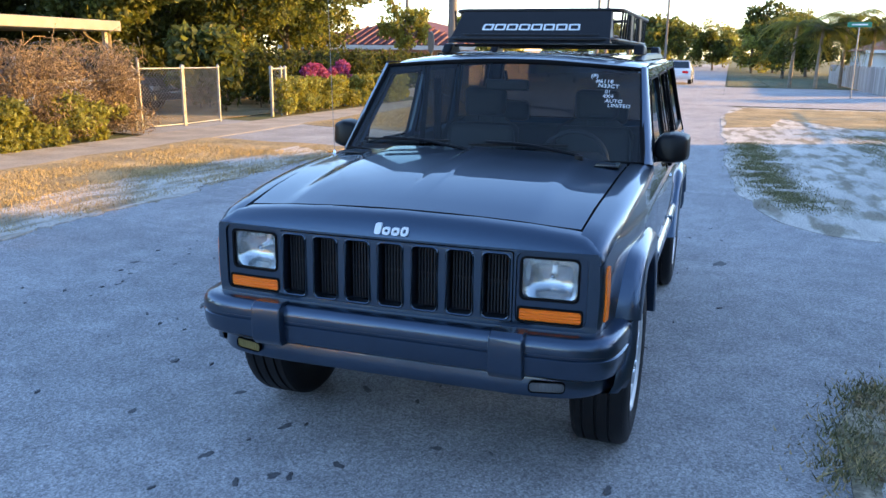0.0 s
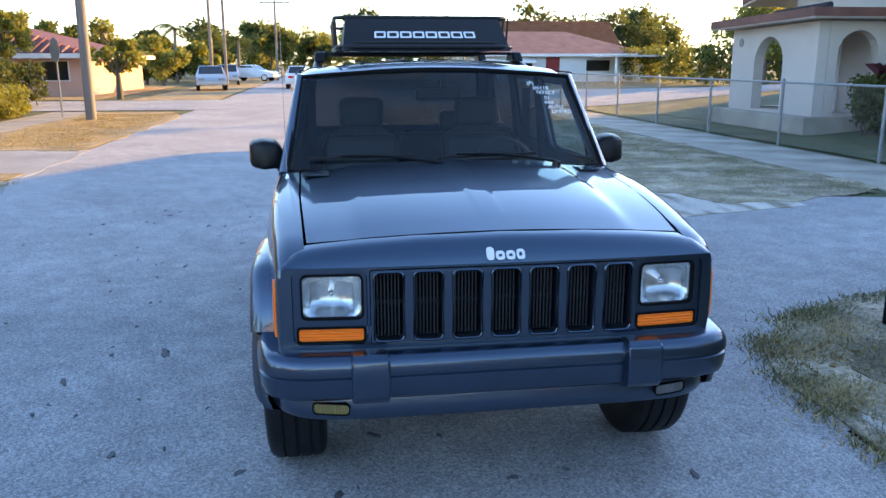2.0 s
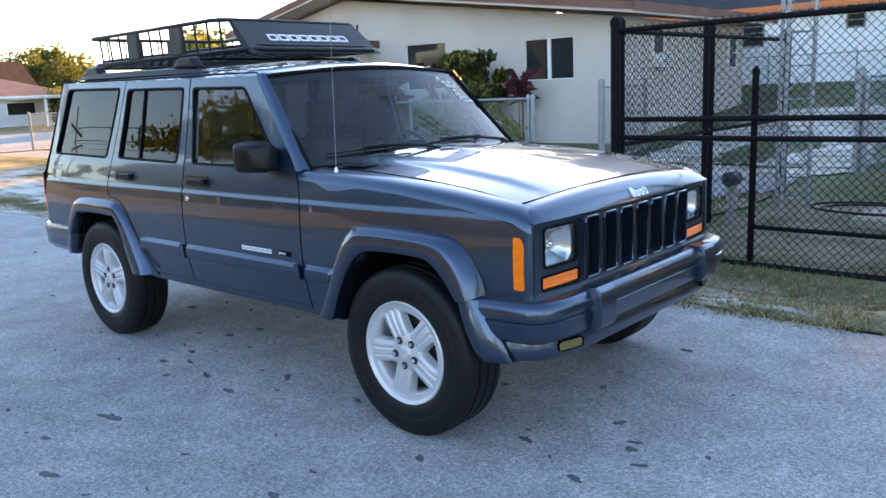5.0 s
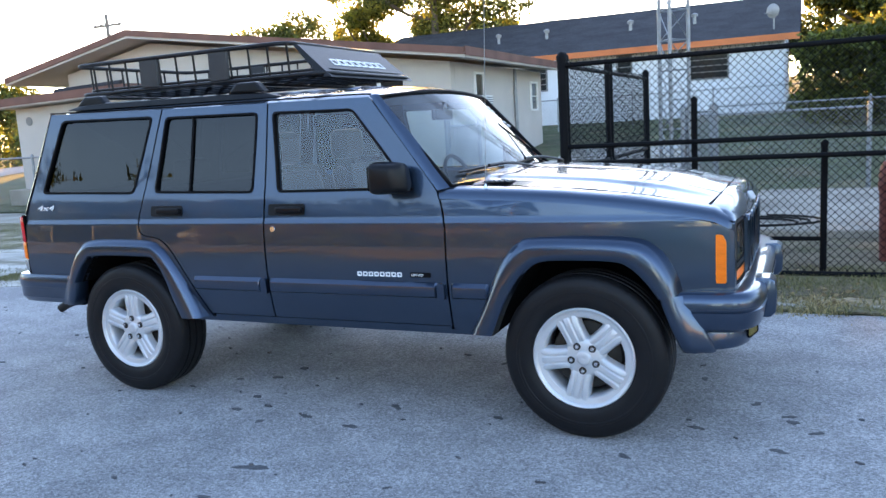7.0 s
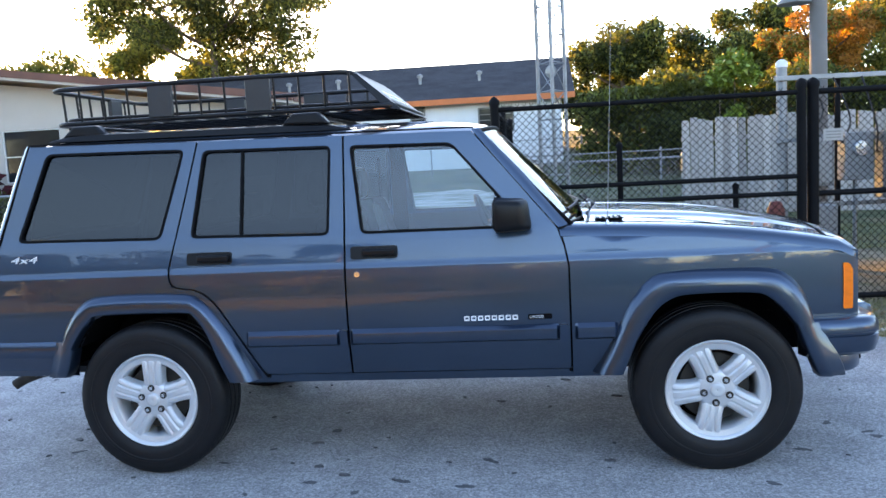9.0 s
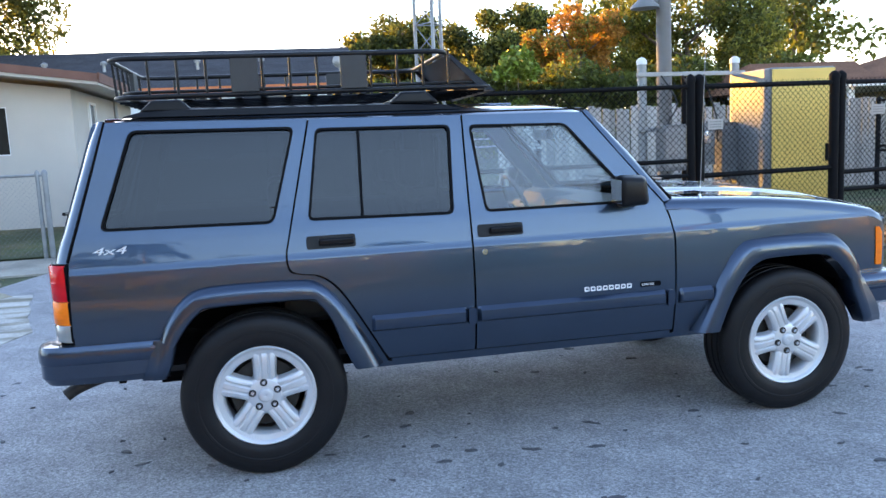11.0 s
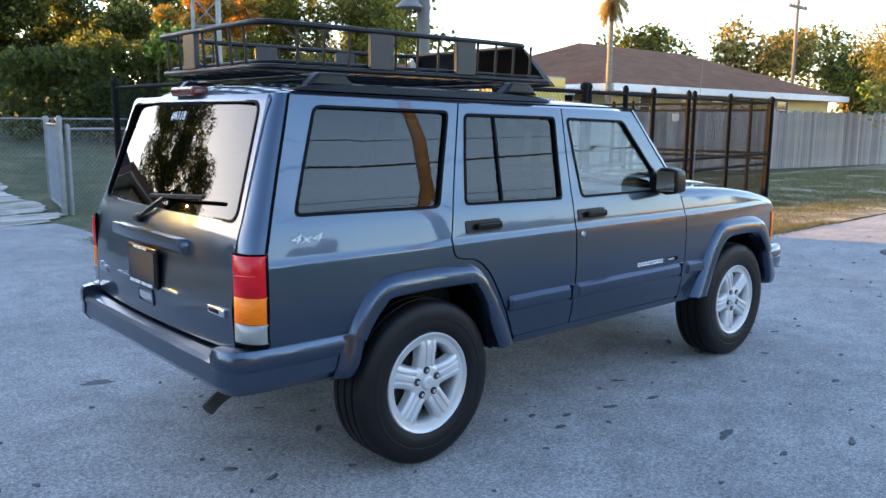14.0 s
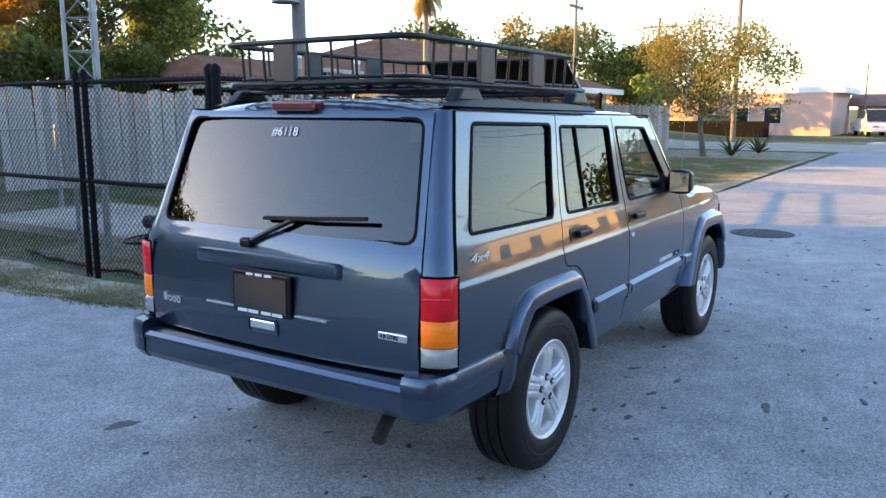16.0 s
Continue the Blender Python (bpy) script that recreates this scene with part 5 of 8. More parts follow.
tree((10.6, 26, rise(10, 26)), 4.8, .16, 2.2, 2.9, "tree with orange and yellow leaves", LEAF_OR, 16000, .075, 93, .95, .16, 20, leaf2=LEAF_YL, clump=.72)
tree((15.2, 25.5, rise(15, 25)), 5.8, .2, 4.1, 3.1, "dense olive-green tree behind the board fence", LEAF, 30000, .085, 94, .75, .2, 32, leaf2=LEAF_YL, clump=.72)
bush("hedge", (0, 0, 0), [(x, 20 + .3 * math.sin(x * 3), rise(x, 20) + z, .7) for x in np.arange(2.4, 16.5, .6) for z in (.5, 1.2, 1.9, 2.2 + .3 * math.sin(x * 1.7))], "dark overgrown hedge along the back of the yard", LEAF, 36000, .085, 96, "hedge")
bush("bush", (6.1, 19, rise(6, 19)), [(0, 0, 2.9, .55), (.4, .1, 2.6, .4), (-.4, 0, 2.6, .42), (0, 0, 1.6, .3)], "bright lime-green young tree", LEAF_LIME, 1400, .09, 97)
bush("bush", (4.3, 19.0, rise(4, 19.0)), [(0, 0, 1.3, .65), (.2, 0, .8, .7), (-.2, .1, .7, .7)], "clipped dark round bush in the yard", LEAF_DK, 3000, .06, 98)
tree((24.9, 5.4, 0), 4.4, .12, 2.7, 3.2, "street tree with sparse yellow leaves on the verge", LEAF_DRY, 17000, .055, 99, .72, .12, 30, leaf2=LEAF_YL)
for i, (x, y) in enumerate(((25.6, 4.6), (28.2, 4.2))):
    t = thing("agave_plant", (x, y, 0), i * 50, "dark spiky agave on the grass near the street tree", "plant", "agaves on the verge")
    rr = random.Random(30 + i)
    for k in range(24):
        a, up, L = rr.uniform(0, 6.28), rr.uniform(.2, 1.2), rr.uniform(.55, .95)
        w = Vector((-math.sin(a), math.cos(a), 0)) * .05
        p, e = Vector((0, 0, .02)), Vector((math.cos(a) * L * .75, math.sin(a) * L * .75, up * L))
        q = p.lerp(e, .45) + Vector((0, 0, .06))
        part("leaf", G().add([p - w * .5, p + w * .5, q + w, e, q - w, q - Vector((0, 0, .04))], [(0, 1, 2, 5), (0, 5, 4), (5, 2, 3), (5, 3, 4)]), LEAF_DK, t, fix=False)
tree((41, 20, 0), 6.6, .2, 3.4, 4.6, "tall tree in evening sun beyond the fence", LEAF_DRY, 5500, .14, 100, .8, leaf2=LEAF)
tree((43, 14.6, 0), 5.6, .2, 2.9, 3.5, "green tree at the street corner", LEAF, 5500, .14, 101, .8, leaf2=LEAF_YL)
tree((36, 25, 0), 6.6, .2, 3.5, 4.6, "tall tree behind the yellow house", LEAF, 5500, .14, 102, .8)
# orange evening light on this tree is painted in through the leaf colour
tree((52, 17, 0), 5, .2, 2.6, 3, "tree near the end of the road, orange sunlight put into its leaf colour", LEAF_OR, 3000, .14, 103)
tree((34, 10.4, 0), 3.4, .1, 1.0, 2.8, "bright young palm-like tree", LEAF_LIME, 1200, .12, 104)
for i, (x, y, h, cr) in enumerate(((-72, 5.5, 5, 2.8), (-80, 8, 5.4, 3), (-45, 33, 5, 3), (-78, 31, 6, 4), (-70, -14, 3.2, 2.2), (-66, -18, 3.4, 2.4), (-92, -12, 4.2, 3.0), (-110, 10, 7, 4.5))):
    tree((x, y, 0), h, .2, cr, h * .55, "dense green tree lining the far street", LEAF_DK if i % 2 else LEAF, 6000, .15, 160 + i, .9, .16, 22, low=.8)
for i, (x, y, h, cr) in enumerate(((-150, -7, 8, 5), (-155, 0, 7, 4.5), (-148, 7, 8, 5), (-128, 6.5, 7, 4), (-132, -10, 7, 4), (-70, -10.5, 2.9, 1.8), (-82, -11, 3.4, 2.0), (-118, -9, 5, 3.2), (-62, -14, 2.9, 1.9), (-98, 3.6, 5.2, 2.6))):
    tree((x, y, 0), h, .2, cr, h * .5, "yellow-green tree lining the long street", LEAF_YL if i % 2 else LEAF, 5200, .2, 190 + i, .95, .16, 22, leaf2=LEAF, low=.7)
far_fence = thing("board_fence", (0, 0, 0), 0, "grey board fence along the far street", "fence")
for k in range(70):
    part("board", G().box(-36 - k * .34, -36.3 - k * .34, 7.9, 7.94, 0, 1.25 + .05 * math.sin(k * 2.3)), WOODGREY, far_fence)
for z in (.3, 1.0):
    part("rail", G().box(-60, -36, 7.945, 7.98, z, z + .07), WOODGREY, far_fence)
tree((-40, 25, 0), 5, .15, 2.6, 3.1, "yellow-green tree beyond the side street", LEAF_YL, 4500, .13, 105)
for i, (x, y, h, cr) in enumerate(((-32, 54, 9.5, 1.6), (-24, 55, 6.8, 2.4), (-20, 58, 6.6, 2.2), (20, 45, 7, 4), (30, 40, 7, 4), (70, 30, 8, 5), (80, -30, 8, 5), (60, -18, 6, 4), (30, -30, 6, 4), (-6, -34, 7, 4), (-52, 34, 6, 4))):
    tree((x, y, rise(x, y)), h, .2, cr, h * .6, "distant green tree above the roofs", LEAF, 2600, .22, 110 + i, 1.3 if i == 0 else .8)
palm((16.3, 11.6, .14), 4.9, "tall thin palm with straw-coloured drooping fronds", 130, 7, .62, PALMSTRAW, .09, 34, .05)
# red-leaved plants by the porch
for i, (x, y) in enumerate(((-11.3, 11.5), (-10.6, 11.4), (-9.5, 11.6), (-7.0, 11.5))):
    t = thing("cordyline_plant", (x, y, rise(x, y)), i * 40, "burgundy strap-leaved garden plant before the cream wall", "plant", "red plants by the porch")
    g = G()
    rr = random.Random(i)
    for s in range(3):
        sx, sy, sh = rr.uniform(-.3, .3), rr.uniform(-.2, .2), rr.uniform(.9, (1.5, 1.4, 1.9, 1.5)[i])
        part("stem", G().rod((sx, sy, -.05), (sx, sy, sh), .02, .015, 6), BARK, t)
        for k in range(22):
            a, up, L = rr.uniform(0, 6.28), rr.uniform(-.1, 1.1), rr.uniform(.22, .42)
            p = Vector((sx, sy, sh))
            q = p + Vector((math.cos(a) * L * .6, math.sin(a) * L * .6, up * L))
            e = q + Vector((math.cos(a) * L * .5, math.sin(a) * L * .5, up * L * .2 - .1))
            w = Vector((-math.sin(a), math.cos(a), 0)) * .045
            g.add([p, q - w, e, q + w], [(0, 1, 2), (0, 2, 3)])
    part("leaves", g, LEAF_RED, t, fix=False)
bush("bush", (-10.9, 11.2, rise(-11, 11.2)), [(rng.uniform(-.8, .7), rng.uniform(-.3, .3), rng.uniform(.3, 1), .42) for _ in range(14)], "leafy green shrubs below the cream wall", LEAF, 3500, .06, 140)
tree((-8.2, 11.4, rise(-8.2, 11.4)), 2.1, .05, .66, 1.45, "tall green shrub before the cream wall", LEAF_DK, 4200, .07, 145, 1.3, .05, 14, leaf2=LEAF_YL)
bush("bush", (-8.4, 11.2, rise(-8, 11.2)), [(rng.uniform(-1.5, 1.5), rng.uniform(-.3, .3), rng.uniform(.3, .9), .42) for _ in range(16)], "variegated yellow-green shrubs below the cream wall", LEAF_YL, 3500, .06, 141)

bush("hedge", (0, 0, 0), [(x, 27 + 1.2 * math.sin(x * 1.3), z, .9) for x in np.arange(-95, -18, .9) for z in (.7, 1.6, 2.3)], "green hedge closing the gardens beyond the cream house", LEAF, 30000, .14, 147, "hedge")
# poles, signs, wires
utility_pole((-20.2, -7.2, 0), 9.5, .15, POLEWOOD, "brown wooden utility pole on the verge", ((8.8, 1.1, 90),))
yard_pole = utility_pole((3.70, 5.15, 0), 9, .10, POLECONC, "grey concrete utility pole with a yard lamp inside the fence")
part("lamp_arm", G().rod((0, 0, 3.02), (-.24, -.02, 3.06), .02, n=8), GALV, yard_pole, smooth=50)
part("lamp_head", G().lathe([(.002, .16), (.05, .15), (.09, .10), (.17, .03), (.18, 0), (.002, .01)], (-.26, -.02, 2.94), "z", 20), GREYBOX, yard_pole, smooth=50)
utility_pole((5.5, -8.4, 0), 8.5, .14, POLEWOOD, "sunlit utility pole with a street lamp on an arm", ((8.0, 1.0, 90),), (6.6, 2.2, 100))
utility_pole((-62, -9.0, 0), 9, .14, POLEWOOD, "distant wooden utility pole with crossarm", ((8.2, 1.2, 90),))
utility_pole((-75, -4.6, 0), 8.5, .13, POLEWOOD, "distant wooden utility pole with crossarms", ((7.9, 1.4, 90), (7.1, 1.4, 90)))
utility_pole((-50, -6.6, 0), 8, .11, POLEWOOD, "distant thin wooden utility pole", ())
utility_pole((-33, 30, 0), 8.5, .13, POLEWOOD, "wooden utility pole beyond the cream house", ((7.9, 1.0, 0),))
utility_pole((40, 7.9, 0), 9, .14, POLEWOOD, "wooden utility pole at the far corner", ((8.2, 1.2, 90),))
utility_pole((52, 16.0, 0), 8, .12, POLEWOOD, "distant utility pole behind the trees", ((7.4, 1.2, 90),))
utility_pole((60, 3.6, 0), 5.0, .08, POLEWOOD, "thin pole at the end of the road", ())
utility_pole((33, 14, .2), 6.8, .1, POLEWOOD, "pole above the yellow house", ((6.4, .8, 0),))
for dy, z in ((-.9, 8.1), (.9, 8.1), (0, 7.0)):
    wire((-20.2, -7.2 + dy, z + .8), (5.5, -8.4 + dy, z), .5)
    wire((5.5, -8.4 + dy, z), (45, -8.6 + dy, z), .6)
    wire((-62, -9 + dy, z), (-20.2, -7.2 + dy, z + .8), .5)
for z in (8.2, 6.4, 5.4):
    wire((40, 7.9, z), (70, -40, z), .5)
    wire((40, 7.9, z), (52, 40, z), .4)
for z in (6.9, 7.35):
    wire((-80, -19.5, z + .4), (-46, -19.0, z + .4), .35)
    wire((-46, -19.0, z + .4), (40, -17.0, z + .4), .35)
utility_pole((-46, -19.0, 0), 8.6, .13, POLEWOOD, "wooden utility pole among the back yards", ((7.7, .8, 90),))
wire((-33, 30, 8), (-70, 20, 8), .5)
wire((-33, 30, 7.4), (-6, 46, 7.4), .5)
sg = thing("stop_sign", (-21.6, -8.4, 0), -52, "back of an octagonal sign on a steel post", "road sign")
part("post", G().box(-.02, .02, -.03, .03, -.1, 2.35), GALV, sg)
part("plate", G().lathe([(.002, -.004), (.38, -.004), (.38, .004), (.002, .004)], (.03, 0, 2.0), "x", 8), SIGNBACK, sg)
ss = thing("street_sign", (-33, 6.0, 0), 0, "green street name sign on a thin post", "street sign")
part("post", G().rod((0, 0, -.1), (0, 0, 2.9), .03), GALV, ss)
nm = part("name_plate", G().box(-.02, .02, -.45, .45, 2.9, 3.1), GREENSIGN, ss)
part("bar", G().box(.021, .025, -.3, .3, 2.97, 3.03), WHITEPAINT, nm)
# lattice mast in the yard
mast = thing("lattice_mast", (.77, 5.4, 0), 0, "slim galvanised lattice antenna mast", "mast")
legs = [(.0, -.17), (-.16, .12), (.16, .12)]
for lx, ly in legs:
    part("leg", G().rod((lx, ly, -.1), (lx, ly, 9), .022, n=8), GALV, mast)
for i in range(26):
    z = .2 + i * .33
    g = G()
    for a in range(3):
        p, q = legs[a], legs[(a + 1) % 3]
        g.rod((*p, z), (*q, z), .007, n=4)
        g.rod((*p, z), (*q, z + .33), .007, n=4)
    tagged(part("bracing", g, GALV, mast), kind="stuff")
# yard things
box_ = thing("equipment_cabinet", (4.78, 4.3, 0), 0, "tall yellow-fronted grey equipment cabinet behind the fence", "cabinet")
part("body", G().box(-.42, .42, -.38, .4, .05, 2.08), GREYBOX, box_, bevel=.02)
part("front_panel", G().box(-.40, .40, -.41, -.385, .07, 2.06), YELLOWBOX, box_, "yellow front panel", bevel=.01)
part("latch", G().box(.28, .32, -.43, -.412, 1.0, 1.2), BLACKMETAL, box_)
part("base", G().box(-.44, .44, -.4, .42, 0, .049), CONCRETE, box_)
rackm = thing("meter_rack", (3.17, 4.68, 0), 7, "galvanised pipe frame with grey meter boxes and conduits in the yard", "electrical rack")
for x in (0, 1.33):
    pp = part("post", G().rod((x, 0, -.1), (x, 0, 2.24), .055, n=14), GALV, rackm, smooth=50)
    part("post_cap", G().lathe([(.062, 2.22), (.062, 2.27), (.03, 2.30), (.002, 2.305)], (x, 0, 0), "z", 14), WHITEPAINT, pp, smooth=50)
part("post", G().rod((.62, .05, -.1), (.62, .05, 2.12), .03, n=10), BLACKMETAL, rackm, smooth=50)
for z in (2.10, 1.45, .75):
    part("strut", G().box(-.1, 1.43, -.075, -.035, z - .025, z + .025), GALV, rackm, bevel=.004, segs=1)
for x, z, w, h, m_ in ((.12, .95, .32, .55, GREYBOX), (.55, 1.0, .30, .5, GALV), (.95, .8, .34, .7, GREYBOX), (.2, .35, .28, .4, GALV)):
    mb = part("meter_box", G().box(x, x + w, -.25, -.08, z, z + h), m_, rackm, bevel=.012)
    part("cover", G().box(x + .03, x + w - .03, -.258, -.2505, z + .04, z + h - .04), GALV, mb, bevel=.003, segs=1)
    part("conduit", G().rod((x + w / 2, -.16, 0), (x + w / 2, -.16, z), .022, n=8), GALV, rackm, smooth=50)
part("dial", G().lathe([(.002, -.33), (.075, -.325), (.085, -.30), (.085, -.255)], (.70, 0, 1.33), "y", 18), LAMPIN, rackm, smooth=50)
for k in range(3):
    part("cable", G().tube(smooth_line([(.2 + k * .3, -.1, 2.08), (.35 + k * .28, -.2, 1.75 - .1 * k), (.2 + k * .35, -.22, 1.5 - .1 * k), (.28 + k * .36, -.16, 1.3)], 4), .010, 5), WIRE, rackm, smooth=60)
pad = solo("concrete_pad", G().box(1.5, 3.7, 4.9, 9.4, -.05, .10), CONCRETE, "pale concrete pad in the fenced yard", "concrete pad", kind="structure", bevel=.02)
hose = thing("garden_hose", (1.65, 5.3, .115), 0, "coiled black garden hose on the concrete pad", "hose")
part("coil", G().tube([(math.cos(a) * (.42 + .02 * a), math.sin(a) * (.30 + .01 * a), .012 + .002 * a) for a in np.linspace(0, 14, 90)], .013, 6), RUBBER, hose, smooth=60)
tap = thing("standpipe", (.62, 4.3, 0), 0, "short grey standpipe with a valve in the yard", "standpipe")
part("pipe", G().rod((0, 0, -.05), (0, 0, .55), .05, n=12), GALV, tap, smooth=50)
part("valve", G().lathe([(.02, -.09), (.07, -.08), (.07, .08), (.02, .09)], (0, 0, .5), "y", 12), IRON, tap, smooth=50)
redbin = thing("red_bin", (2.80, 3.62, 0), 0, "faded red plastic bin behind the gate", "bin")
part("body", G().lathe([(.002, .01), (.07, .01), (.075, .4), (.08, .62), (.002, .62)], (0, 0, 0), "z", 18), TERRACOTTA, redbin, smooth=50)
part("lid", G().lathe([(.085, .62), (.09, .66), (.08, .80), (.05, .87), (.002, .88)], (0, 0, 0), "z", 18), TERRACOTTA, redbin, smooth=50)
notice = thing("notice", (3.05, 2.84, 1.42), 0, "small white notice on the black fence", "sign")
part("plate", G().box(-.08, .08, -.004, .004, 0, .10), SIGNBACK, notice)
for k in range(3):
    part("bar", G().box(-.06, .06, -.007, -.0045, .02 + k * .025, .03 + k * .025), GREYBOX, notice)
for x in (5.0, 6.9):
    c = copy_thing(notice, pose(x, 2.94 + (x - 4.56) * .1317, 1.5))

# sidewalks, slab by slab
for label, y0, y1, x0, x1 in (("weathered grey concrete sidewalk along the hedge", -9.55, -8.08, -24.4, 22), ("weathered grey concrete sidewalk along the wire fence", 6.55, 8.2, -24.4, -4.0)):
    walk_ = thing("pavement", (0, 0, 0), 0, label, "sidewalk", kind="structure")
    first = None
    x = x0
    while x < x1:
        if first is None:
            first = finish("slab", G().box(-.745, .745, y0, y1, -.06, .010), CONCRETE, bevel=.004)
            s = first
        else:
            s = new("slab", first.data)
        s.parent = walk_
        s.location = (x + .75, 0, random.uniform(-.002, .002))
        x += 1.5


def tufts(name, area, count, h, material, label, seed, z=0.0):
    """Grass blades strewn over areas (x0, x1, y0, y1), thick and thin in patches."""
    rng = np.random.default_rng(seed)
    v = []
    tot = sum((a[1] - a[0]) * (a[3] - a[2]) for a in area)
    for x0, x1, y0, y1 in area:
        n = int(count * (x1 - x0) * (y1 - y0) / tot)
        c = np.stack([rng.uniform(x0, x1, n), rng.uniform(y0, y1, n)], 1)
        keep = np.array([noise.noise(Vector((p[0] * 1.3, p[1] * 1.3, seed))) > rng.uniform(-.55, .35) for p in c])
        rim = np.minimum(np.minimum(c[:, 0] - x0, x1 - c[:, 0]), np.minimum(c[:, 1] - y0, y1 - c[:, 1]))
        c = c[keep & (rng.uniform(0, min(.7, (y1 - y0) * .35), n) < rim + .05)]
        a = rng.uniform(0, 6.283, len(c))
        hh = h * rng.uniform(.4, 1.3, len(c))
        wv = np.stack([np.cos(a), np.sin(a)], 1) * .0042
        lean = rng.normal(0, .5, (len(c), 2)) * hh[:, None]
        zz = np.full(len(c), z)
        v.append(np.stack([np.column_stack([c - wv, zz]), np.column_stack([c + wv, zz]), np.column_stack([c + lean, zz + hh])], 1).reshape(-1, 3))
    v = np.concatenate(v)
    return tagged(raw(name, v, np.arange(len(v)).reshape(-1, 3), material), label, "grass", kind="stuff")


tufts("grass", ((-.5, .15, 3.2, 6.7), (.95, 8, 1.75, 2.2), (.35, 8, 2.2, 3.3), (.6, 4.2, 1.9, 3.3), (8, 24, 1.95, 7.8)), 300000, .04, BLADE_G, "short green grass on the verge by the fence", 1, .01)
tufts("grass", ((.4, 9, 6.2, 12), (-20, -4, 8.6, 13)), 140000, .05, BLADE_G, "short green lawn grass in the yards", 2, -.02)
tufts("dry_grass", ((-7.6, 8, -7.9, -5.1), (-7.3, 8, -5.2, -4.75), (-23, -11.8, -7.9, -5.1)), 170000, .04, BLADE_D, "dry yellow grass on the verge", 3, .01)
tufts("grass", ((-21, -4.4, 4.9, 6.5), (-15, -8, 3.4, 4.9)), 150000, .020, BLADE_G, "thin green grass on the sandy verge", 4, .004)


def edge_tufts(name, line, count, spread, h, material, label, seed, z):
    """Grass blades thick along a line and thinning out to both sides."""
    rng = np.random.default_rng(seed)
    p = np.array(line, float)
    d = np.concatenate([[0], np.cumsum(np.linalg.norm(np.diff(p, axis=0), axis=1))])
    u = rng.uniform(0, d[-1], count)
    c = np.column_stack([np.interp(u, d, p[:, 0]), np.interp(u, d, p[:, 1])]) + rng.normal(0, spread, (count, 2))
    c = c[[noise.noise(Vector((q[0] * 3, q[1] * 3, seed))) > rng.uniform(-.5, .3) for q in c]]
    a = rng.uniform(0, 6.283, len(c))
    hh = h * rng.uniform(.3, 1.3, len(c))
    wv = np.stack([np.cos(a), np.sin(a)], 1) * .005
    lean = rng.normal(0, .6, (len(c), 2)) * hh[:, None]
    zz = np.full(len(c), z)
    v = np.stack([np.column_stack([c - wv, zz]), np.column_stack([c + wv, zz]), np.column_stack([c + lean, zz + hh])], 1).reshape(-1, 3)
    return tagged(raw(name, v, np.arange(len(v)).reshape(-1, 3), material), label, "grass", kind="stuff")


edge_tufts("grass", [(-.1, 6.8), (-.55, 4.8), (-.42, 3.6), (-.25, 2.95), (.05, 2.25), (.45, 1.93), (.95, 1.75), (3, 1.73), (9, 1.8)], 34000, .07, .035, BLADE_G, "ragged grass along the road edge", 31, 0)
edge_tufts("dry_grass", [(.1, 2.6), (.5, 2.05), (1.2, 1.85), (5, 1.9)], 16000, .14, .03, BLADE_D, "dry straw along the road edge", 32, .005)
edge_tufts("dry_grass", [(-8.0, -5.8), (-7.3, -5.35), (-2, -5.3), (9, -5.35)], 34000, .24, .03, BLADE_D, "dry straw along the far road edge", 33, 0)
edge_tufts("grass", [(-12, 1.62), (-8.5, 1.68), (-6.2, 1.82), (-4.9, 2.1)], 30000, .19, .022, BLADE_G, "thin grass and litter along the edge of the sandy verge", 34, .006)
rng = np.random.default_rng(21)
n = 900
c = np.column_stack([rng.uniform(.5, 9, n), 1.78 + 1.5 * rng.beta(1.0, 1.6, n), np.full(n, .02)])
leaf_cloud("fallen_leaves", np.column_stack([c, np.full(n, .02)]), 2600, .019, LITTER, 22, .8)
tagged(bpy.data.objects["fallen_leaves"], "brown fallen leaves on the verge", "leaves", kind="stuff")

# ---- the off-road wagon ----
# x runs forward, y to the car's left, z up; the wheelbase is 2.576 m
car = thing("car", (0, 0, 0), 0, "dark blue-grey metallic four-door off-road wagon parked on the asphalt", "car")
SIDE_Z = [.42, .50, .60, .70, .76, .82, .88, .92, .948, .957, .966, .985, 1.06, 1.10, 1.13, 1.30, 1.50, 1.60]
SIDE_Y = [.800, .822, .841, .8505, .8525, .8520, .8495, .8470, .8450, .8440, .8385, .8355, .8205, .8120, .8030, .767, .729, .707]


def side_y(x, z):
    """Half width of the body at a place on its side."""
    y = float(np.interp(z, SIDE_Z, SIDE_Y))
    if x > 0.9:
        y -= 0.074 * ((x - 0.9) / 0.97) ** 2
    if x > 1.862:
        y -= 0.012 * ((x - 1.862) / 0.032) ** 2
    if x < -1.6:
        y -= 0.010 * ((-1.6 - x) / 0.45) ** 2
    return y


ZCUTS = [.46, .50, .55, .60, .65, .70, .76, .82, .88, .92, .948, .957, .966, .985, 1.02, 1.06, 1.10, 1.13, 1.2, 1.3, 1.4, 1.5]
XCUTS = [-1.9, -1.75, -1.6, -1.2, -.8, -.4, 0, .4, .9, 1.05, 1.2, 1.35, 1.5, 1.65, 1.75, 1.80, 1.83, 1.845, 1.862, 1.874, 1.885]


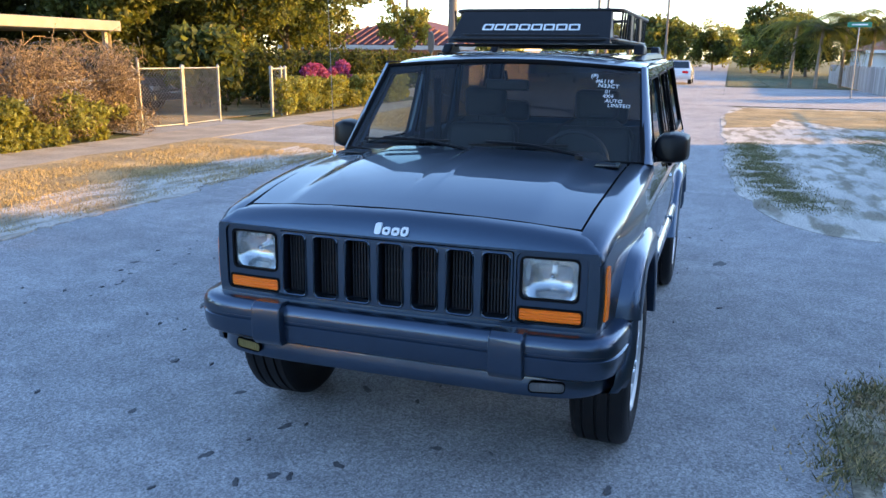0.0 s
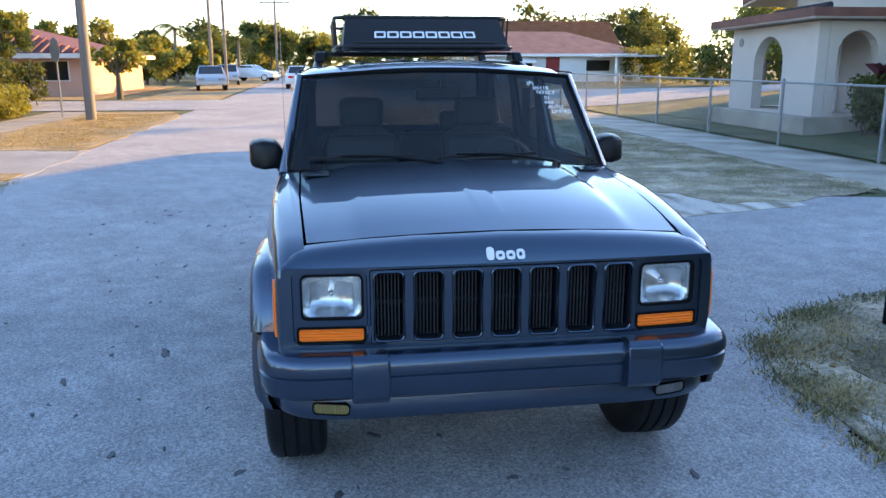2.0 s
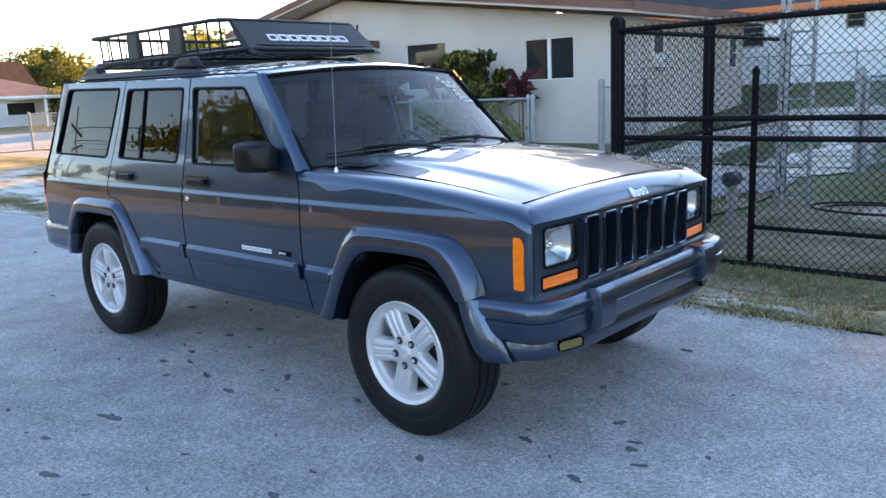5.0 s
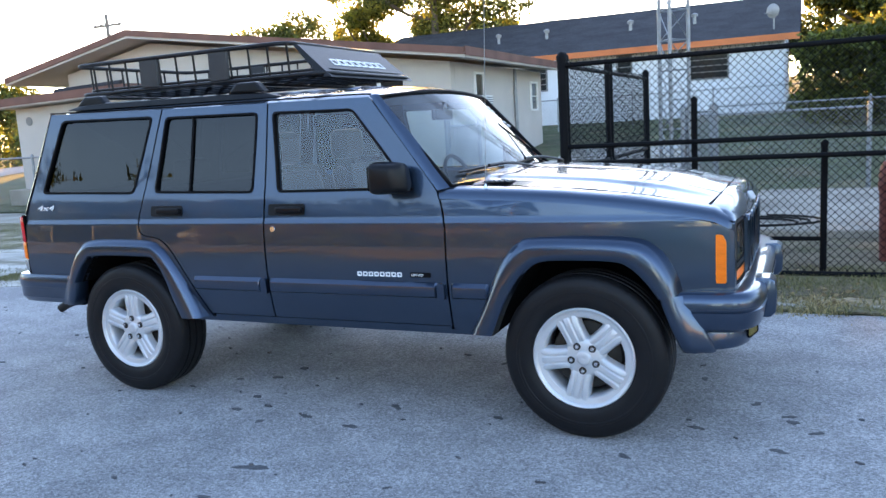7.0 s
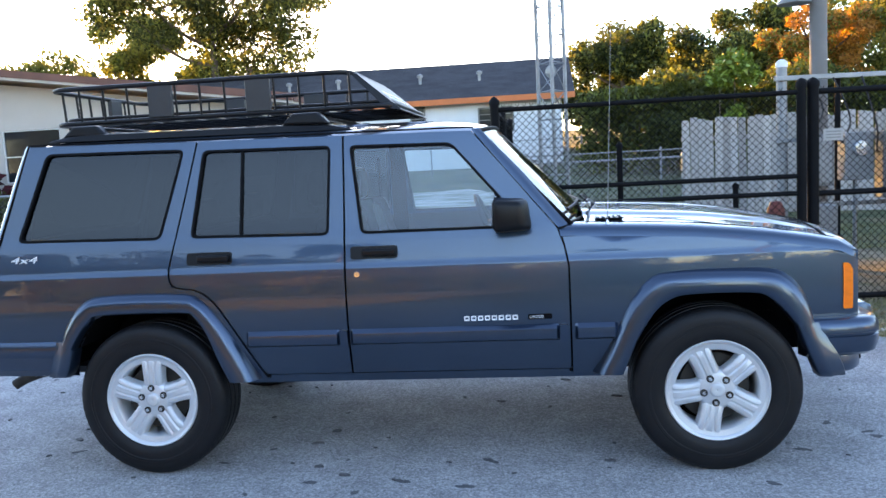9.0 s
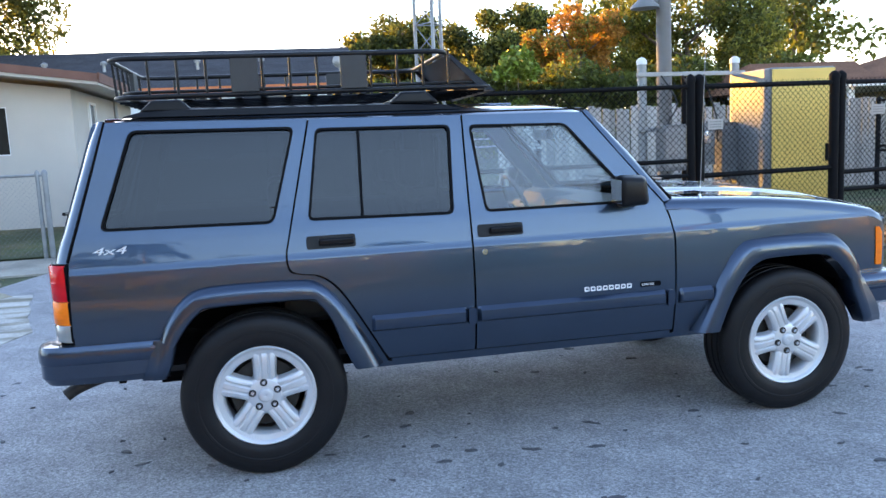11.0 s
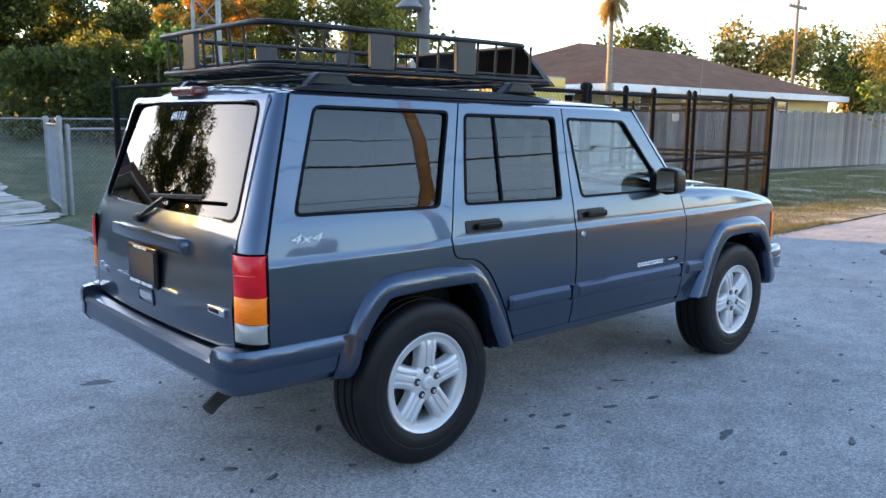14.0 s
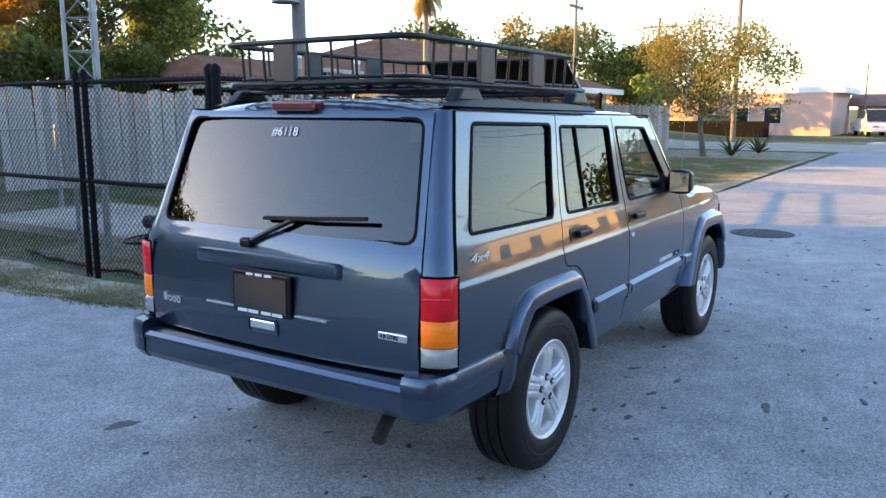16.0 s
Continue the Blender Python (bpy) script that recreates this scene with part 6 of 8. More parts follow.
def body_skin(name, outline, holes, s, material=PAINT, out=0.0, deep=0.03, parent=None, label="", r=0.0):
    bm = sheet(round_poly(outline, r) if r else outline, holes, lambda u, v: (u, s * (side_y(u, v) + out), v),
               lambda u, v: (u, s * (side_y(u, v) + out - deep), v), XCUTS, ZCUTS)
    return part(name, bm, material, parent or car, label, fix=False)


def grow(poly, d):
    """A polygon moved outwards by d."""
    p = [np.array(q, float) for q in poly]
    area = sum(p[i - 1][0] * p[i][1] - p[i][0] * p[i - 1][1] for i in range(len(p)))
    sg = 1 if area > 0 else -1
    out = []
    for i in range(len(p)):
        a, b, c = p[i - 1], p[i], p[(i + 1) % len(p)]
        u, w = (b - a) / np.linalg.norm(b - a), (c - b) / np.linalg.norm(c - b)
        n1, n2 = np.array([u[1], -u[0]]) * sg, np.array([w[1], -w[0]]) * sg
        k = n1 + n2
        out.append(tuple(b + k * d / max(0.3, 1 + n1 @ n2)))
    return out


def glazing(s, poly, glass, parent, r=.03, name="window"):
    """A pane with its black rubber frame, in a hole of the body side."""
    hole = round_poly(poly, r)
    pane = sheet(hole, (), lambda u, v: (u, s * (side_y(u, v) - .012), v), None, XCUTS, ZCUTS)
    w = part(name, pane, glass, parent, fix=False)
    w.visible_shadow = False
    ring = sheet(round_poly(grow(poly, .005), r), [round_poly(grow(poly, -.006), r * .8)], lambda u, v: (u, s * (side_y(u, v) + .004), v),
                 lambda u, v: (u, s * (side_y(u, v) - .016), v), (), ZCUTS)
    part("window_rubber", ring, TRIMRUB, w, fix=False)
    return w


G_ = .0046
FENDER_TOP = ([.66, 1.0, 1.28, 1.6, 1.82, 1.88], [1.108, 1.093, 1.075, 1.034, .992, .960])


def fender_top(x):
    return float(np.interp(x, *FENDER_TOP))


def gap_y(x):
    return float(np.interp(x, [.6, 1.3, 1.85], [.712, .70, .672]))


ARCH_F = [(1.615, .64), (1.57, .705), (1.50, .772), (1.42, .795), (1.18, .795), (1.09, .775), (1.02, .715), (.945, .59), (.885, .45)]
ARCH_R = [(-1.645, .62), (-1.60, .69), (-1.54, .755), (-1.47, .78), (-1.09, .78), (-1.03, .755), (-.98, .68), (-.935, .56), (-.885, .45)]
FLARE_F = [(1.70, .66), (1.675, .745), (1.605, .845), (1.48, .890), (1.11, .890), (1.005, .858), (.92, .75), (.845, .59), (.765, .45)]
FLARE_R = [(-1.705, .655), (-1.675, .725), (-1.60, .822), (-1.48, .867), (-1.12, .867), (-1.02, .843), (-.942, .765), (-.848, .62), (-.760, .45)]

DOOR_F = [(.668, .468), (.668, .93), (.652, 1.018), (.625, 1.095), (.262, 1.538), (-.322 + G_, 1.548), (-.322 + G_, .468)]
WIN_F = [(.495, 1.108), (.17, 1.487), (-.288, 1.498), (-.243, 1.108)]
REAR_CUT = smooth_line([(-1.1525, .9835), (-1.1515, .935), (-1.136, .900), (-1.090, .886), (-1.030, .8775), (-.972, .845), (-.9125, .7755), (-.8225, .625), (-.727, .45)], 3)
DOOR_R = [(-.322 - G_, .468), (-.322 - G_, 1.548), (-1.012, 1.558), *[(u + .0042, v + .0022) for u, v in REAR_CUT[:-1]], (-.728, .468)]
WIN_R = [(-.40, 1.108), (-.385, 1.502), (-.985, 1.512), (-1.045, 1.120)]
QUARTER = [(-1.012 - 2 * G_, 1.558), (-1.862, 1.578), (-2.038, 1.010), (-2.046, .655), (-1.645, .655), *ARCH_R[1:], *[(u - .0042, v - .0022) for u, v in REAR_CUT[::-1]]]
WIN_Q = [(-1.20, 1.118), (-1.085, 1.522), (-1.765, 1.535), (-1.905, 1.130)]

for s in (-1, 1):
    fr = body_skin("front_fender", [(1.894, .66), (1.894, .900), *[(x, fender_top(x) - .05) for x in (1.878, 1.84, 1.75, 1.6, 1.45, 1.28, 1.1, .9, .75)], (.650, 1.055), (.6605, 1.018), (.672 + G_, .93),
                                    (.672 + G_, .45), *ARCH_F[::-1]], (), s)
    rows = []
    for x in (1.885, 1.868, 1.82, 1.7, 1.55, 1.4, 1.2, 1.0, .8, .66):
        y, z, g = side_y(x, fender_top(x) - .05), fender_top(x), gap_y(x)
        rows.append([(x, s * q, w) for q, w in ((y, z - .05), (y - .006, z - .030), (y - .020, z - .013), (y - .045, z - .003), ((y - .045 + g) / 2, z + .003), (g + .004, z + .004), (g + .002, z - .03))])
    rows.insert(0, [(1.889, p[1] - s * .012, p[2] - .030) for p in rows[0]])
    rows.append([(x, p[1], p[2]) for x, p in zip((.6415, .638, .634, .631, .631, .631, .631), rows[-1])])
    part("shoulder", G().loft(rows), PAINT, fr, smooth=50)
    d = body_skin("front_door", DOOR_F, [round_poly(WIN_F, .03)], s)
    glazing(s, WIN_F, DOORGLASS, d)
    part("mirror_sail", sheet(round_poly([(.515, 1.10), (.40, 1.235), (.375, 1.10)], .01), (), lambda u, v: (u, s * (side_y(u, v) + .006), v), lambda u, v: (u, s * (side_y(u, v) - .02), v)), PLASTIC, d, fix=False)
    d2 = body_skin("rear_door", DOOR_R, [round_poly(WIN_R, .03)], s)
    w = glazing(s, WIN_R, TINT, d2)
    part("divider", sheet([(-.804, 1.118), (-.794, 1.505), (-.806, 1.507), (-.816, 1.118)], (), lambda u, v: (u, s * (side_y(u, v) - .002), v), lambda u, v: (u, s * (side_y(u, v) - .011), v), (), ZCUTS), TRIMRUB, w, fix=False)
    q = body_skin("quarter_panel", QUARTER, [round_poly(WIN_Q, .035)], s)
    glazing(s, WIN_Q, TINT, q, .035)
    body_skin("rocker_panel", [(.86, .425), (.86, .448), (.66, .448), (.66, .463), (-.715, .463), (-.715, .448), (-.86, .448), (-.86, .425)], (), s, PAINT, -.006, .10)
    part("shut_gap", G().tube([(u, s * (side_y(u, v) - .022), v) for u, v in REAR_CUT], .012, 6), SHUT, d2)
    # rubbing strips on the lower doors
    for par, x0, x1 in ((d, -.312, .622), (d2, -.800, -.362), (fr, .69, .872)):
        rows = [[(x, s * (side_y(x, .64) + o * f), z) for o, z in ((-.004, .682), (.006, .676), (.023, .658), (.0245, .636), (.021, .614), (.010, .606), (-.004, .602))]
                for x, f in ((x0, .3), (x0 + .012, 1), *[(q, 1) for q in np.linspace(x0 + .05, x1 - .05, 5)], (x1 - .012, 1), (x1, .3))]
        part("side_moulding", G().loft(rows), PAINT_LOW, par, smooth=28)
    for par, x in ((d, .642), (d2, -.342)):
        body_skin("moulding_end", rrect(x - .018, x + .018, .596, .676, .012), (), s, PAINT_LOW, .024, .03, par)
    # door handles
    for par, x0 in ((d, -.295), (d2, -1.065)):
        h = body_skin("door_handle", rrect(x0, x0 + .215, .992, 1.048, .012), (), s, PLASTIC, .004, .02, par, "black plastic door handle")
        y = side_y(x0, 1.02)
        gp = G().box(x0 + .055, x0 + .208, min(s * (y + .005), s * (y + .030)), max(s * (y + .005), s * (y + .030)), 1.006, 1.036)
        g_ob = part("handle_grip", gp, PLASTIC, d if par is d else d2, bevel=.008)
    lk = part("door_lock", G().lathe([(.002, s * .006), (.013, s * .006), (.016, s * .001), (.016, -s * .01)], (-.268, s * side_y(-.27, .925), .925), "y", 16), CHROME, d, smooth=50)
    # wheel-arch flares
    for outer, inner in ((FLARE_F, ARCH_F), (FLARE_R, ARCH_R)):
        o, i = smooth_line(outer, 4), smooth_line(inner, 4)
        rows = []
        for (ox, oz), (ix, iz) in zip(o, i):
            yb = side_y(ox, max(oz, .5))
            row = []
            for f, yy in ((-.02, yb - .012), (.03, yb + .008), (.12, yb * .55 + .45 * .886), (.24, yb * .15 + .85 * .886), (.42, .886), (.75, .889), (.95, .887), (1.02, .880), (1.03, .80)):
                row.append((ox + (ix - ox) * f, s * yy, oz + (iz - oz) * f))
            rows.append(row)
        part("wheel_arch_flare", G().loft(rows, caps=True), PAINT_LOW, car, smooth=40)
    # dark liners inside the arches
    for cx, line in ((1.288, ARCH_F), (-1.288, ARCH_R)):
        ln = smooth_line(line, 3)
        part("arch_liner", G().loft([[(x, s * .83, z - .004), (x, s * .45, z - .004)] for x, z in ln]).add([(x, s * .45, z - .004) for x, z in ln], [tuple(range(len(ln)))]), SHUT, car)
    # mirror
    mm = part("door_mirror", G().loft([[(.42, s * .80, 1.12), (.50, s * .80, 1.12), (.50, s * .80, 1.20), (.42, s * .80, 1.20)],
                                       [(.375, s * .835, 1.095), (.515, s * .835, 1.10), (.50, s * .835, 1.225), (.375, s * .835, 1.235)],
                                       [(.355, s * .90, 1.088), (.525, s * .89, 1.095), (.505, s * .89, 1.232), (.355, s * .90, 1.243)],
                                       [(.358, s * .968, 1.098), (.485, s * .955, 1.108), (.475, s * .955, 1.218), (.358, s * .968, 1.230)]], closed=True, caps=True), PLASTIC, car,
              "black plastic door mirror", smooth=60, bevel=.022, segs=3)
    part("mirror_glass", G().add([(.352, s * .845, 1.108), (.354, s * .955, 1.112), (.354, s * .955, 1.218), (.352, s * .845, 1.224)], [(0, 1, 2, 3)]), CHROME, mm)
    part("mirror_arm", G().box(.43, .50, min(s * .77, s * .84), max(s * .77, s * .84), 1.095, 1.125), PLASTIC, mm, bevel=.01)
    # amber side marker on the fender corner
    body_skin("side_marker", round_poly([(1.826, .694), (1.866, .694), (1.866, .862), (1.852, .890), (1.826, .893)], .008), (), s, AMBER, .006, .02, fr, "amber side marker lamp")
    # windscreen pillar
    part("windscreen_pillar", G().loft([[(.632, s * .790, 1.09), (.632, s * .8155, 1.098), (.650, s * .811, 1.100), (.668, s * .796, 1.104), (.684, s * .766, 1.106)],
                                        [(.434, s * .740, 1.33), (.434, s * .7645, 1.335), (.454, s * .762, 1.338), (.470, s * .750, 1.342), (.486, s * .730, 1.345)],
                                        [(.266, s * .70, 1.543), (.266, s * .7225, 1.545), (.282, s * .719, 1.547), (.292, s * .710, 1.550), (.300, s * .694, 1.548)]]), PAINT, car, smooth=70)
    # gutter over the doors
    part("drip_rail", G().tube(smooth_line([(.27, s * .723, 1.548), (.15, s * .722, 1.556), (-.9, s * .722, 1.566), (-1.86, s * .716, 1.584)], 4), .0045, 6), TRIMRUB, car, smooth=60)

# dark inner shell behind the shut lines
shell = G()
for s in (-1, 1):
    for x0, x1, z0, z1 in ((.60, .74, .46, 1.06), (-.37, -.275, .46, 1.55), (-1.22, -1.10, .86, 1.12), (-.75, .6, .46, .5)):
        shell.add([(x0, s * (side_y(x0, z0) - .034), z0), (x1, s * (side_y(x1, z0) - .034), z0), (x1, s * (side_y(x1, z1) - .034), z1), (x0, s * (side_y(x0, z1) - .034), z1)], [(0, 1, 2, 3)])
    shell.add([(-.96, s * .70, 1.56), (-1.08, s * .70, 1.56), (-1.20, s * .775, 1.0), (-1.10, s * .775, 1.0)], [(0, 1, 2, 3)])
    shell.add([(-1.80, s * .68, 1.57), (-1.90, s * .64, 1.57), (-2.10, s * .70, .66), (-1.98, s * .80, .66)], [(0, 1, 2, 3)])
part("inner_shell", shell, SHUT, car, fix=False)

# roof
rows = []
for x in (.322, .30, .24, .12, -.1, -.5, -1.0, -1.5, -1.75, -1.86, -1.91, -1.945):
    lift = .004 - .03 * max(0, (x - .10) / .21) ** 2 * .9 + (.018 * min(1, max(0, (.1 - x) / 1.9)))
    drop = .055 * max(0, (-1.80 - x) / .145) ** 2
    w = .716 - .02 * max(0, (x - .1) / .2) - .03 * max(0, (-1.8 - x) / .13)
    row = []
    for k in range(-12, 13):
        y = k / 12
        edge = abs(y)
        z = 1.556 + lift - drop + .052 * (1 - edge ** 2.2) - (.018 if edge > .98 else 0)
        row.append((x - .02 * y * y * (1 if x > .2 else 0) + .03 * y * y * (1 if x < -1.85 else 0), y * w, z))
    rows.append(row)
part("roof", G().loft(rows), PAINT, car, smooth=50)
for y in (-.36, -.12, .12, .36):
    part("roof_rib", G().loft([[(x, y + dy, 1.562 + .052 * (1 - abs((y + dy) / .71) ** 2.2) + .018 * min(1, max(0, (.1 - x) / 1.9)) + h) for dy, h in ((-.022, 0), (-.012, .007), (.012, .007), (.022, 0))] for x in (.02, -.3, -.8, -1.7)]), PAINT, car, smooth=60)

# hood
def hood_z(x, y):
    g = gap_y(x)
    base = fender_top(x) + .006
    c = abs(y) / g
    bulge = .014 * (1 / (1 + math.exp((abs(y) - .50) / .013)))
    ridge = .003 / (1 + math.exp((abs(y) - .045) / .004)) * min(1, max(0, (1.68 - x) / .25))
    return base + .030 * (1 - c ** 2) + bulge * min(1, max(0, (1.86 - x) / .3)) + ridge


rows = []
for x in (.755, .80, .9, 1.0, 1.15, 1.3, 1.45, 1.6, 1.72, 1.79, 1.815):
    g = gap_y(x) - G_
    ys = np.concatenate([np.linspace(-g, -.56, 5), np.linspace(-.54, -.46, 6), np.linspace(-.42, -.07, 6), np.linspace(-.058, -.032, 5), np.linspace(-.02, .02, 3), np.linspace(.032, .058, 5), np.linspace(.07, .42, 6), np.linspace(.46, .54, 6), np.linspace(.56, g, 5)])
    nose = -.05 * (np.abs(ys) / .775) ** 3 * max(0, (x - 1.5) / .3)
    rows.append([(x + n, y, hood_z(x, y)) for y, n in zip(ys, nose)])
hood = part("hood", G().loft(rows), PAINT, car, smooth=45)
part("hood_edge", G().loft([[(p[0] + dx, p[1], p[2] + dz) for p in rows[-1]] for dx, dz in ((0, -.001), (.002, -.012), (-.01, -.025))]), PAINT, hood, smooth=60)
part("hood_gap", G().tube([(p[0] + .0035, p[1], p[2] - .0005) for p in rows[-1]], .0035, 5), SHUT, hood)
for y in (-.63, .63):
    v = part("hood_vent", G().box(.80, .93, y - .055, y + .055, hood_z(.86, y) + .002, hood_z(.86, y) + .006), PLASTIC, hood, bevel=.002, segs=1)
    for k in range(5):
        part("vent_slat", G().box(.808 + k * .024, .820 + k * .024, y - .05, y + .05, hood_z(.86, y) + .006, hood_z(.86, y) + .011), PAINT, v)

# nose: header over the grille and the painted surround
def sweep(y):
    return -.030 * (abs(y) / .757) ** 3


def head_z(y):
    return float(np.interp(abs(y), [0, .3, .5, .65, .705, .74, .757], [1.0315, 1.026, 1.015, 1.001, .991, .970, .947]))


rows = []
for y in np.concatenate([np.linspace(-.755, -.65, 9), np.linspace(-.6, .6, 13), np.linspace(.65, .755, 9)]):
    z, dx = head_z(y), sweep(y)
    lo = .942
    rows.append([(1.820 + dx, y, z), (1.850 + dx, y, z - .004), (1.880 + dx, y, lo + (z - lo) * .82), (1.905 + dx, y, lo + (z - lo) * .50), (1.919 + dx, y, lo + (z - lo) * .2), (1.925 + dx, y, lo), (1.915 + dx, y, lo - .002)])
part("header_panel", G().loft(rows), PAINT, car, smooth=60)
YC = [-.7, -.6, -.5, -.3, 0, .3, .5, .6, .7]
part("front_panel", sheet(rrect(-.755, .755, .655, .941, .012), [rrect(-.464, .464, .674, .935, .012), rrect(-.722, -.472, .674, .935, .03), rrect(.472, .722, .674, .935, .03)],
                          lambda u, v: (1.926 + sweep(u), u, v), lambda u, v: (1.87 + sweep(u), u, v), YC), PAINT, car, fix=False)
slots = [rrect(-.4465 + k * .1336, -.3535 + k * .1336, .688, .922, .016) for k in range(7)]
gr = part("grille", sheet(rrect(-.461, .461, .677, .932, .01), slots, lambda u, v: (1.932 + sweep(u), u, v), lambda u, v: (1.875, u, v), YC), PAINT, car, "blue-grey slotted grille", fix=False)
for loop in slots:
    part("slot_rim", G().tube([(1.9335 + sweep(u), u, v) for u, v in grow(loop, .0035)], .0048, 6, True), PAINT, gr, smooth=60)
part("grille_backing", G().box(1.855, 1.866, -.46, .46, .675, .935), SHUT, gr)
for k in range(7):
    c = -.40 + k * .1336
    for j in (-.036, -.024, -.012, 0, .012, .024, .036):
        part("grille_bar", G().box(1.880, 1.888, c + j - .0025, c + j + .0025, .69, .925), GREYBAR, gr)
part("radiator_bar", G().box(1.870, 1.878, -.45, .45, .80, .812), PLASTIC, gr)
for s in (-1, 1):
    fl = (lambda p: p) if s > 0 else (lambda p: [(-u, v) for u, v in p][::-1])
    bz = part("lamp_bezel", sheet(fl(rrect(.474, .720, .676, .933, .028)), [fl(rrect(.487, .692, .763, .917, .022)), fl(rrect(.481, .708, .681, .734, .01))],
                                  lambda u, v: (1.918 + sweep(u), u, v), lambda u, v: (1.85 + sweep(u), u, v), YC), PAINT_LOW, car, fix=False)
    for u0, u1, v0, v1, rr in ((.488, .691, .764, .916, .022), (.482, .707, .682, .733, .01)):
        part("lamp_rim", sheet(fl(rrect(u0 - .004, u1 + .004, v0 - .004, v1 + .004, rr)), [fl(rrect(u0 + .004, u1 - .004, v0 + .004, v1 - .004, rr * .8))],
                               lambda u, v: (1.9215 + sweep(u), u, v), lambda u, v: (1.905 + sweep(u), u, v), YC), TRIMRUB, bz, fix=False)
    hl = part("headlamp", sheet(fl(rrect(.488, .691, .764, .916, .022)), (), lambda u, v: (1.892 + sweep(u) - .05 * (((abs(u) - .59) / .1) ** 2 + ((v - .84) / .075) ** 2 > 0) * max(0, 1 - (((abs(u) - .59) / .098) ** 4 + ((v - .84) / .073) ** 4)), u, v), None,
                                [s * q for q in np.linspace(.50, .68, 10)], np.linspace(.775, .905, 8)), LAMPIN, car, "clear glass headlamp", smooth=60)
    part("bulb", G().lathe([(.002, .02), (.012, .015), (.014, 0), (.016, -.02)], (1.860 + sweep(.59), s * .59, .84), "x", 14), CHROME, hl, smooth=60)
    lg = sheet(fl(rrect(.488, .691, .764, .916, .022)), (), lambda u, v: (1.912 + sweep(u) + .016 * max(0, 1 - ((abs(u) - .59) / .12) ** 2) * max(0, 1 - ((v - .84) / .09) ** 2), u, v), lambda u, v: (1.88 + sweep(u), u, v),
               [s * q for q in np.linspace(.5, .68, 8)], np.linspace(.775, .905, 6))
    lo = part("lens", lg, LAMPGLASS, hl, smooth=60)
    lo.visible_shadow = False
    for k in range(7):
        part("lens_flute", G().box(1.9145 + sweep(.57), 1.9275 + sweep(.57), s * (.565 + k * .008) - .0012, s * (.565 + k * .008) + .0012, .785, .81), LAMPGLASS, hl)
    ts = part("turn_signal", sheet(fl(rrect(.482, .707, .682, .733, .01)), (), lambda u, v: (1.918 + sweep(u), u, v), lambda u, v: (1.88 + sweep(u), u, v), YC), AMBER, car, "amber turn signal", fix=False)
    for k in range(4):
        part("lens_rib", G().loft([[(1.9185 + sweep(u), u, .690 + k * .0105), (1.9215 + sweep(u), u, .694 + k * .0105), (1.9185 + sweep(u), u, .698 + k * .0105)] for u in [s * q for q in np.linspace(.486, .703, 8)]]), AMBER, ts)
# maker's badge on the header, as plain shapes
xz = (1.893, .966)
for k, (y0, w, h) in enumerate(((-.066, .026, .038), (-.034, .030, .026), (.002, .030, .026), (.038, .028, .030))):
    part("badge_shape", sheet(rrect(y0, y0 + w, .955, .955 + h, .009), [rrect(y0 + .008, y0 + w - .008, .963, .955 + h - .008, .004)] if k else (), lambda u, v: (1.938 - (v - .945) * .62 + sweep(u), u, v), lambda u, v: (1.918 - (v - .945) * .62, u, v)), WHITEMARK, car, fix=False)


def swept_bar(path, section):
    """A section of (outwards, height) carried round a path in plan."""
    rows = []
    for i, (x, y) in enumerate(path):
        a, b = path[max(0, i - 1)], path[min(len(path) - 1, i + 1)]
        tx, ty = b[0] - a[0], b[1] - a[1]
        ln = math.hypot(tx, ty)
        nx, ny = ty / ln, -tx / ln
        rows.append([(x + nx * o, y + ny * o, z) for o, z in section])
    return rows


def mirror_path(half):
    """From the car's right end round to its left end."""
    return [(x, -y) for x, y in half[::-1]] + half[1:]


fb_half = smooth_line([(2.012, 0), (2.012, .35), (2.006, .60), (1.996, .71), (1.968, .785), (1.92, .828), (1.84, .848), (1.76, .857), (1.66, .864)], 4)
front_path = mirror_path(fb_half)
sec = [(-.14, .652), (-.08, .660), (-.035, .661), (-.016, .654), (-.006, .640), (0, .622), (0, .600), (-.007, .596), (-.007, .589), (0, .584), (-.003, .545), (-.012, .515), (-.04, .497), (-.12, .490)]
bumper = part("front_bumper", G().loft(swept_bar(front_path, sec), caps=True), PAINT_LOW, car, "satin blue-grey front bumper", smooth=35)
for s in (-1, 1):
    part("bumper_guard", G().loft([[(1.96, s * y, .668), (2.015, s * y, .670), (2.040, s * y, .656), (2.046, s * y, .60), (2.042, s * y, .525), (2.02, s * y, .500), (1.96, s * y, .498)] for y in (.408, .416, .526, .534)], caps=True), PAINT_LOW, bumper, smooth=30, bevel=.008)
    # lower corner of the bumper beside the wheel
    part("bumper_corner", G().loft([[(x0, s * .79, z0), (x0, s * (yy - .006), z0), (x0 + .008, s * yy, z0), (x0 + .050, s * (yy + .002), z0), (x0 + .062, s * (yy - .012), z0), (x1, s * (yy - .020), z0), (x1 + .012, s * (yy - .05), z0)]
                                    for x0, x1, yy, z0 in ((1.614, 1.700, .876, .652), (1.630, 1.728, .880, .600), (1.660, 1.775, .880, .52), (1.690, 1.805, .872, .45), (1.705, 1.815, .858, .418), (1.712, 1.812, .82, .410), (1.712, 1.81, .76, .412))]), PAINT_LOW, bumper, smooth=70)
dam_half = smooth_line([(1.962, 0), (1.962, .36), (1.957, .52), (1.935, .66), (1.885, .745), (1.80, .80), (1.72, .83)], 4)
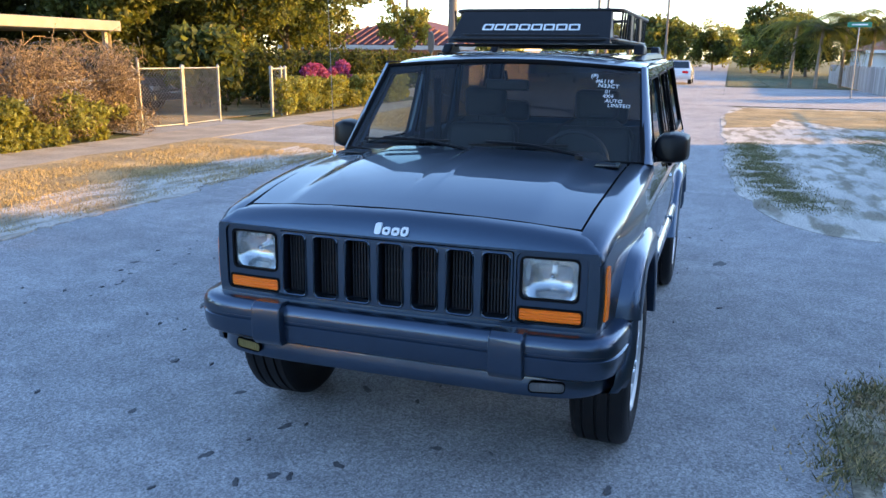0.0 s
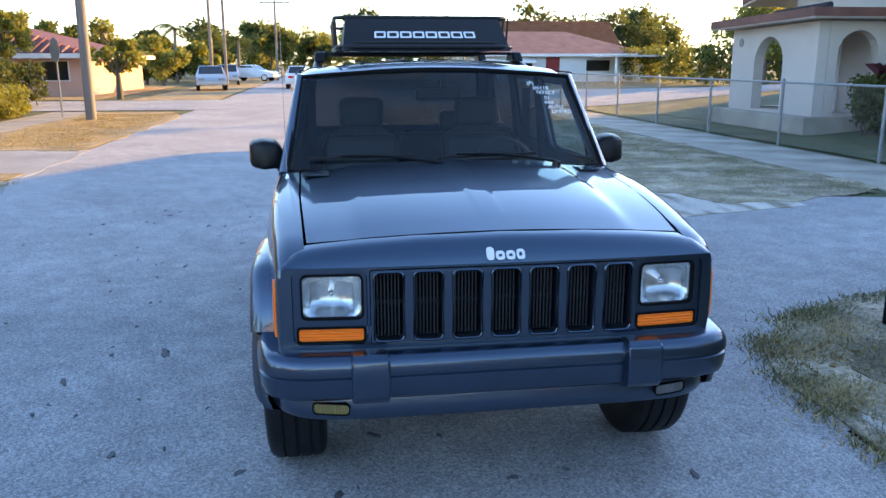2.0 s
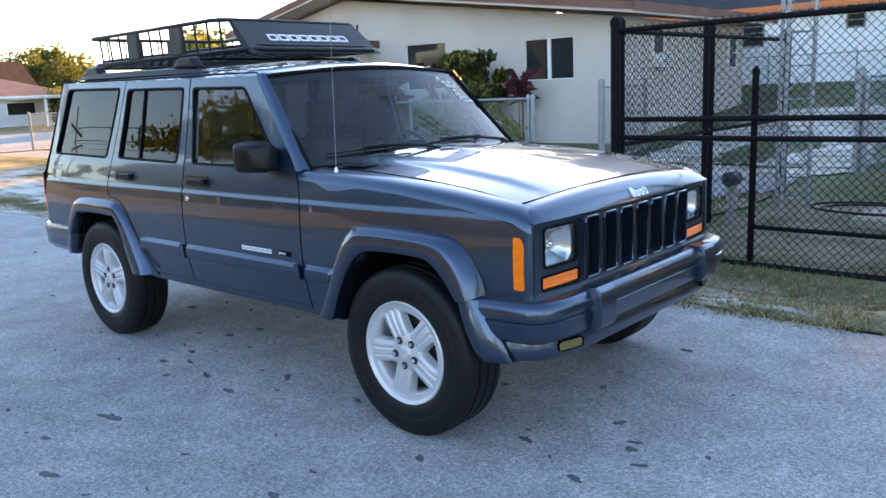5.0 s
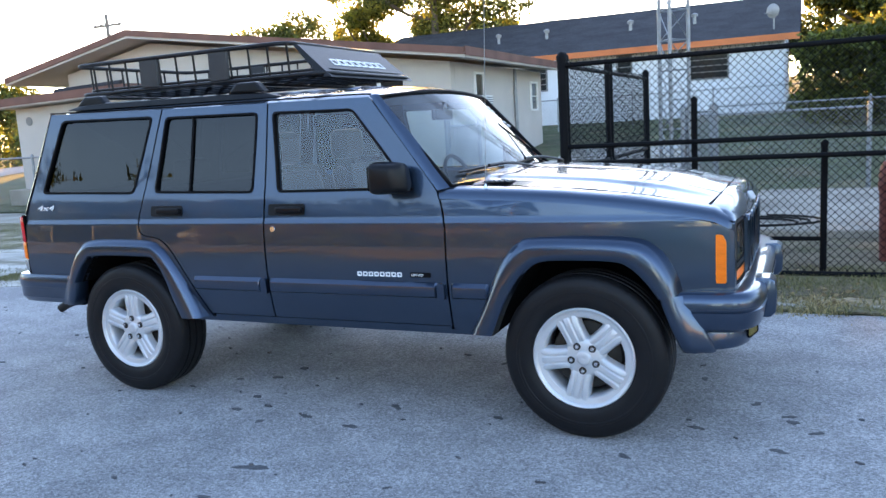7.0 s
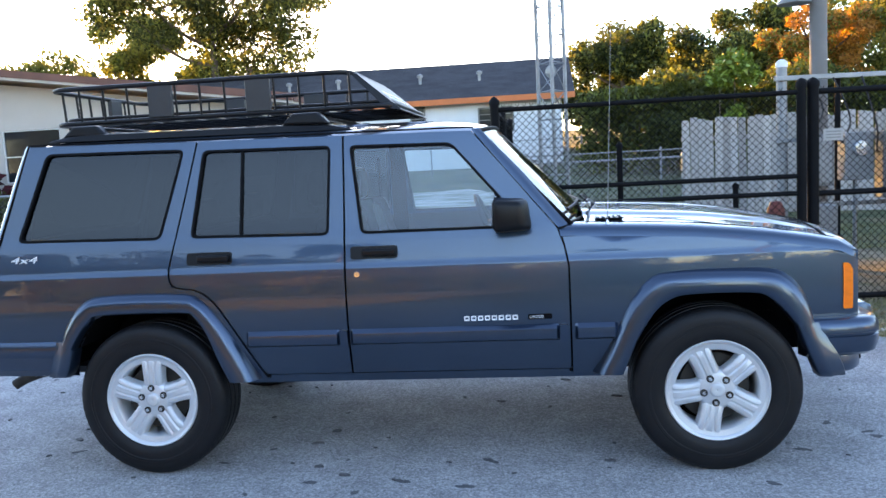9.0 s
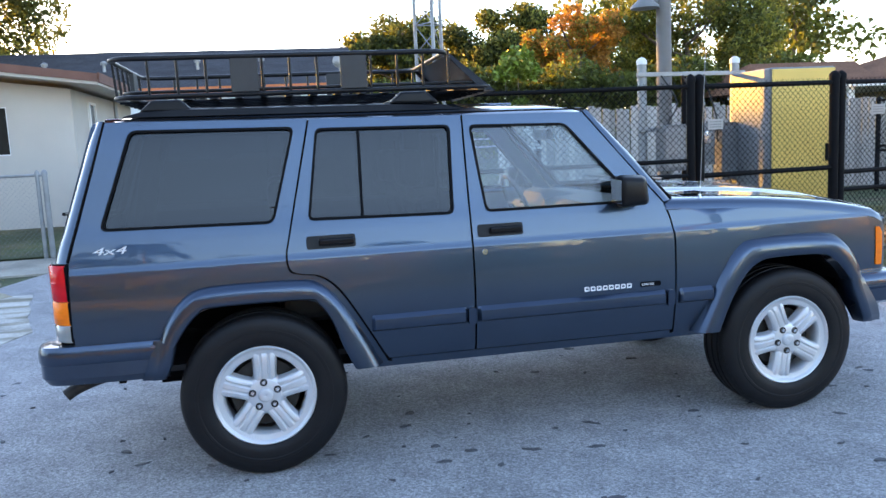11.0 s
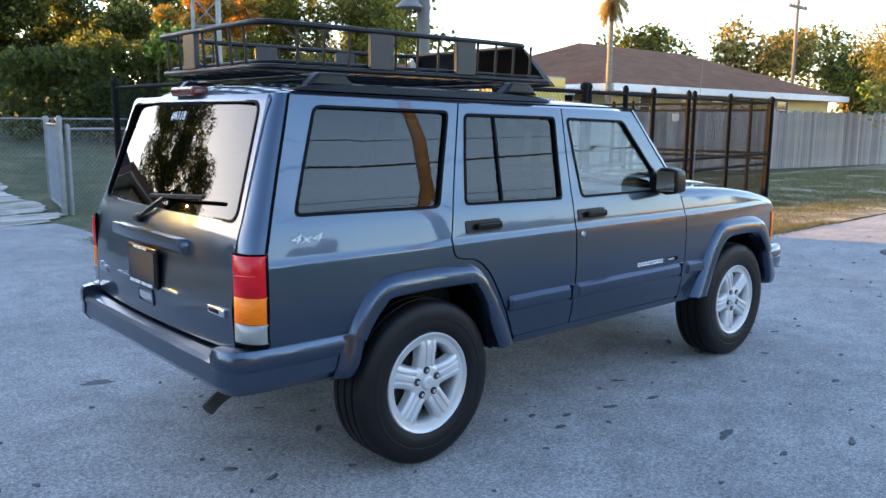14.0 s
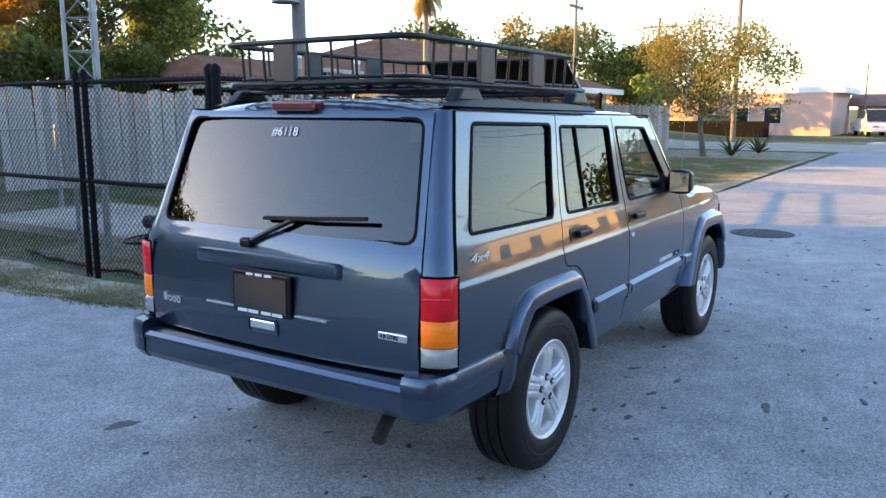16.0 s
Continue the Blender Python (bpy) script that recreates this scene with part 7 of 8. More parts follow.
dam = part("air_dam", G().loft(swept_bar(mirror_path(dam_half), [(-.10, .492), (-.004, .490), (.002, .465), (.004, .430), (-.004, .418), (-.05, .413)]), caps=True), PAINT_LOW, car, smooth=40)
for s in (-1, 1):
    f = part("fog_lamp", sheet(rrect(min(s * .5415, s * .6685), max(s * .5415, s * .6685), .4400, .4820, .016), [rrect(min(s * .545, s * .665), max(s * .545, s * .665), .443, .479, .014)],
                               lambda u, v: (1.976 - .50 * max(0, abs(u) - .52) ** 1.4, u, v), lambda u, v: (1.90, u, v), [s * .57, s * .60, s * .64]), SHUT, car, fix=False)
    lens_m = FOGIN if s < 0 else FOGCLEAR
    part("fog_lens", sheet(rrect(min(s * .545, s * .665), max(s * .545, s * .665), .443, .479, .014), (), lambda u, v: (1.970 - .50 * max(0, abs(u) - .52) ** 1.4, u, v), lambda u, v: (1.90, u, v), [s * .57, s * .60, s * .64]),
         lens_m, f, "yellowed fog lamp lens" if s < 0 else "clear fog lamp lens", fix=False)
    for k in range(10):
        y = .552 + k * .0118
        x = 1.9705 - .50 * max(0, y - .52) ** 1.4
        part("lens_rib", G().rod((x, s * y, .446), (x, s * y, .476), .002, n=5), lens_m, f)

# windscreen, cowl and wipers
def screen(u, v):
    """u across, v up the glass."""
    w = .768 + (.698 - .768) * v
    return (.800 - .455 * v - (.115 - .055 * v) * (u * u), u * w, 1.108 + .458 * v - .032 * v * u * u)


us = np.linspace(-1, 1, 17)
vs_ = np.linspace(0, 1, 9)
ws = part("windscreen", G().loft([[screen(u, v) for u in us] for v in vs_]), GLASS, car, smooth=60)
ws.visible_shadow = False
edge = [screen(u, 0) for u in us] + [screen(1, v) for v in vs_[1:]] + [screen(u, 1) for u in us[::-1][1:]] + [screen(-1, v) for v in vs_[::-1][1:-1]]
part("screen_rubber", G().tube(edge, .012, 6, True), TRIMRUB, ws, smooth=60)
part("cowl", G().loft([[(.745 - .10 * u * u + .06, u * .70, 1.100) for u in us], [(.86 - .06 * u * u, u * .705, 1.112 - .004 * u * u) for u in us], [(.87 - .06 * u * u, u * .705, 1.06) for u in us]]), PLASTIC, car, smooth=50)
for y0, y1 in ((-.52, -.02), (.02, .52)):
    wp = part("wiper", G().tube(smooth_line([(.838, y0 + .47, 1.150), (.800, y0 + .22, 1.182), (.776, y0, 1.186)], 4), .008, 6), PLASTIC, car, "black windscreen wiper")
    part("blade", G().tube([tuple(np.array(screen(u, .105 + .025 * k / 8)) + np.array((.012, 0, .012))) for k, u in enumerate(np.linspace(y0 / .69 - .12, y0 / .69 + .52, 9))], .007, 5), RUBBER, wp)
    part("pivot", G().lathe([(.022, 0), (.02, .02), (.004, .026)], (.838, y0 + .47, 1.128), "z", 12), PLASTIC, wp)

# rear end
def rear_x(y, z):
    x = float(np.interp(z, [.60, .78, 1.0, 1.08, 1.10, 1.56, 1.61], [-2.158, -2.168, -2.148, -2.128, -2.118, -1.962, -1.925]))
    return x + .035 * (y / .72) ** 2 * (1 if z < 1.05 else 1.1)


GATE = [(-.722, .635), (.722, .635), (.722, 1.02), (.708, 1.12), (.655, 1.578), (-.655, 1.578), (-.708, 1.12), (-.722, 1.02)]
GWIN = [(-.678, 1.106), (.678, 1.106), (.622, 1.552), (-.622, 1.552)]
zc = [.70, .78, .86, .94, 1.0, 1.04, 1.08, 1.10, 1.2, 1.3, 1.4, 1.5, 1.56]
yc = [-.6, -.45, -.3, -.15, 0, .15, .3, .45, .6]
gate = part("tailgate", sheet(round_poly(GATE, .02), [round_poly(GWIN, .05)], lambda u, v: (rear_x(u, v), u, v), lambda u, v: (rear_x(u, v) + .03, u, v), yc, zc), PAINT, car, fix=False)
gw = part("rear_window", sheet(round_poly(GWIN, .05), (), lambda u, v: (rear_x(u, v) + .005 + .030 * (v - 1.1), u, v), None, yc, zc), REARTINT, gate, fix=False)
gw.visible_shadow = False
part("window_rubber", sheet(round_poly(grow(GWIN, .004), .052), [round_poly(grow(GWIN, -.005), .047)], lambda u, v: (rear_x(u, v) - .004, u, v), lambda u, v: (rear_x(u, v) + .016 + .030 * (v - 1.1), u, v), (), zc), TRIMRUB, gate, fix=False)
part("grab_bar", G().loft([[(rear_x(y, .985) + .004, y, .985 + k * .03), (rear_x(y, .985) - .034 * f, y, .995 + k * .02), (rear_x(y, .985) - .040 * f, y, .978), (rear_x(y, .985) - .028 * f, y, .958), (rear_x(y, .985) + .004, y, .952)]
                           for y, f, k in ((-.385, .1, .3), (-.375, .75, .9), (-.34, 1, 1), (.34, 1, 1), (.375, .75, .9), (.385, .1, .3))], caps=True), PAINT, gate, smooth=50)
part("accent_strip", G().box(rear_x(0, .80) - .004, rear_x(0, .80) + .004, -.33, .33, .787, .794), CHROME, gate)
pl = part("plate_frame", G().box(-2.182, -2.17, -.158, .158, .775, .948), PLASTIC, gate, bevel=.006)
part("plate", G().box(-2.186, -2.182, -.14, .14, .79, .93), DASH, pl)
for y in (-.09, -.03, .04, .10):
    part("plate_bar", G().box(-2.190, -2.1865, y - .03, y + .022, .781, .793), WHITEMARK, pl)
for y in (-.05, .0, .05):
    part("plate_bar", G().box(-2.190, -2.1865, y - .018, y + .018, .934, .943), WHITEMARK, pl)
hd = part("gate_handle", sheet(rrect(-.075, .095, .690, .762, .015), [rrect(-.062, .082, .70, .752, .01)], lambda u, v: (rear_x(u, v) - .006, u, v), lambda u, v: (rear_x(u, v) + .02, u, v)), PAINT_LOW, gate, fix=False)
part("handle_flap", G().box(rear_x(0, .73) - .004, rear_x(0, .73) + .01, -.06, .08, .712, .75), CHROME, hd, bevel=.006)
for k, (y0, w, h) in enumerate(((.62, .026, .042), (.588, .028, .028), (.556, .028, .028), (.526, .026, .032))):
    part("badge_shape", sheet(rrect(y0 - w * .5, y0 + w * .5, .75, .75 + h, .009), [rrect(y0 - w * .5 + .008, y0 + w * .5 - .008, .758, .75 + h - .008, .004)] if k else (), lambda u, v: (rear_x(u, v) - .007, u, v), lambda u, v: (rear_x(u, v) + .004, u, v)), CHROME, gate, fix=False)
lp = part("engine_badge", G().box(rear_x(.62, .77) - .008, rear_x(.62, .77) + .006, -.685, -.555, .757, .787), CHROME, gate, bevel=.004)
writing("badge_letters", "4.0 LITRE", .021, Matrix.Translation((rear_x(.62, .77) - .0095, -.566, .7645)) @ pose(0, 0, 0, 90, 0, -90), SHUT, lp)
wr = part("rear_wiper", G().tube(smooth_line([(-2.150, .10, 1.052), (-2.140, 0, 1.10), (-2.118, -.14, 1.165)], 4), .011, 6), PLASTIC, gate, "black rear wiper")
part("wiper_boot", G().box(-2.165, -2.13, .07, .13, 1.035, 1.075), PLASTIC, wr, bevel=.012)
part("blade", G().tube([(-2.128 + .012 * abs(k) / 4, -.23 - k * .065, 1.172 + .004 * k) for k in range(-4, 5)], .009, 5), RUBBER, wr)
hm = part("brake_lamp", G().box(-1.975, -1.90, -.115, .115, 1.578, 1.618), BRAKELENS, car, "dark red high-mounted brake lamp", bevel=.012)
writing("window_writing", "#6118", .055, Matrix.Translation((rear_x(.11, 1.478) + .010, .11, 1.478)) @ pose(0, 0, 0, 90, 0, -90) @ pose(0, 0, 0, -20.8, 0, 0), CHALK, gate, "white handwritten stock number on the rear window")
for s in (-1, 1):
    # corner pillar and tail lamp
    def corner(z, t, s=s):
        a = (rear_x(.728, z) + .002, .728 - .145 * max(0, (z - 1.02)))
        b = (float(np.interp(z, [.6, 1.01, 1.578], [-2.050, -2.044, -1.868])), side_y(-2.0, z) - .002)
        a = (a[0], min(a[1], b[1] - .045))
        m = (a[0] + (b[0] - a[0]) * .10, b[1] - .012)
        return ((1 - t) ** 2 * a[0] + 2 * t * (1 - t) * m[0] + t * t * b[0], s * ((1 - t) ** 2 * a[1] + 2 * t * (1 - t) * m[1] + t * t * b[1]), z)
    zs = [1.003, 1.04, 1.08, 1.12, 1.2, 1.3, 1.4, 1.5, 1.582]
    part("pillar_gap", G().tube([(float(np.interp(z, [1.01, 1.578], [-2.041, -1.865])), s * (side_y(-1.95, z) - .001), z) for z in np.linspace(1.006, 1.578, 10)], .0065, 5), SHUT, car)
    part("rear_pillar", G().loft([[corner(z, k) for k in np.linspace(0, 1, 9)] for z in zs]), PAINT, car, smooth=60)

    def lampc(z, k, o=.012, s=s):
        a, b = (-2.126, .727), (-2.045, .840)
        m = (-2.118, .832)
        t = k
        x, y = (1 - t) ** 2 * a[0] + 2 * t * (1 - t) * m[0] + t * t * b[0], (1 - t) ** 2 * a[1] + 2 * t * (1 - t) * m[1] + t * t * b[1]
        return (x - o * .7 * min(1, .3 + 6 * max(0, k)), s * (y + o * .5 * (1 - k ** 4)), z)
    tl = part("tail_lamp", G().loft([[lampc(z, k, -.004) for k in np.linspace(0, 1.0, 10)] for z in (.662, 1.004)]), SHUT, car, "red, amber and clear tail lamp")
    for nm, z0, z1, m_ in (("red_lens", .846, .998, REDLENS), ("amber_lens", .746, .845, AMBER), ("clear_lens", .674, .745, WHITELENS)):
        zz = [z0, z0 + .006, (z0 + z1) / 2, z1 - .006, z1]
        part(nm, G().loft([[lampc(z, k, .004 if i in (0, 4) else .013) for k in np.linspace(0, 1, 10)] for i, z in enumerate(zz)]), m_, tl, smooth=60)
    part("lens_step", G().loft([[lampc(.92, k, .0135) for k in np.linspace(.02, .7, 8)], [lampc(.925, k, .016) for k in np.linspace(.02, .7, 8)], [lampc(.93, k, .0135) for k in np.linspace(.02, .7, 8)]]), REDLENS, tl)
    # model script and badge on the flanks, the maker's word as plain shapes
    for k in range(8):
        x0 = .205 + k * .0305
        body_skin("badge_shape", rrect(x0, x0 + .024, .700, .722, .004), [rrect(x0 + .006, x0 + .024 - .005, .7065, .7155, .002)], s, WHITEMARK, .003, .004)
    lt = body_skin("trim_badge", rrect(.487, .592, .700, .723, .006), (), s, SHUT, .003, .004)
    turn = pose(0, 0, 0, 90, 0, 0) if s < 0 else pose(0, 0, 0, 90, 0, 180)
    writing("badge_letters", "LIMITED", .017, Matrix.Translation((.494 if s < 0 else .585, s * (side_y(.54, .71) + .004), .7055)) @ turn, WHITEMARK, lt)
    writing("drive_badge", "4x4", .062, Matrix.Translation((-1.945 if s < 0 else -1.79, s * (side_y(-1.87, 1.04) + .003), 1.030)) @ turn @ Matrix.Diagonal((1.45, .72, 1, 1)), WHITEMARK, car, "silver drive badge", .25, .003)

rb_half = smooth_line([(-2.215, 0), (-2.215, .40), (-2.212, .70)], 4)
def rear_bar(half, section):
    p = [(x, -y) for x, y in half[::-1]] + half[1:]
    return swept_bar(p[::-1], section)


rbp = part("rear_bumper", G().loft(rear_bar(rb_half, [(-.16, .612), (-.05, .622), (-.012, .615), (0, .598), (0, .585), (-.008, .580), (-.004, .52), (-.03, .488), (-.14, .47)]), caps=True), PAINT_LOW, car, "satin blue-grey rear bumper", smooth=35)
for s in (-1, 1):
    half = smooth_line([(-2.218, .705), (-2.212, .76), (-2.180, .820), (-2.10, .848), (-1.95, .858), (-1.80, .862), (-1.69, .864)], 4)
    path = [(x, s * y) for x, y in half]
    if s > 0:
        path = path[::-1]
    rows = swept_bar(path, [(-.12, .648), (-.05, .662), (-.012, .655), (0, .630), (-.001, .585), (-.006, .578), (-.006, .52), (-.03, .488), (-.10, .468)])
    part("bumper_end", G().loft(rows, caps=True), PAINT_LOW, rbp, smooth=35)
    part("mud_corner", G().loft([[(-x0, s * .79, z0), (-x0, s * (yy - .006), z0), (-x0 - .008, s * yy, z0), (-x0 - .05, s * (yy + .002), z0), (-x0 - .062, s * (yy - .010), z0), (-x1, s * (yy - .016), z0)]
                                 for x0, x1, yy, z0 in ((1.640, 1.73, .874, .655), (1.648, 1.745, .878, .60), (1.668, 1.77, .878, .53), (1.690, 1.79, .868, .485), (1.70, 1.79, .83, .476))]), PAINT_LOW, rbp, smooth=70)
part("exhaust_pipe", G().tube(smooth_line([(-1.5, -.50, .46), (-1.95, -.52, .44), (-2.10, -.55, .41), (-2.17, -.57, .375)], 4), .027, 10), BRAKE, car, "dull steel exhaust pipe", smooth=60)
part("tow_tab", G().box(-1.93, -1.90, -.62, -.60, .42, .48), SHUT, car)

# underbody
part("underbody", G().box(-1.75, .62, -.60, .60, .40, .47).box(.62, 1.88, -.42, .42, .44, .62).box(-2.1, -1.75, -.65, .65, .47, .60), SHUT, car)
part("front_axle", G().rod((1.288, -.64, .355), (1.288, .64, .355), .045, n=10), BRAKE, car)
part("rear_axle", G().rod((-1.288, -.64, .355), (-1.288, .64, .355), .05, n=10), BRAKE, car)
part("axle_housing", G().lathe([(.03, -.14), (.11, -.09), (.14, 0), (.11, .09), (.03, .14)], (-1.288, 0, .345), "y", 16), BRAKE, car, smooth=60)
part("axle_housing", G().lathe([(.03, -.14), (.11, -.09), (.13, 0), (.11, .09), (.03, .14)], (1.288, .22, .345), "y", 16), BRAKE, car, smooth=60)

# wheels: the outer face looks to -y, then turned for the other side
def wheel(loc, rz, turn):
    prof = [(.205, .10), (.235, .112), (.27, .117), (.315, .116), (.342, .108), (.353, .098), (.3615, .088), (.3625, .062), (.354, .060), (.354, .052), (.3630, .050), (.3635, .012), (.354, .010), (.354, .0),
            (.3635, -.002), (.3635, -.040), (.354, -.042), (.354, -.050), (.3625, -.052), (.3615, -.082), (.353, -.098), (.342, -.108), (.315, -.116), (.298, -.1165), (.296, -.1185), (.285, -.1185), (.283, -.117), (.262, -.118), (.240, -.114), (.226, -.106), (.222, -.095)]
    t = part("wheel", G().lathe(prof, (0, 0, 0), "y", 72), RUBBER, car, "black tyre on a silver five-spoke alloy wheel", smooth=30)
    t.matrix_basis = pose(*loc, 0, 0, rz)
    lug = G()
    for i in range(60):
        a = 6.2832 * i / 60
        for sy in (-1, 1):
            c, sn = math.cos(a), math.sin(a)
            p = [(r * c - w * sn, sy * y, r * sn + w * c) for r, y, w in ((.3628, .064, -.009), (.3628, .064, .009), (.3538, .098, .009), (.3538, .098, -.009), (.350, .064, -.011), (.350, .064, .011), (.345, .100, .011), (.345, .100, -.011))]
            lug.add(p, [(0, 1, 2, 3), (0, 4, 5, 1), (1, 5, 6, 2), (2, 6, 7, 3), (3, 7, 4, 0)])
    tagged(part("tread", lug, RUBBER, t), kind="stuff")
    tagged(part("rim", G().lathe([(.224, -.098), (.2235, -.106), (.219, -.110), (.211, -.107), (.205, -.0985), (.196, -.0965), (.182, -.094), (.176, -.086), (.173, -.06), (.186, .09), (.21, .10)], (0, 0, 0), "y", 56), ALLOY, t, smooth=35), "silver alloy rim")
    for i in range(5):
        a = radians(turn + 72 * i)
        er, et = Vector((math.cos(a), 0, math.sin(a))), Vector((-math.sin(a), 0, math.cos(a)))
        rows = []
        for r, w, y in ((.030, .026, -.080), (.055, .036, -.088), (.075, .0375, -.0935), (.095, .0365, -.0965), (.13, .0375, -.100), (.16, .0395, -.101), (.178, .043, -.0985), (.190, .049, -.0945)):
            row = []
            for f, dy in ((-1.30, .045), (-1.12, .010), (-.98, .003), (-.84, .0), (-.58, -.001), (-.46, .0055), (-.34, .0055), (-.20, -.0005), (.20, -.0005), (.34, .0055), (.46, .0055), (.58, -.001), (.84, .0), (.98, .003), (1.12, .010), (1.30, .045)):
                gro = dy if abs(f) > .8 else (dy * (1 if .09 < r < .18 else .15))
                row.append(er * r + et * (w * 1.08 * f) + Vector((0, y + gro, 0)))
            rows.append(row)
        part("spoke", G().loft(rows), ALLOY, t, smooth=22)
    part("hub_disc", G().lathe([(.002, -.0935), (.066, -.0935), (.080, -.089), (.090, -.076), (.094, -.05)], (0, 0, 0), "y", 30), ALLOY, t, smooth=40)
    part("hub_cap", G().lathe([(.002, -.1005), (.022, -.105), (.029, -.102), (.033, -.096), (.034, -.080)], (0, 0, 0), "y", 28), ALLOY, t, smooth=40)
    for i in range(5):
        a = radians(turn + 6 + 72 * i)
        c = (.057 * math.cos(a), 0, .057 * math.sin(a))
        n = part("lug_nut", G().lathe([(.002, -.108), (.007, -.1075), (.009, -.103), (.010, -.078)], c, "y", 6), CHROME, t)
        part("nut_recess", G().lathe([(.0150, -.0972), (.0165, -.0972), (.0165, -.070)], c, "y", 14).lathe([(.009, -.0945), (.0150, -.0972)], c, "y", 14), BRAKE, t)
    part("brake_drum", G().lathe([(.002, -.03), (.15, -.03), (.155, -.02), (.155, .06)], (0, 0, 0), "y", 28), BRAKE, t, smooth=40)
    part("barrel", G().lathe([(.189, -.05), (.185, .0), (.19, .10), (.02, .10)], (0, 0, 0), "y", 28), SHUT, t)
    return t


for x in (1.288, -1.288):
    wheel((x, -.742, .362), 0, 114 if x > 0 else 88)
    wheel((x, .742, .362), 180, 100)

# interior seen through the glass
cabin = G().box(-1.95, .55, -.70, .70, .475, .50)
part("cabin_floor", cabin, DASH, car)
part("firewall", G().box(.60, .62, -.69, .69, .5, 1.08), DASH, car)
part("dashboard", G().loft([[(.62, y, .75), (.40, y, .78), (.36, y, .98), (.42, y, 1.075), (.60, y, 1.095), (.70, y, 1.09)] for y in (-.69, -.3, 0, .3, .69)]), DASH, car, smooth=40)
part("instrument_hood", G().loft([[(.60, y, 1.08), (.42, y, 1.10 + h), (.36, y, 1.08 + h), (.36, y, 1.0)] for y, h in ((.14, -.02), (.2, .02), (.52, .02), (.58, -.02))]), DASH, car, smooth=50)
sw = part("steering_wheel", G().tube([Vector((.26, .36, 1.03)) + Vector((-.38 * .185 * math.sin(a), .185 * math.cos(a), .92 * .185 * math.sin(a))) for a in np.linspace(0, 6.2832, 33)[:-1]], .013, 8, True), DASH, car, "dark steering wheel", smooth=60)
part("wheel_hub", G().box(.255, .30, .29, .43, .98, 1.06), DASH, sw, bevel=.015)
for a in (0, math.pi, -math.pi / 2):
    part("wheel_spoke", G().rod((.265, .36 + .05 * math.cos(a), 1.03 + .05 * math.sin(a)), (.26 - .38 * .17 * math.sin(a), .36 + .175 * math.cos(a), 1.03 + .16 * math.sin(a)), .012, n=6), DASH, sw)
for s in (-1, 1):
    c = s * .36
    st = part("front_seat", G().loft([[(-.36 + dx, c + w, z) for w, dx in ((-.25, .05), (-.22, -.03), (0, -.05), (.22, -.03), (.25, .05))] for z, dx in ((.74, 0),)] +
                                     [[(-.33 - (z - .74) * .28 + dx, c + w * k, z) for w, dx in ((-.25, .07), (-.21, -.06), (0, -.07), (.21, -.06), (.25, .07))] for z, k in ((.78, 1), (.95, 1), (1.10, .96), (1.18, .85), (1.215, .6))]), SEAT, car, "dark grey leather seat", smooth=60)
    part("seat_back", G().box(-.42, -.30, c - .24, c + .24, .70, 1.19), SEAT, st, bevel=.05, segs=3).matrix_basis = Matrix.Translation((-.36, 0, .70)) @ pose(0, 0, 0, 0, -14, 0) @ Matrix.Translation((.36, 0, -.70))
    part("seat_cushion", G().box(-.38, .14, c - .25, c + .25, .62, .78), SEAT, st, bevel=.05, segs=3)
    part("headrest", G().box(-.58, -.47, c - .135, c + .135, 1.215, 1.40), SEAT, st, bevel=.04, segs=3)
    for dy in (-.05, .05):
        part("headrest_bar", G().rod((-.51, c + dy, 1.16), (-.525, c + dy, 1.24), .007, n=6), DASH, st)
    bp_ = part("seat_belt", G().box(-.44, -.43, s * .66 - .025, s * .66 + .025, .75, 1.45), SHUT, car)
    part("trim_panel", G().add([(.58, s * .76, .5), (-.84, s * .76, .5), (-.84, s * .765, 1.09), (.58, s * .765, 1.09), (-.845, s * .762, .84), (-1.95, s * .762, .84), (-1.95, s * .765, 1.09), (-.845, s * .765, 1.09)], [(0, 1, 2, 3), (4, 5, 6, 7)]), DASH, car)
bk = part("rear_bench", G().box(-1.22, -1.08, -.62, .62, .70, 1.13), SEAT, car, "dark grey leather rear bench", bevel=.05, segs=3)
part("bench_cushion", G().box(-1.2, -.66, -.63, .63, .62, .80), SEAT, bk, bevel=.05, segs=3)
for y in (-.35, .35):
    part("headrest", G().box(-1.22, -1.13, y - .13, y + .13, 1.14, 1.28), SEAT, bk, bevel=.035, segs=3)
part("load_cover", G().box(-2.0, -1.24, -.66, .66, .80, .82), DASH, car)
part("headliner", G().loft([[(x, y * .66, 1.535 + .045 * (1 - y * y) - (.02 if x > .2 else 0)) for y in np.linspace(-1, 1, 9)] for x in (.26, 0, -.9, -1.86)]), DASH, car, smooth=60)
rv = part("rear_view_mirror", G().box(.30, .33, -.12, .12, 1.415, 1.475), PLASTIC, car, bevel=.012)
part("mirror_stem", G().rod((.325, 0, 1.47), (.36, 0, 1.52), .008, n=6), PLASTIC, rv)
# stock notes written on the windscreen
sd = [("(P)", .07), ("#6118", .12), ("N33CT", .17), ("01", .23), ("4X4", .28), ("AUTO", .33), ("LIMITED", .38)]
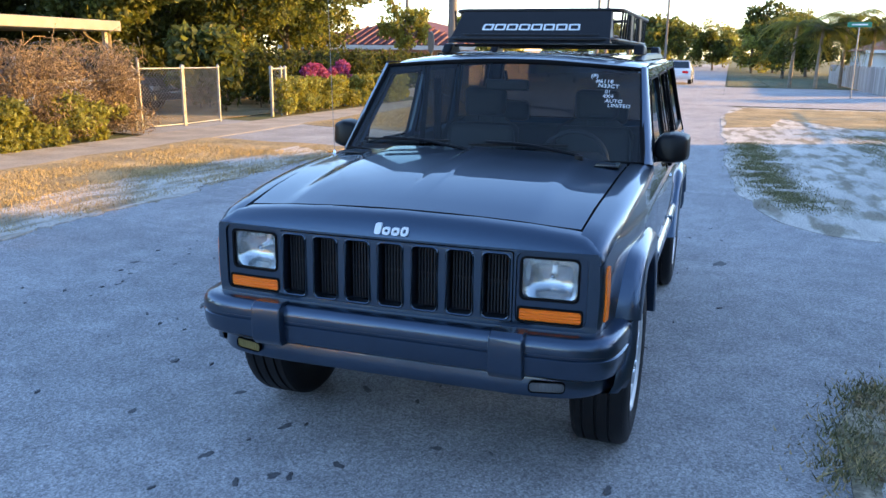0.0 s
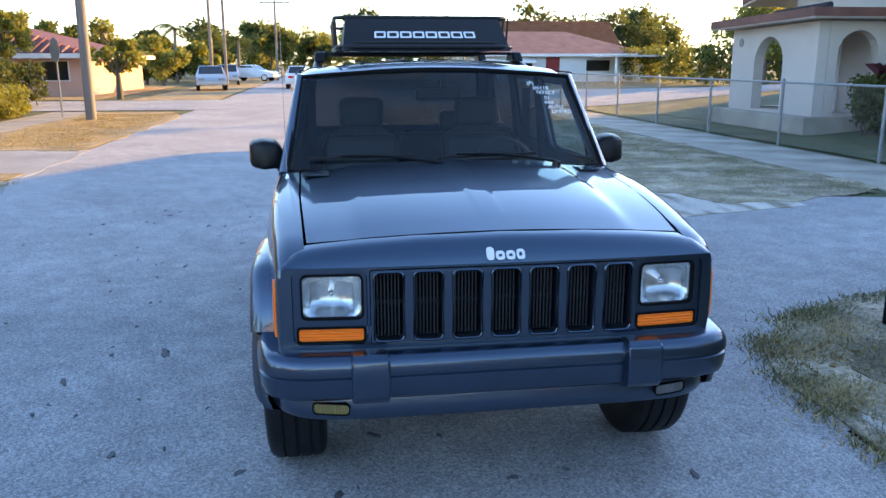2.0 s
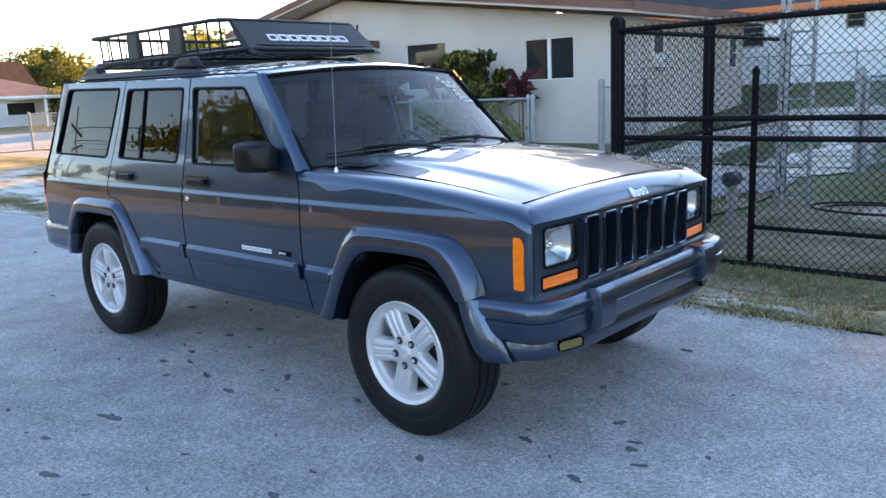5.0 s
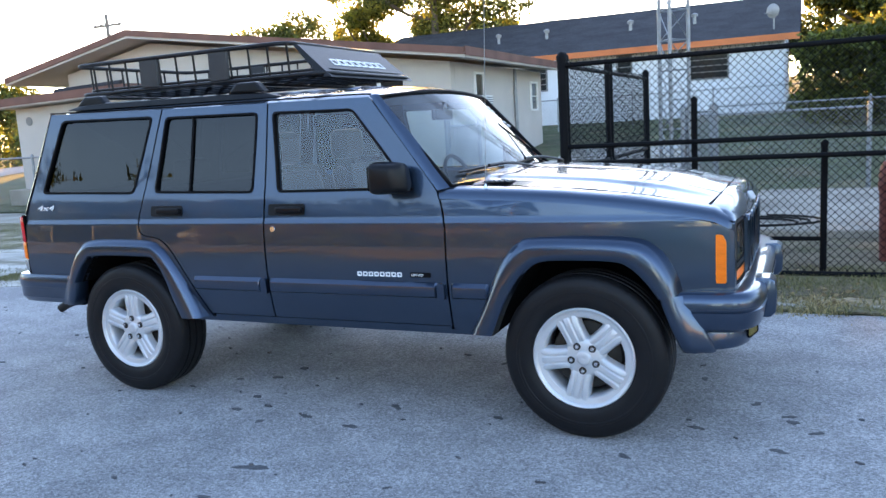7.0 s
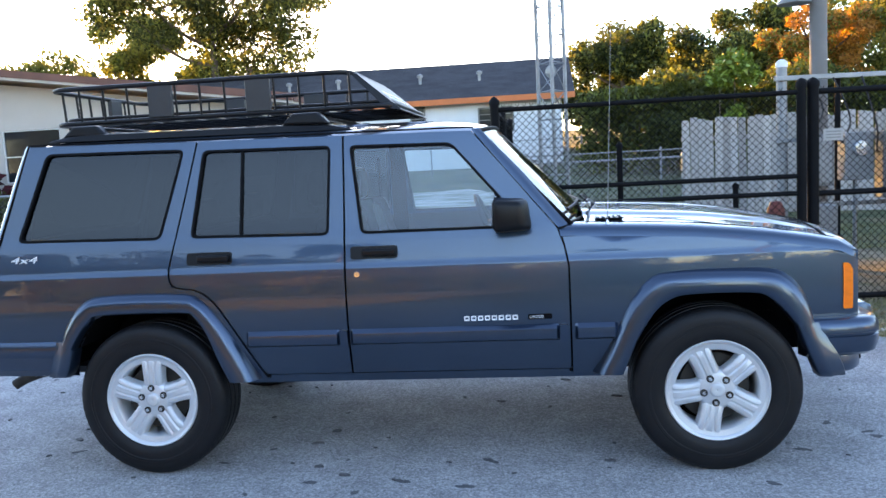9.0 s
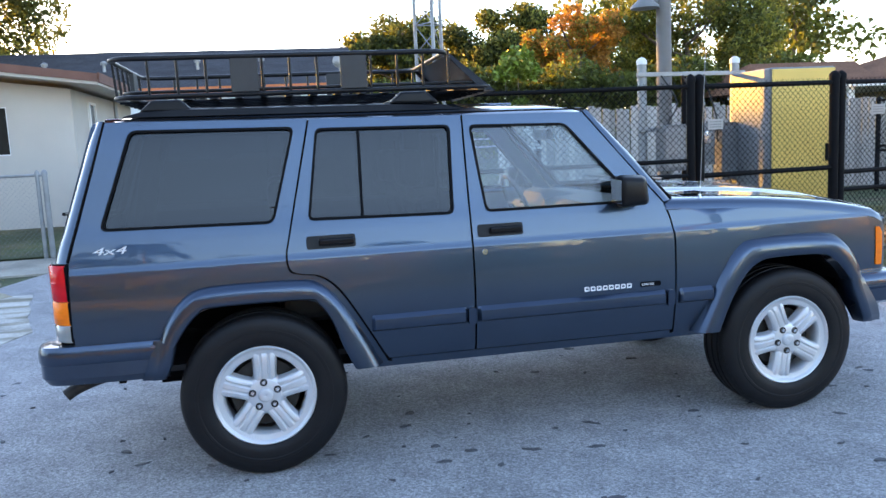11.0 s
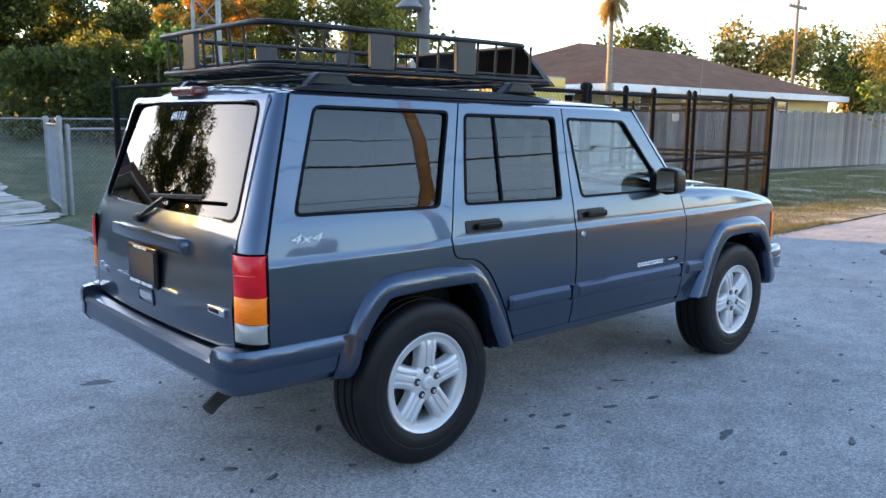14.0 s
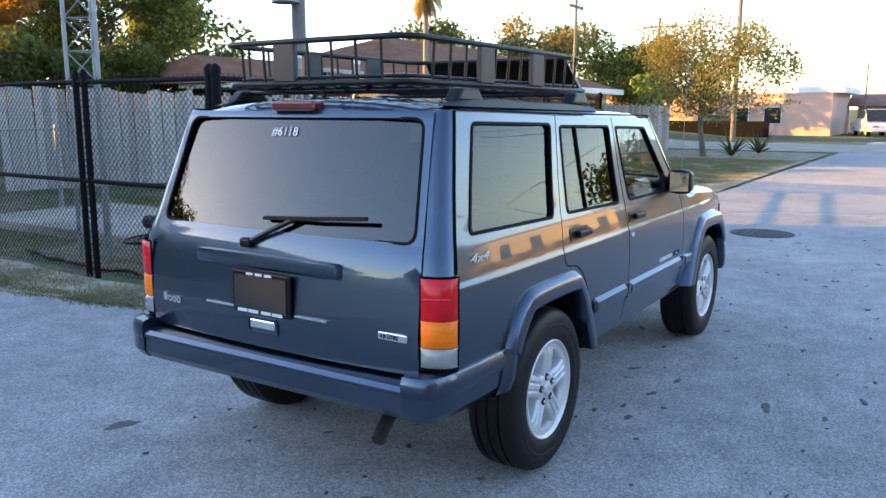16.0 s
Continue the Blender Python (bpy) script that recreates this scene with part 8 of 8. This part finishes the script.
for k, (body, dv) in enumerate(sd):
    u = .66 + .018 * k + (0 if k else -.02) + (.03 if body == "01" else 0)
    v = .93 - dv * .98
    p = Vector(screen(u, v))
    du, dv_ = (Vector(screen(u + .02, v)) - p).normalized(), (Vector(screen(u, v + .02)) - p).normalized()
    nrm = du.cross(dv_).normalized()
    m = Matrix((du, dv_, nrm)).transposed().to_4x4()
    m.translation = p + nrm * .004
    writing("window_writing", body, .034 if k < 3 else .031, m, CHALK, car, "white handwritten note on the windscreen", 0.1)

# antenna
an = part("antenna", G().rod((.848, -.765, 1.085), (.885, -.768, 1.92), .0018, .0010, 6), GALV, car, "thin steel whip antenna")
part("antenna_base", G().lathe([(.018, 0), (.016, .012), (.008, .03), (.004, .045)], (.848, -.765, 1.072), "z", 14), CHROME, an, smooth=60)

# roof rails
for s in (-1, 1):
    rl = part("roof_rail", G().loft([[(x, s * .615 + dy, 1.575 + .012 * max(0, -x) + dz * k) for dy, dz in ((-.03, 0), (-.022, .028), (.0, .036), (.022, .028), (.03, 0))]
                                     for x, k in ((-1.80, .15), (-1.72, .75), (-1.6, 1), (-.6, 1), (-.40, .75), (-.30, .12))], caps=True), PLASTIC, car, "black roof rail", smooth=50)
    for x in (-1.62, -.52):
        part("rail_foot", G().loft([[(x - .12, s * .60 - s * .03, 1.615), (x - .06, s * .60 - s * .03, 1.672), (x + .06, s * .60 - s * .03, 1.672), (x + .12, s * .60 - s * .03, 1.610)],
                                    [(x - .12, s * .60 + s * .035, 1.615), (x - .06, s * .60 + s * .03, 1.668), (x + .06, s * .60 + s * .03, 1.668), (x + .12, s * .60 + s * .035, 1.610)]], closed=True, caps=True), PLASTIC, rl, bevel=.012)
for x in (-1.62, -.52):
    part("cross_bar", G().box(x - .02, x + .02, -.60, .60, 1.650, 1.668), PLASTIC, car, bevel=.006)

# ---- roof basket ----
rack = thing("roof_basket", (-1.06, 0, 1.668), 0, "black steel roof basket with wind fairing on the roof rails", "roof basket")


def ring(x0, x1, w, z, r=.10):
    return [(u, v, z) for u, v in rrect(x0, x1, -w, w, r, 5)]


part("lower_rail", G().tube(ring(-.80, .955, .50, .022), .012, 8, True), RACK, rack, smooth=60)
part("lower_rail", G().tube(ring(-.77, .92, .47, .045), .008, 8, True), RACK, rack, smooth=60)
top = [(u, v, .192) for u, v in rrect(-.81, .735, -.51, .51, .10, 5)]
part("upper_rail", G().tube(top, .012, 8, True), RACK, rack, smooth=60)
bars = [(x, y) for x in np.arange(-.64, .76, .125) for y in (-1, 1)]
for x, y in bars:
    if min(abs(x + .22), abs(x - .28)) < .075:
        continue
    part("upright", G().rod((x, y * .50, .022), (x, y * .51, .192), .0065, n=6), RACK, rack, smooth=60)
for y in np.arange(-.375, .4, .125):
    if abs(y - .125) < .07:
        continue
    part("upright", G().rod((-.80, y, .022), (-.81, y, .192), .0065, n=6), RACK, rack, smooth=60)
for x in (-.22, .28):
    for s in (-1, 1):
        part("side_plate", G().box(x - .062, x + .062, min(s * .492, s * .516), max(s * .492, s * .516), .03, .188), PLATE_GREY, rack, "grey steel plate", bevel=.003, segs=1)
part("side_plate", G().box(-.815, -.79, .07, .19, .03, .188), PLATE_GREY, rack, bevel=.003, segs=1)
for k in range(15):
    x = -.72 + k * .116
    part("floor_slat", G().box(x - .017, x + .017, -.49, .49, .012, .022), RACK, rack)
for y in (-.375, -.25, -.125, 0, .125, .25, .375):
    part("floor_bar", G().rod((-.79, y, .006), (.94, y, .006), .0065, n=6), RACK, rack, smooth=60)
# wind fairing with the maker's word as plain shapes


def fair(u, v, o=0.0):
    return (.975 - .215 * v + o, u * (1 - .06 * v), .0 + .185 * v)


fa = part("fairing", G().loft([[fair(u, v) for u in np.linspace(-.475, .475, 9)] for v in np.linspace(0, 1, 4)] + [[fair(u, v, -.008) for u in np.linspace(-.475, .475, 9)] for v in np.linspace(1, 0, 4)]), RACK, rack, "black wind fairing", smooth=40)
for s in (-1, 1):
    part("fairing_wing", G().add([(.975, s * .475, 0), (.760, s * .4465, .185), (.735, s * .452, .185), (.90, s * .482, .01), (.967, s * .470, .002), (.755, s * .441, .182), (.735, s * .446, .18), (.90, s * .476, .01)],
                                 [(0, 1, 2, 3), (7, 6, 5, 4), (0, 3, 7, 4), (1, 0, 4, 5), (2, 1, 5, 6), (3, 2, 6, 7)]), RACK, fa)
for k in range(8):
    y0 = -.300 + k * .0757
    nx = sheet(rrect(y0, y0 + .066, .40, .60, .012), [rrect(y0 + .011, y0 + .055, .445, .555, .006)], lambda u, v: fair(u, v, .003), lambda u, v: fair(u, v, -.001))
    part("badge_shape", nx, WHITEMARK, fa, fix=False)
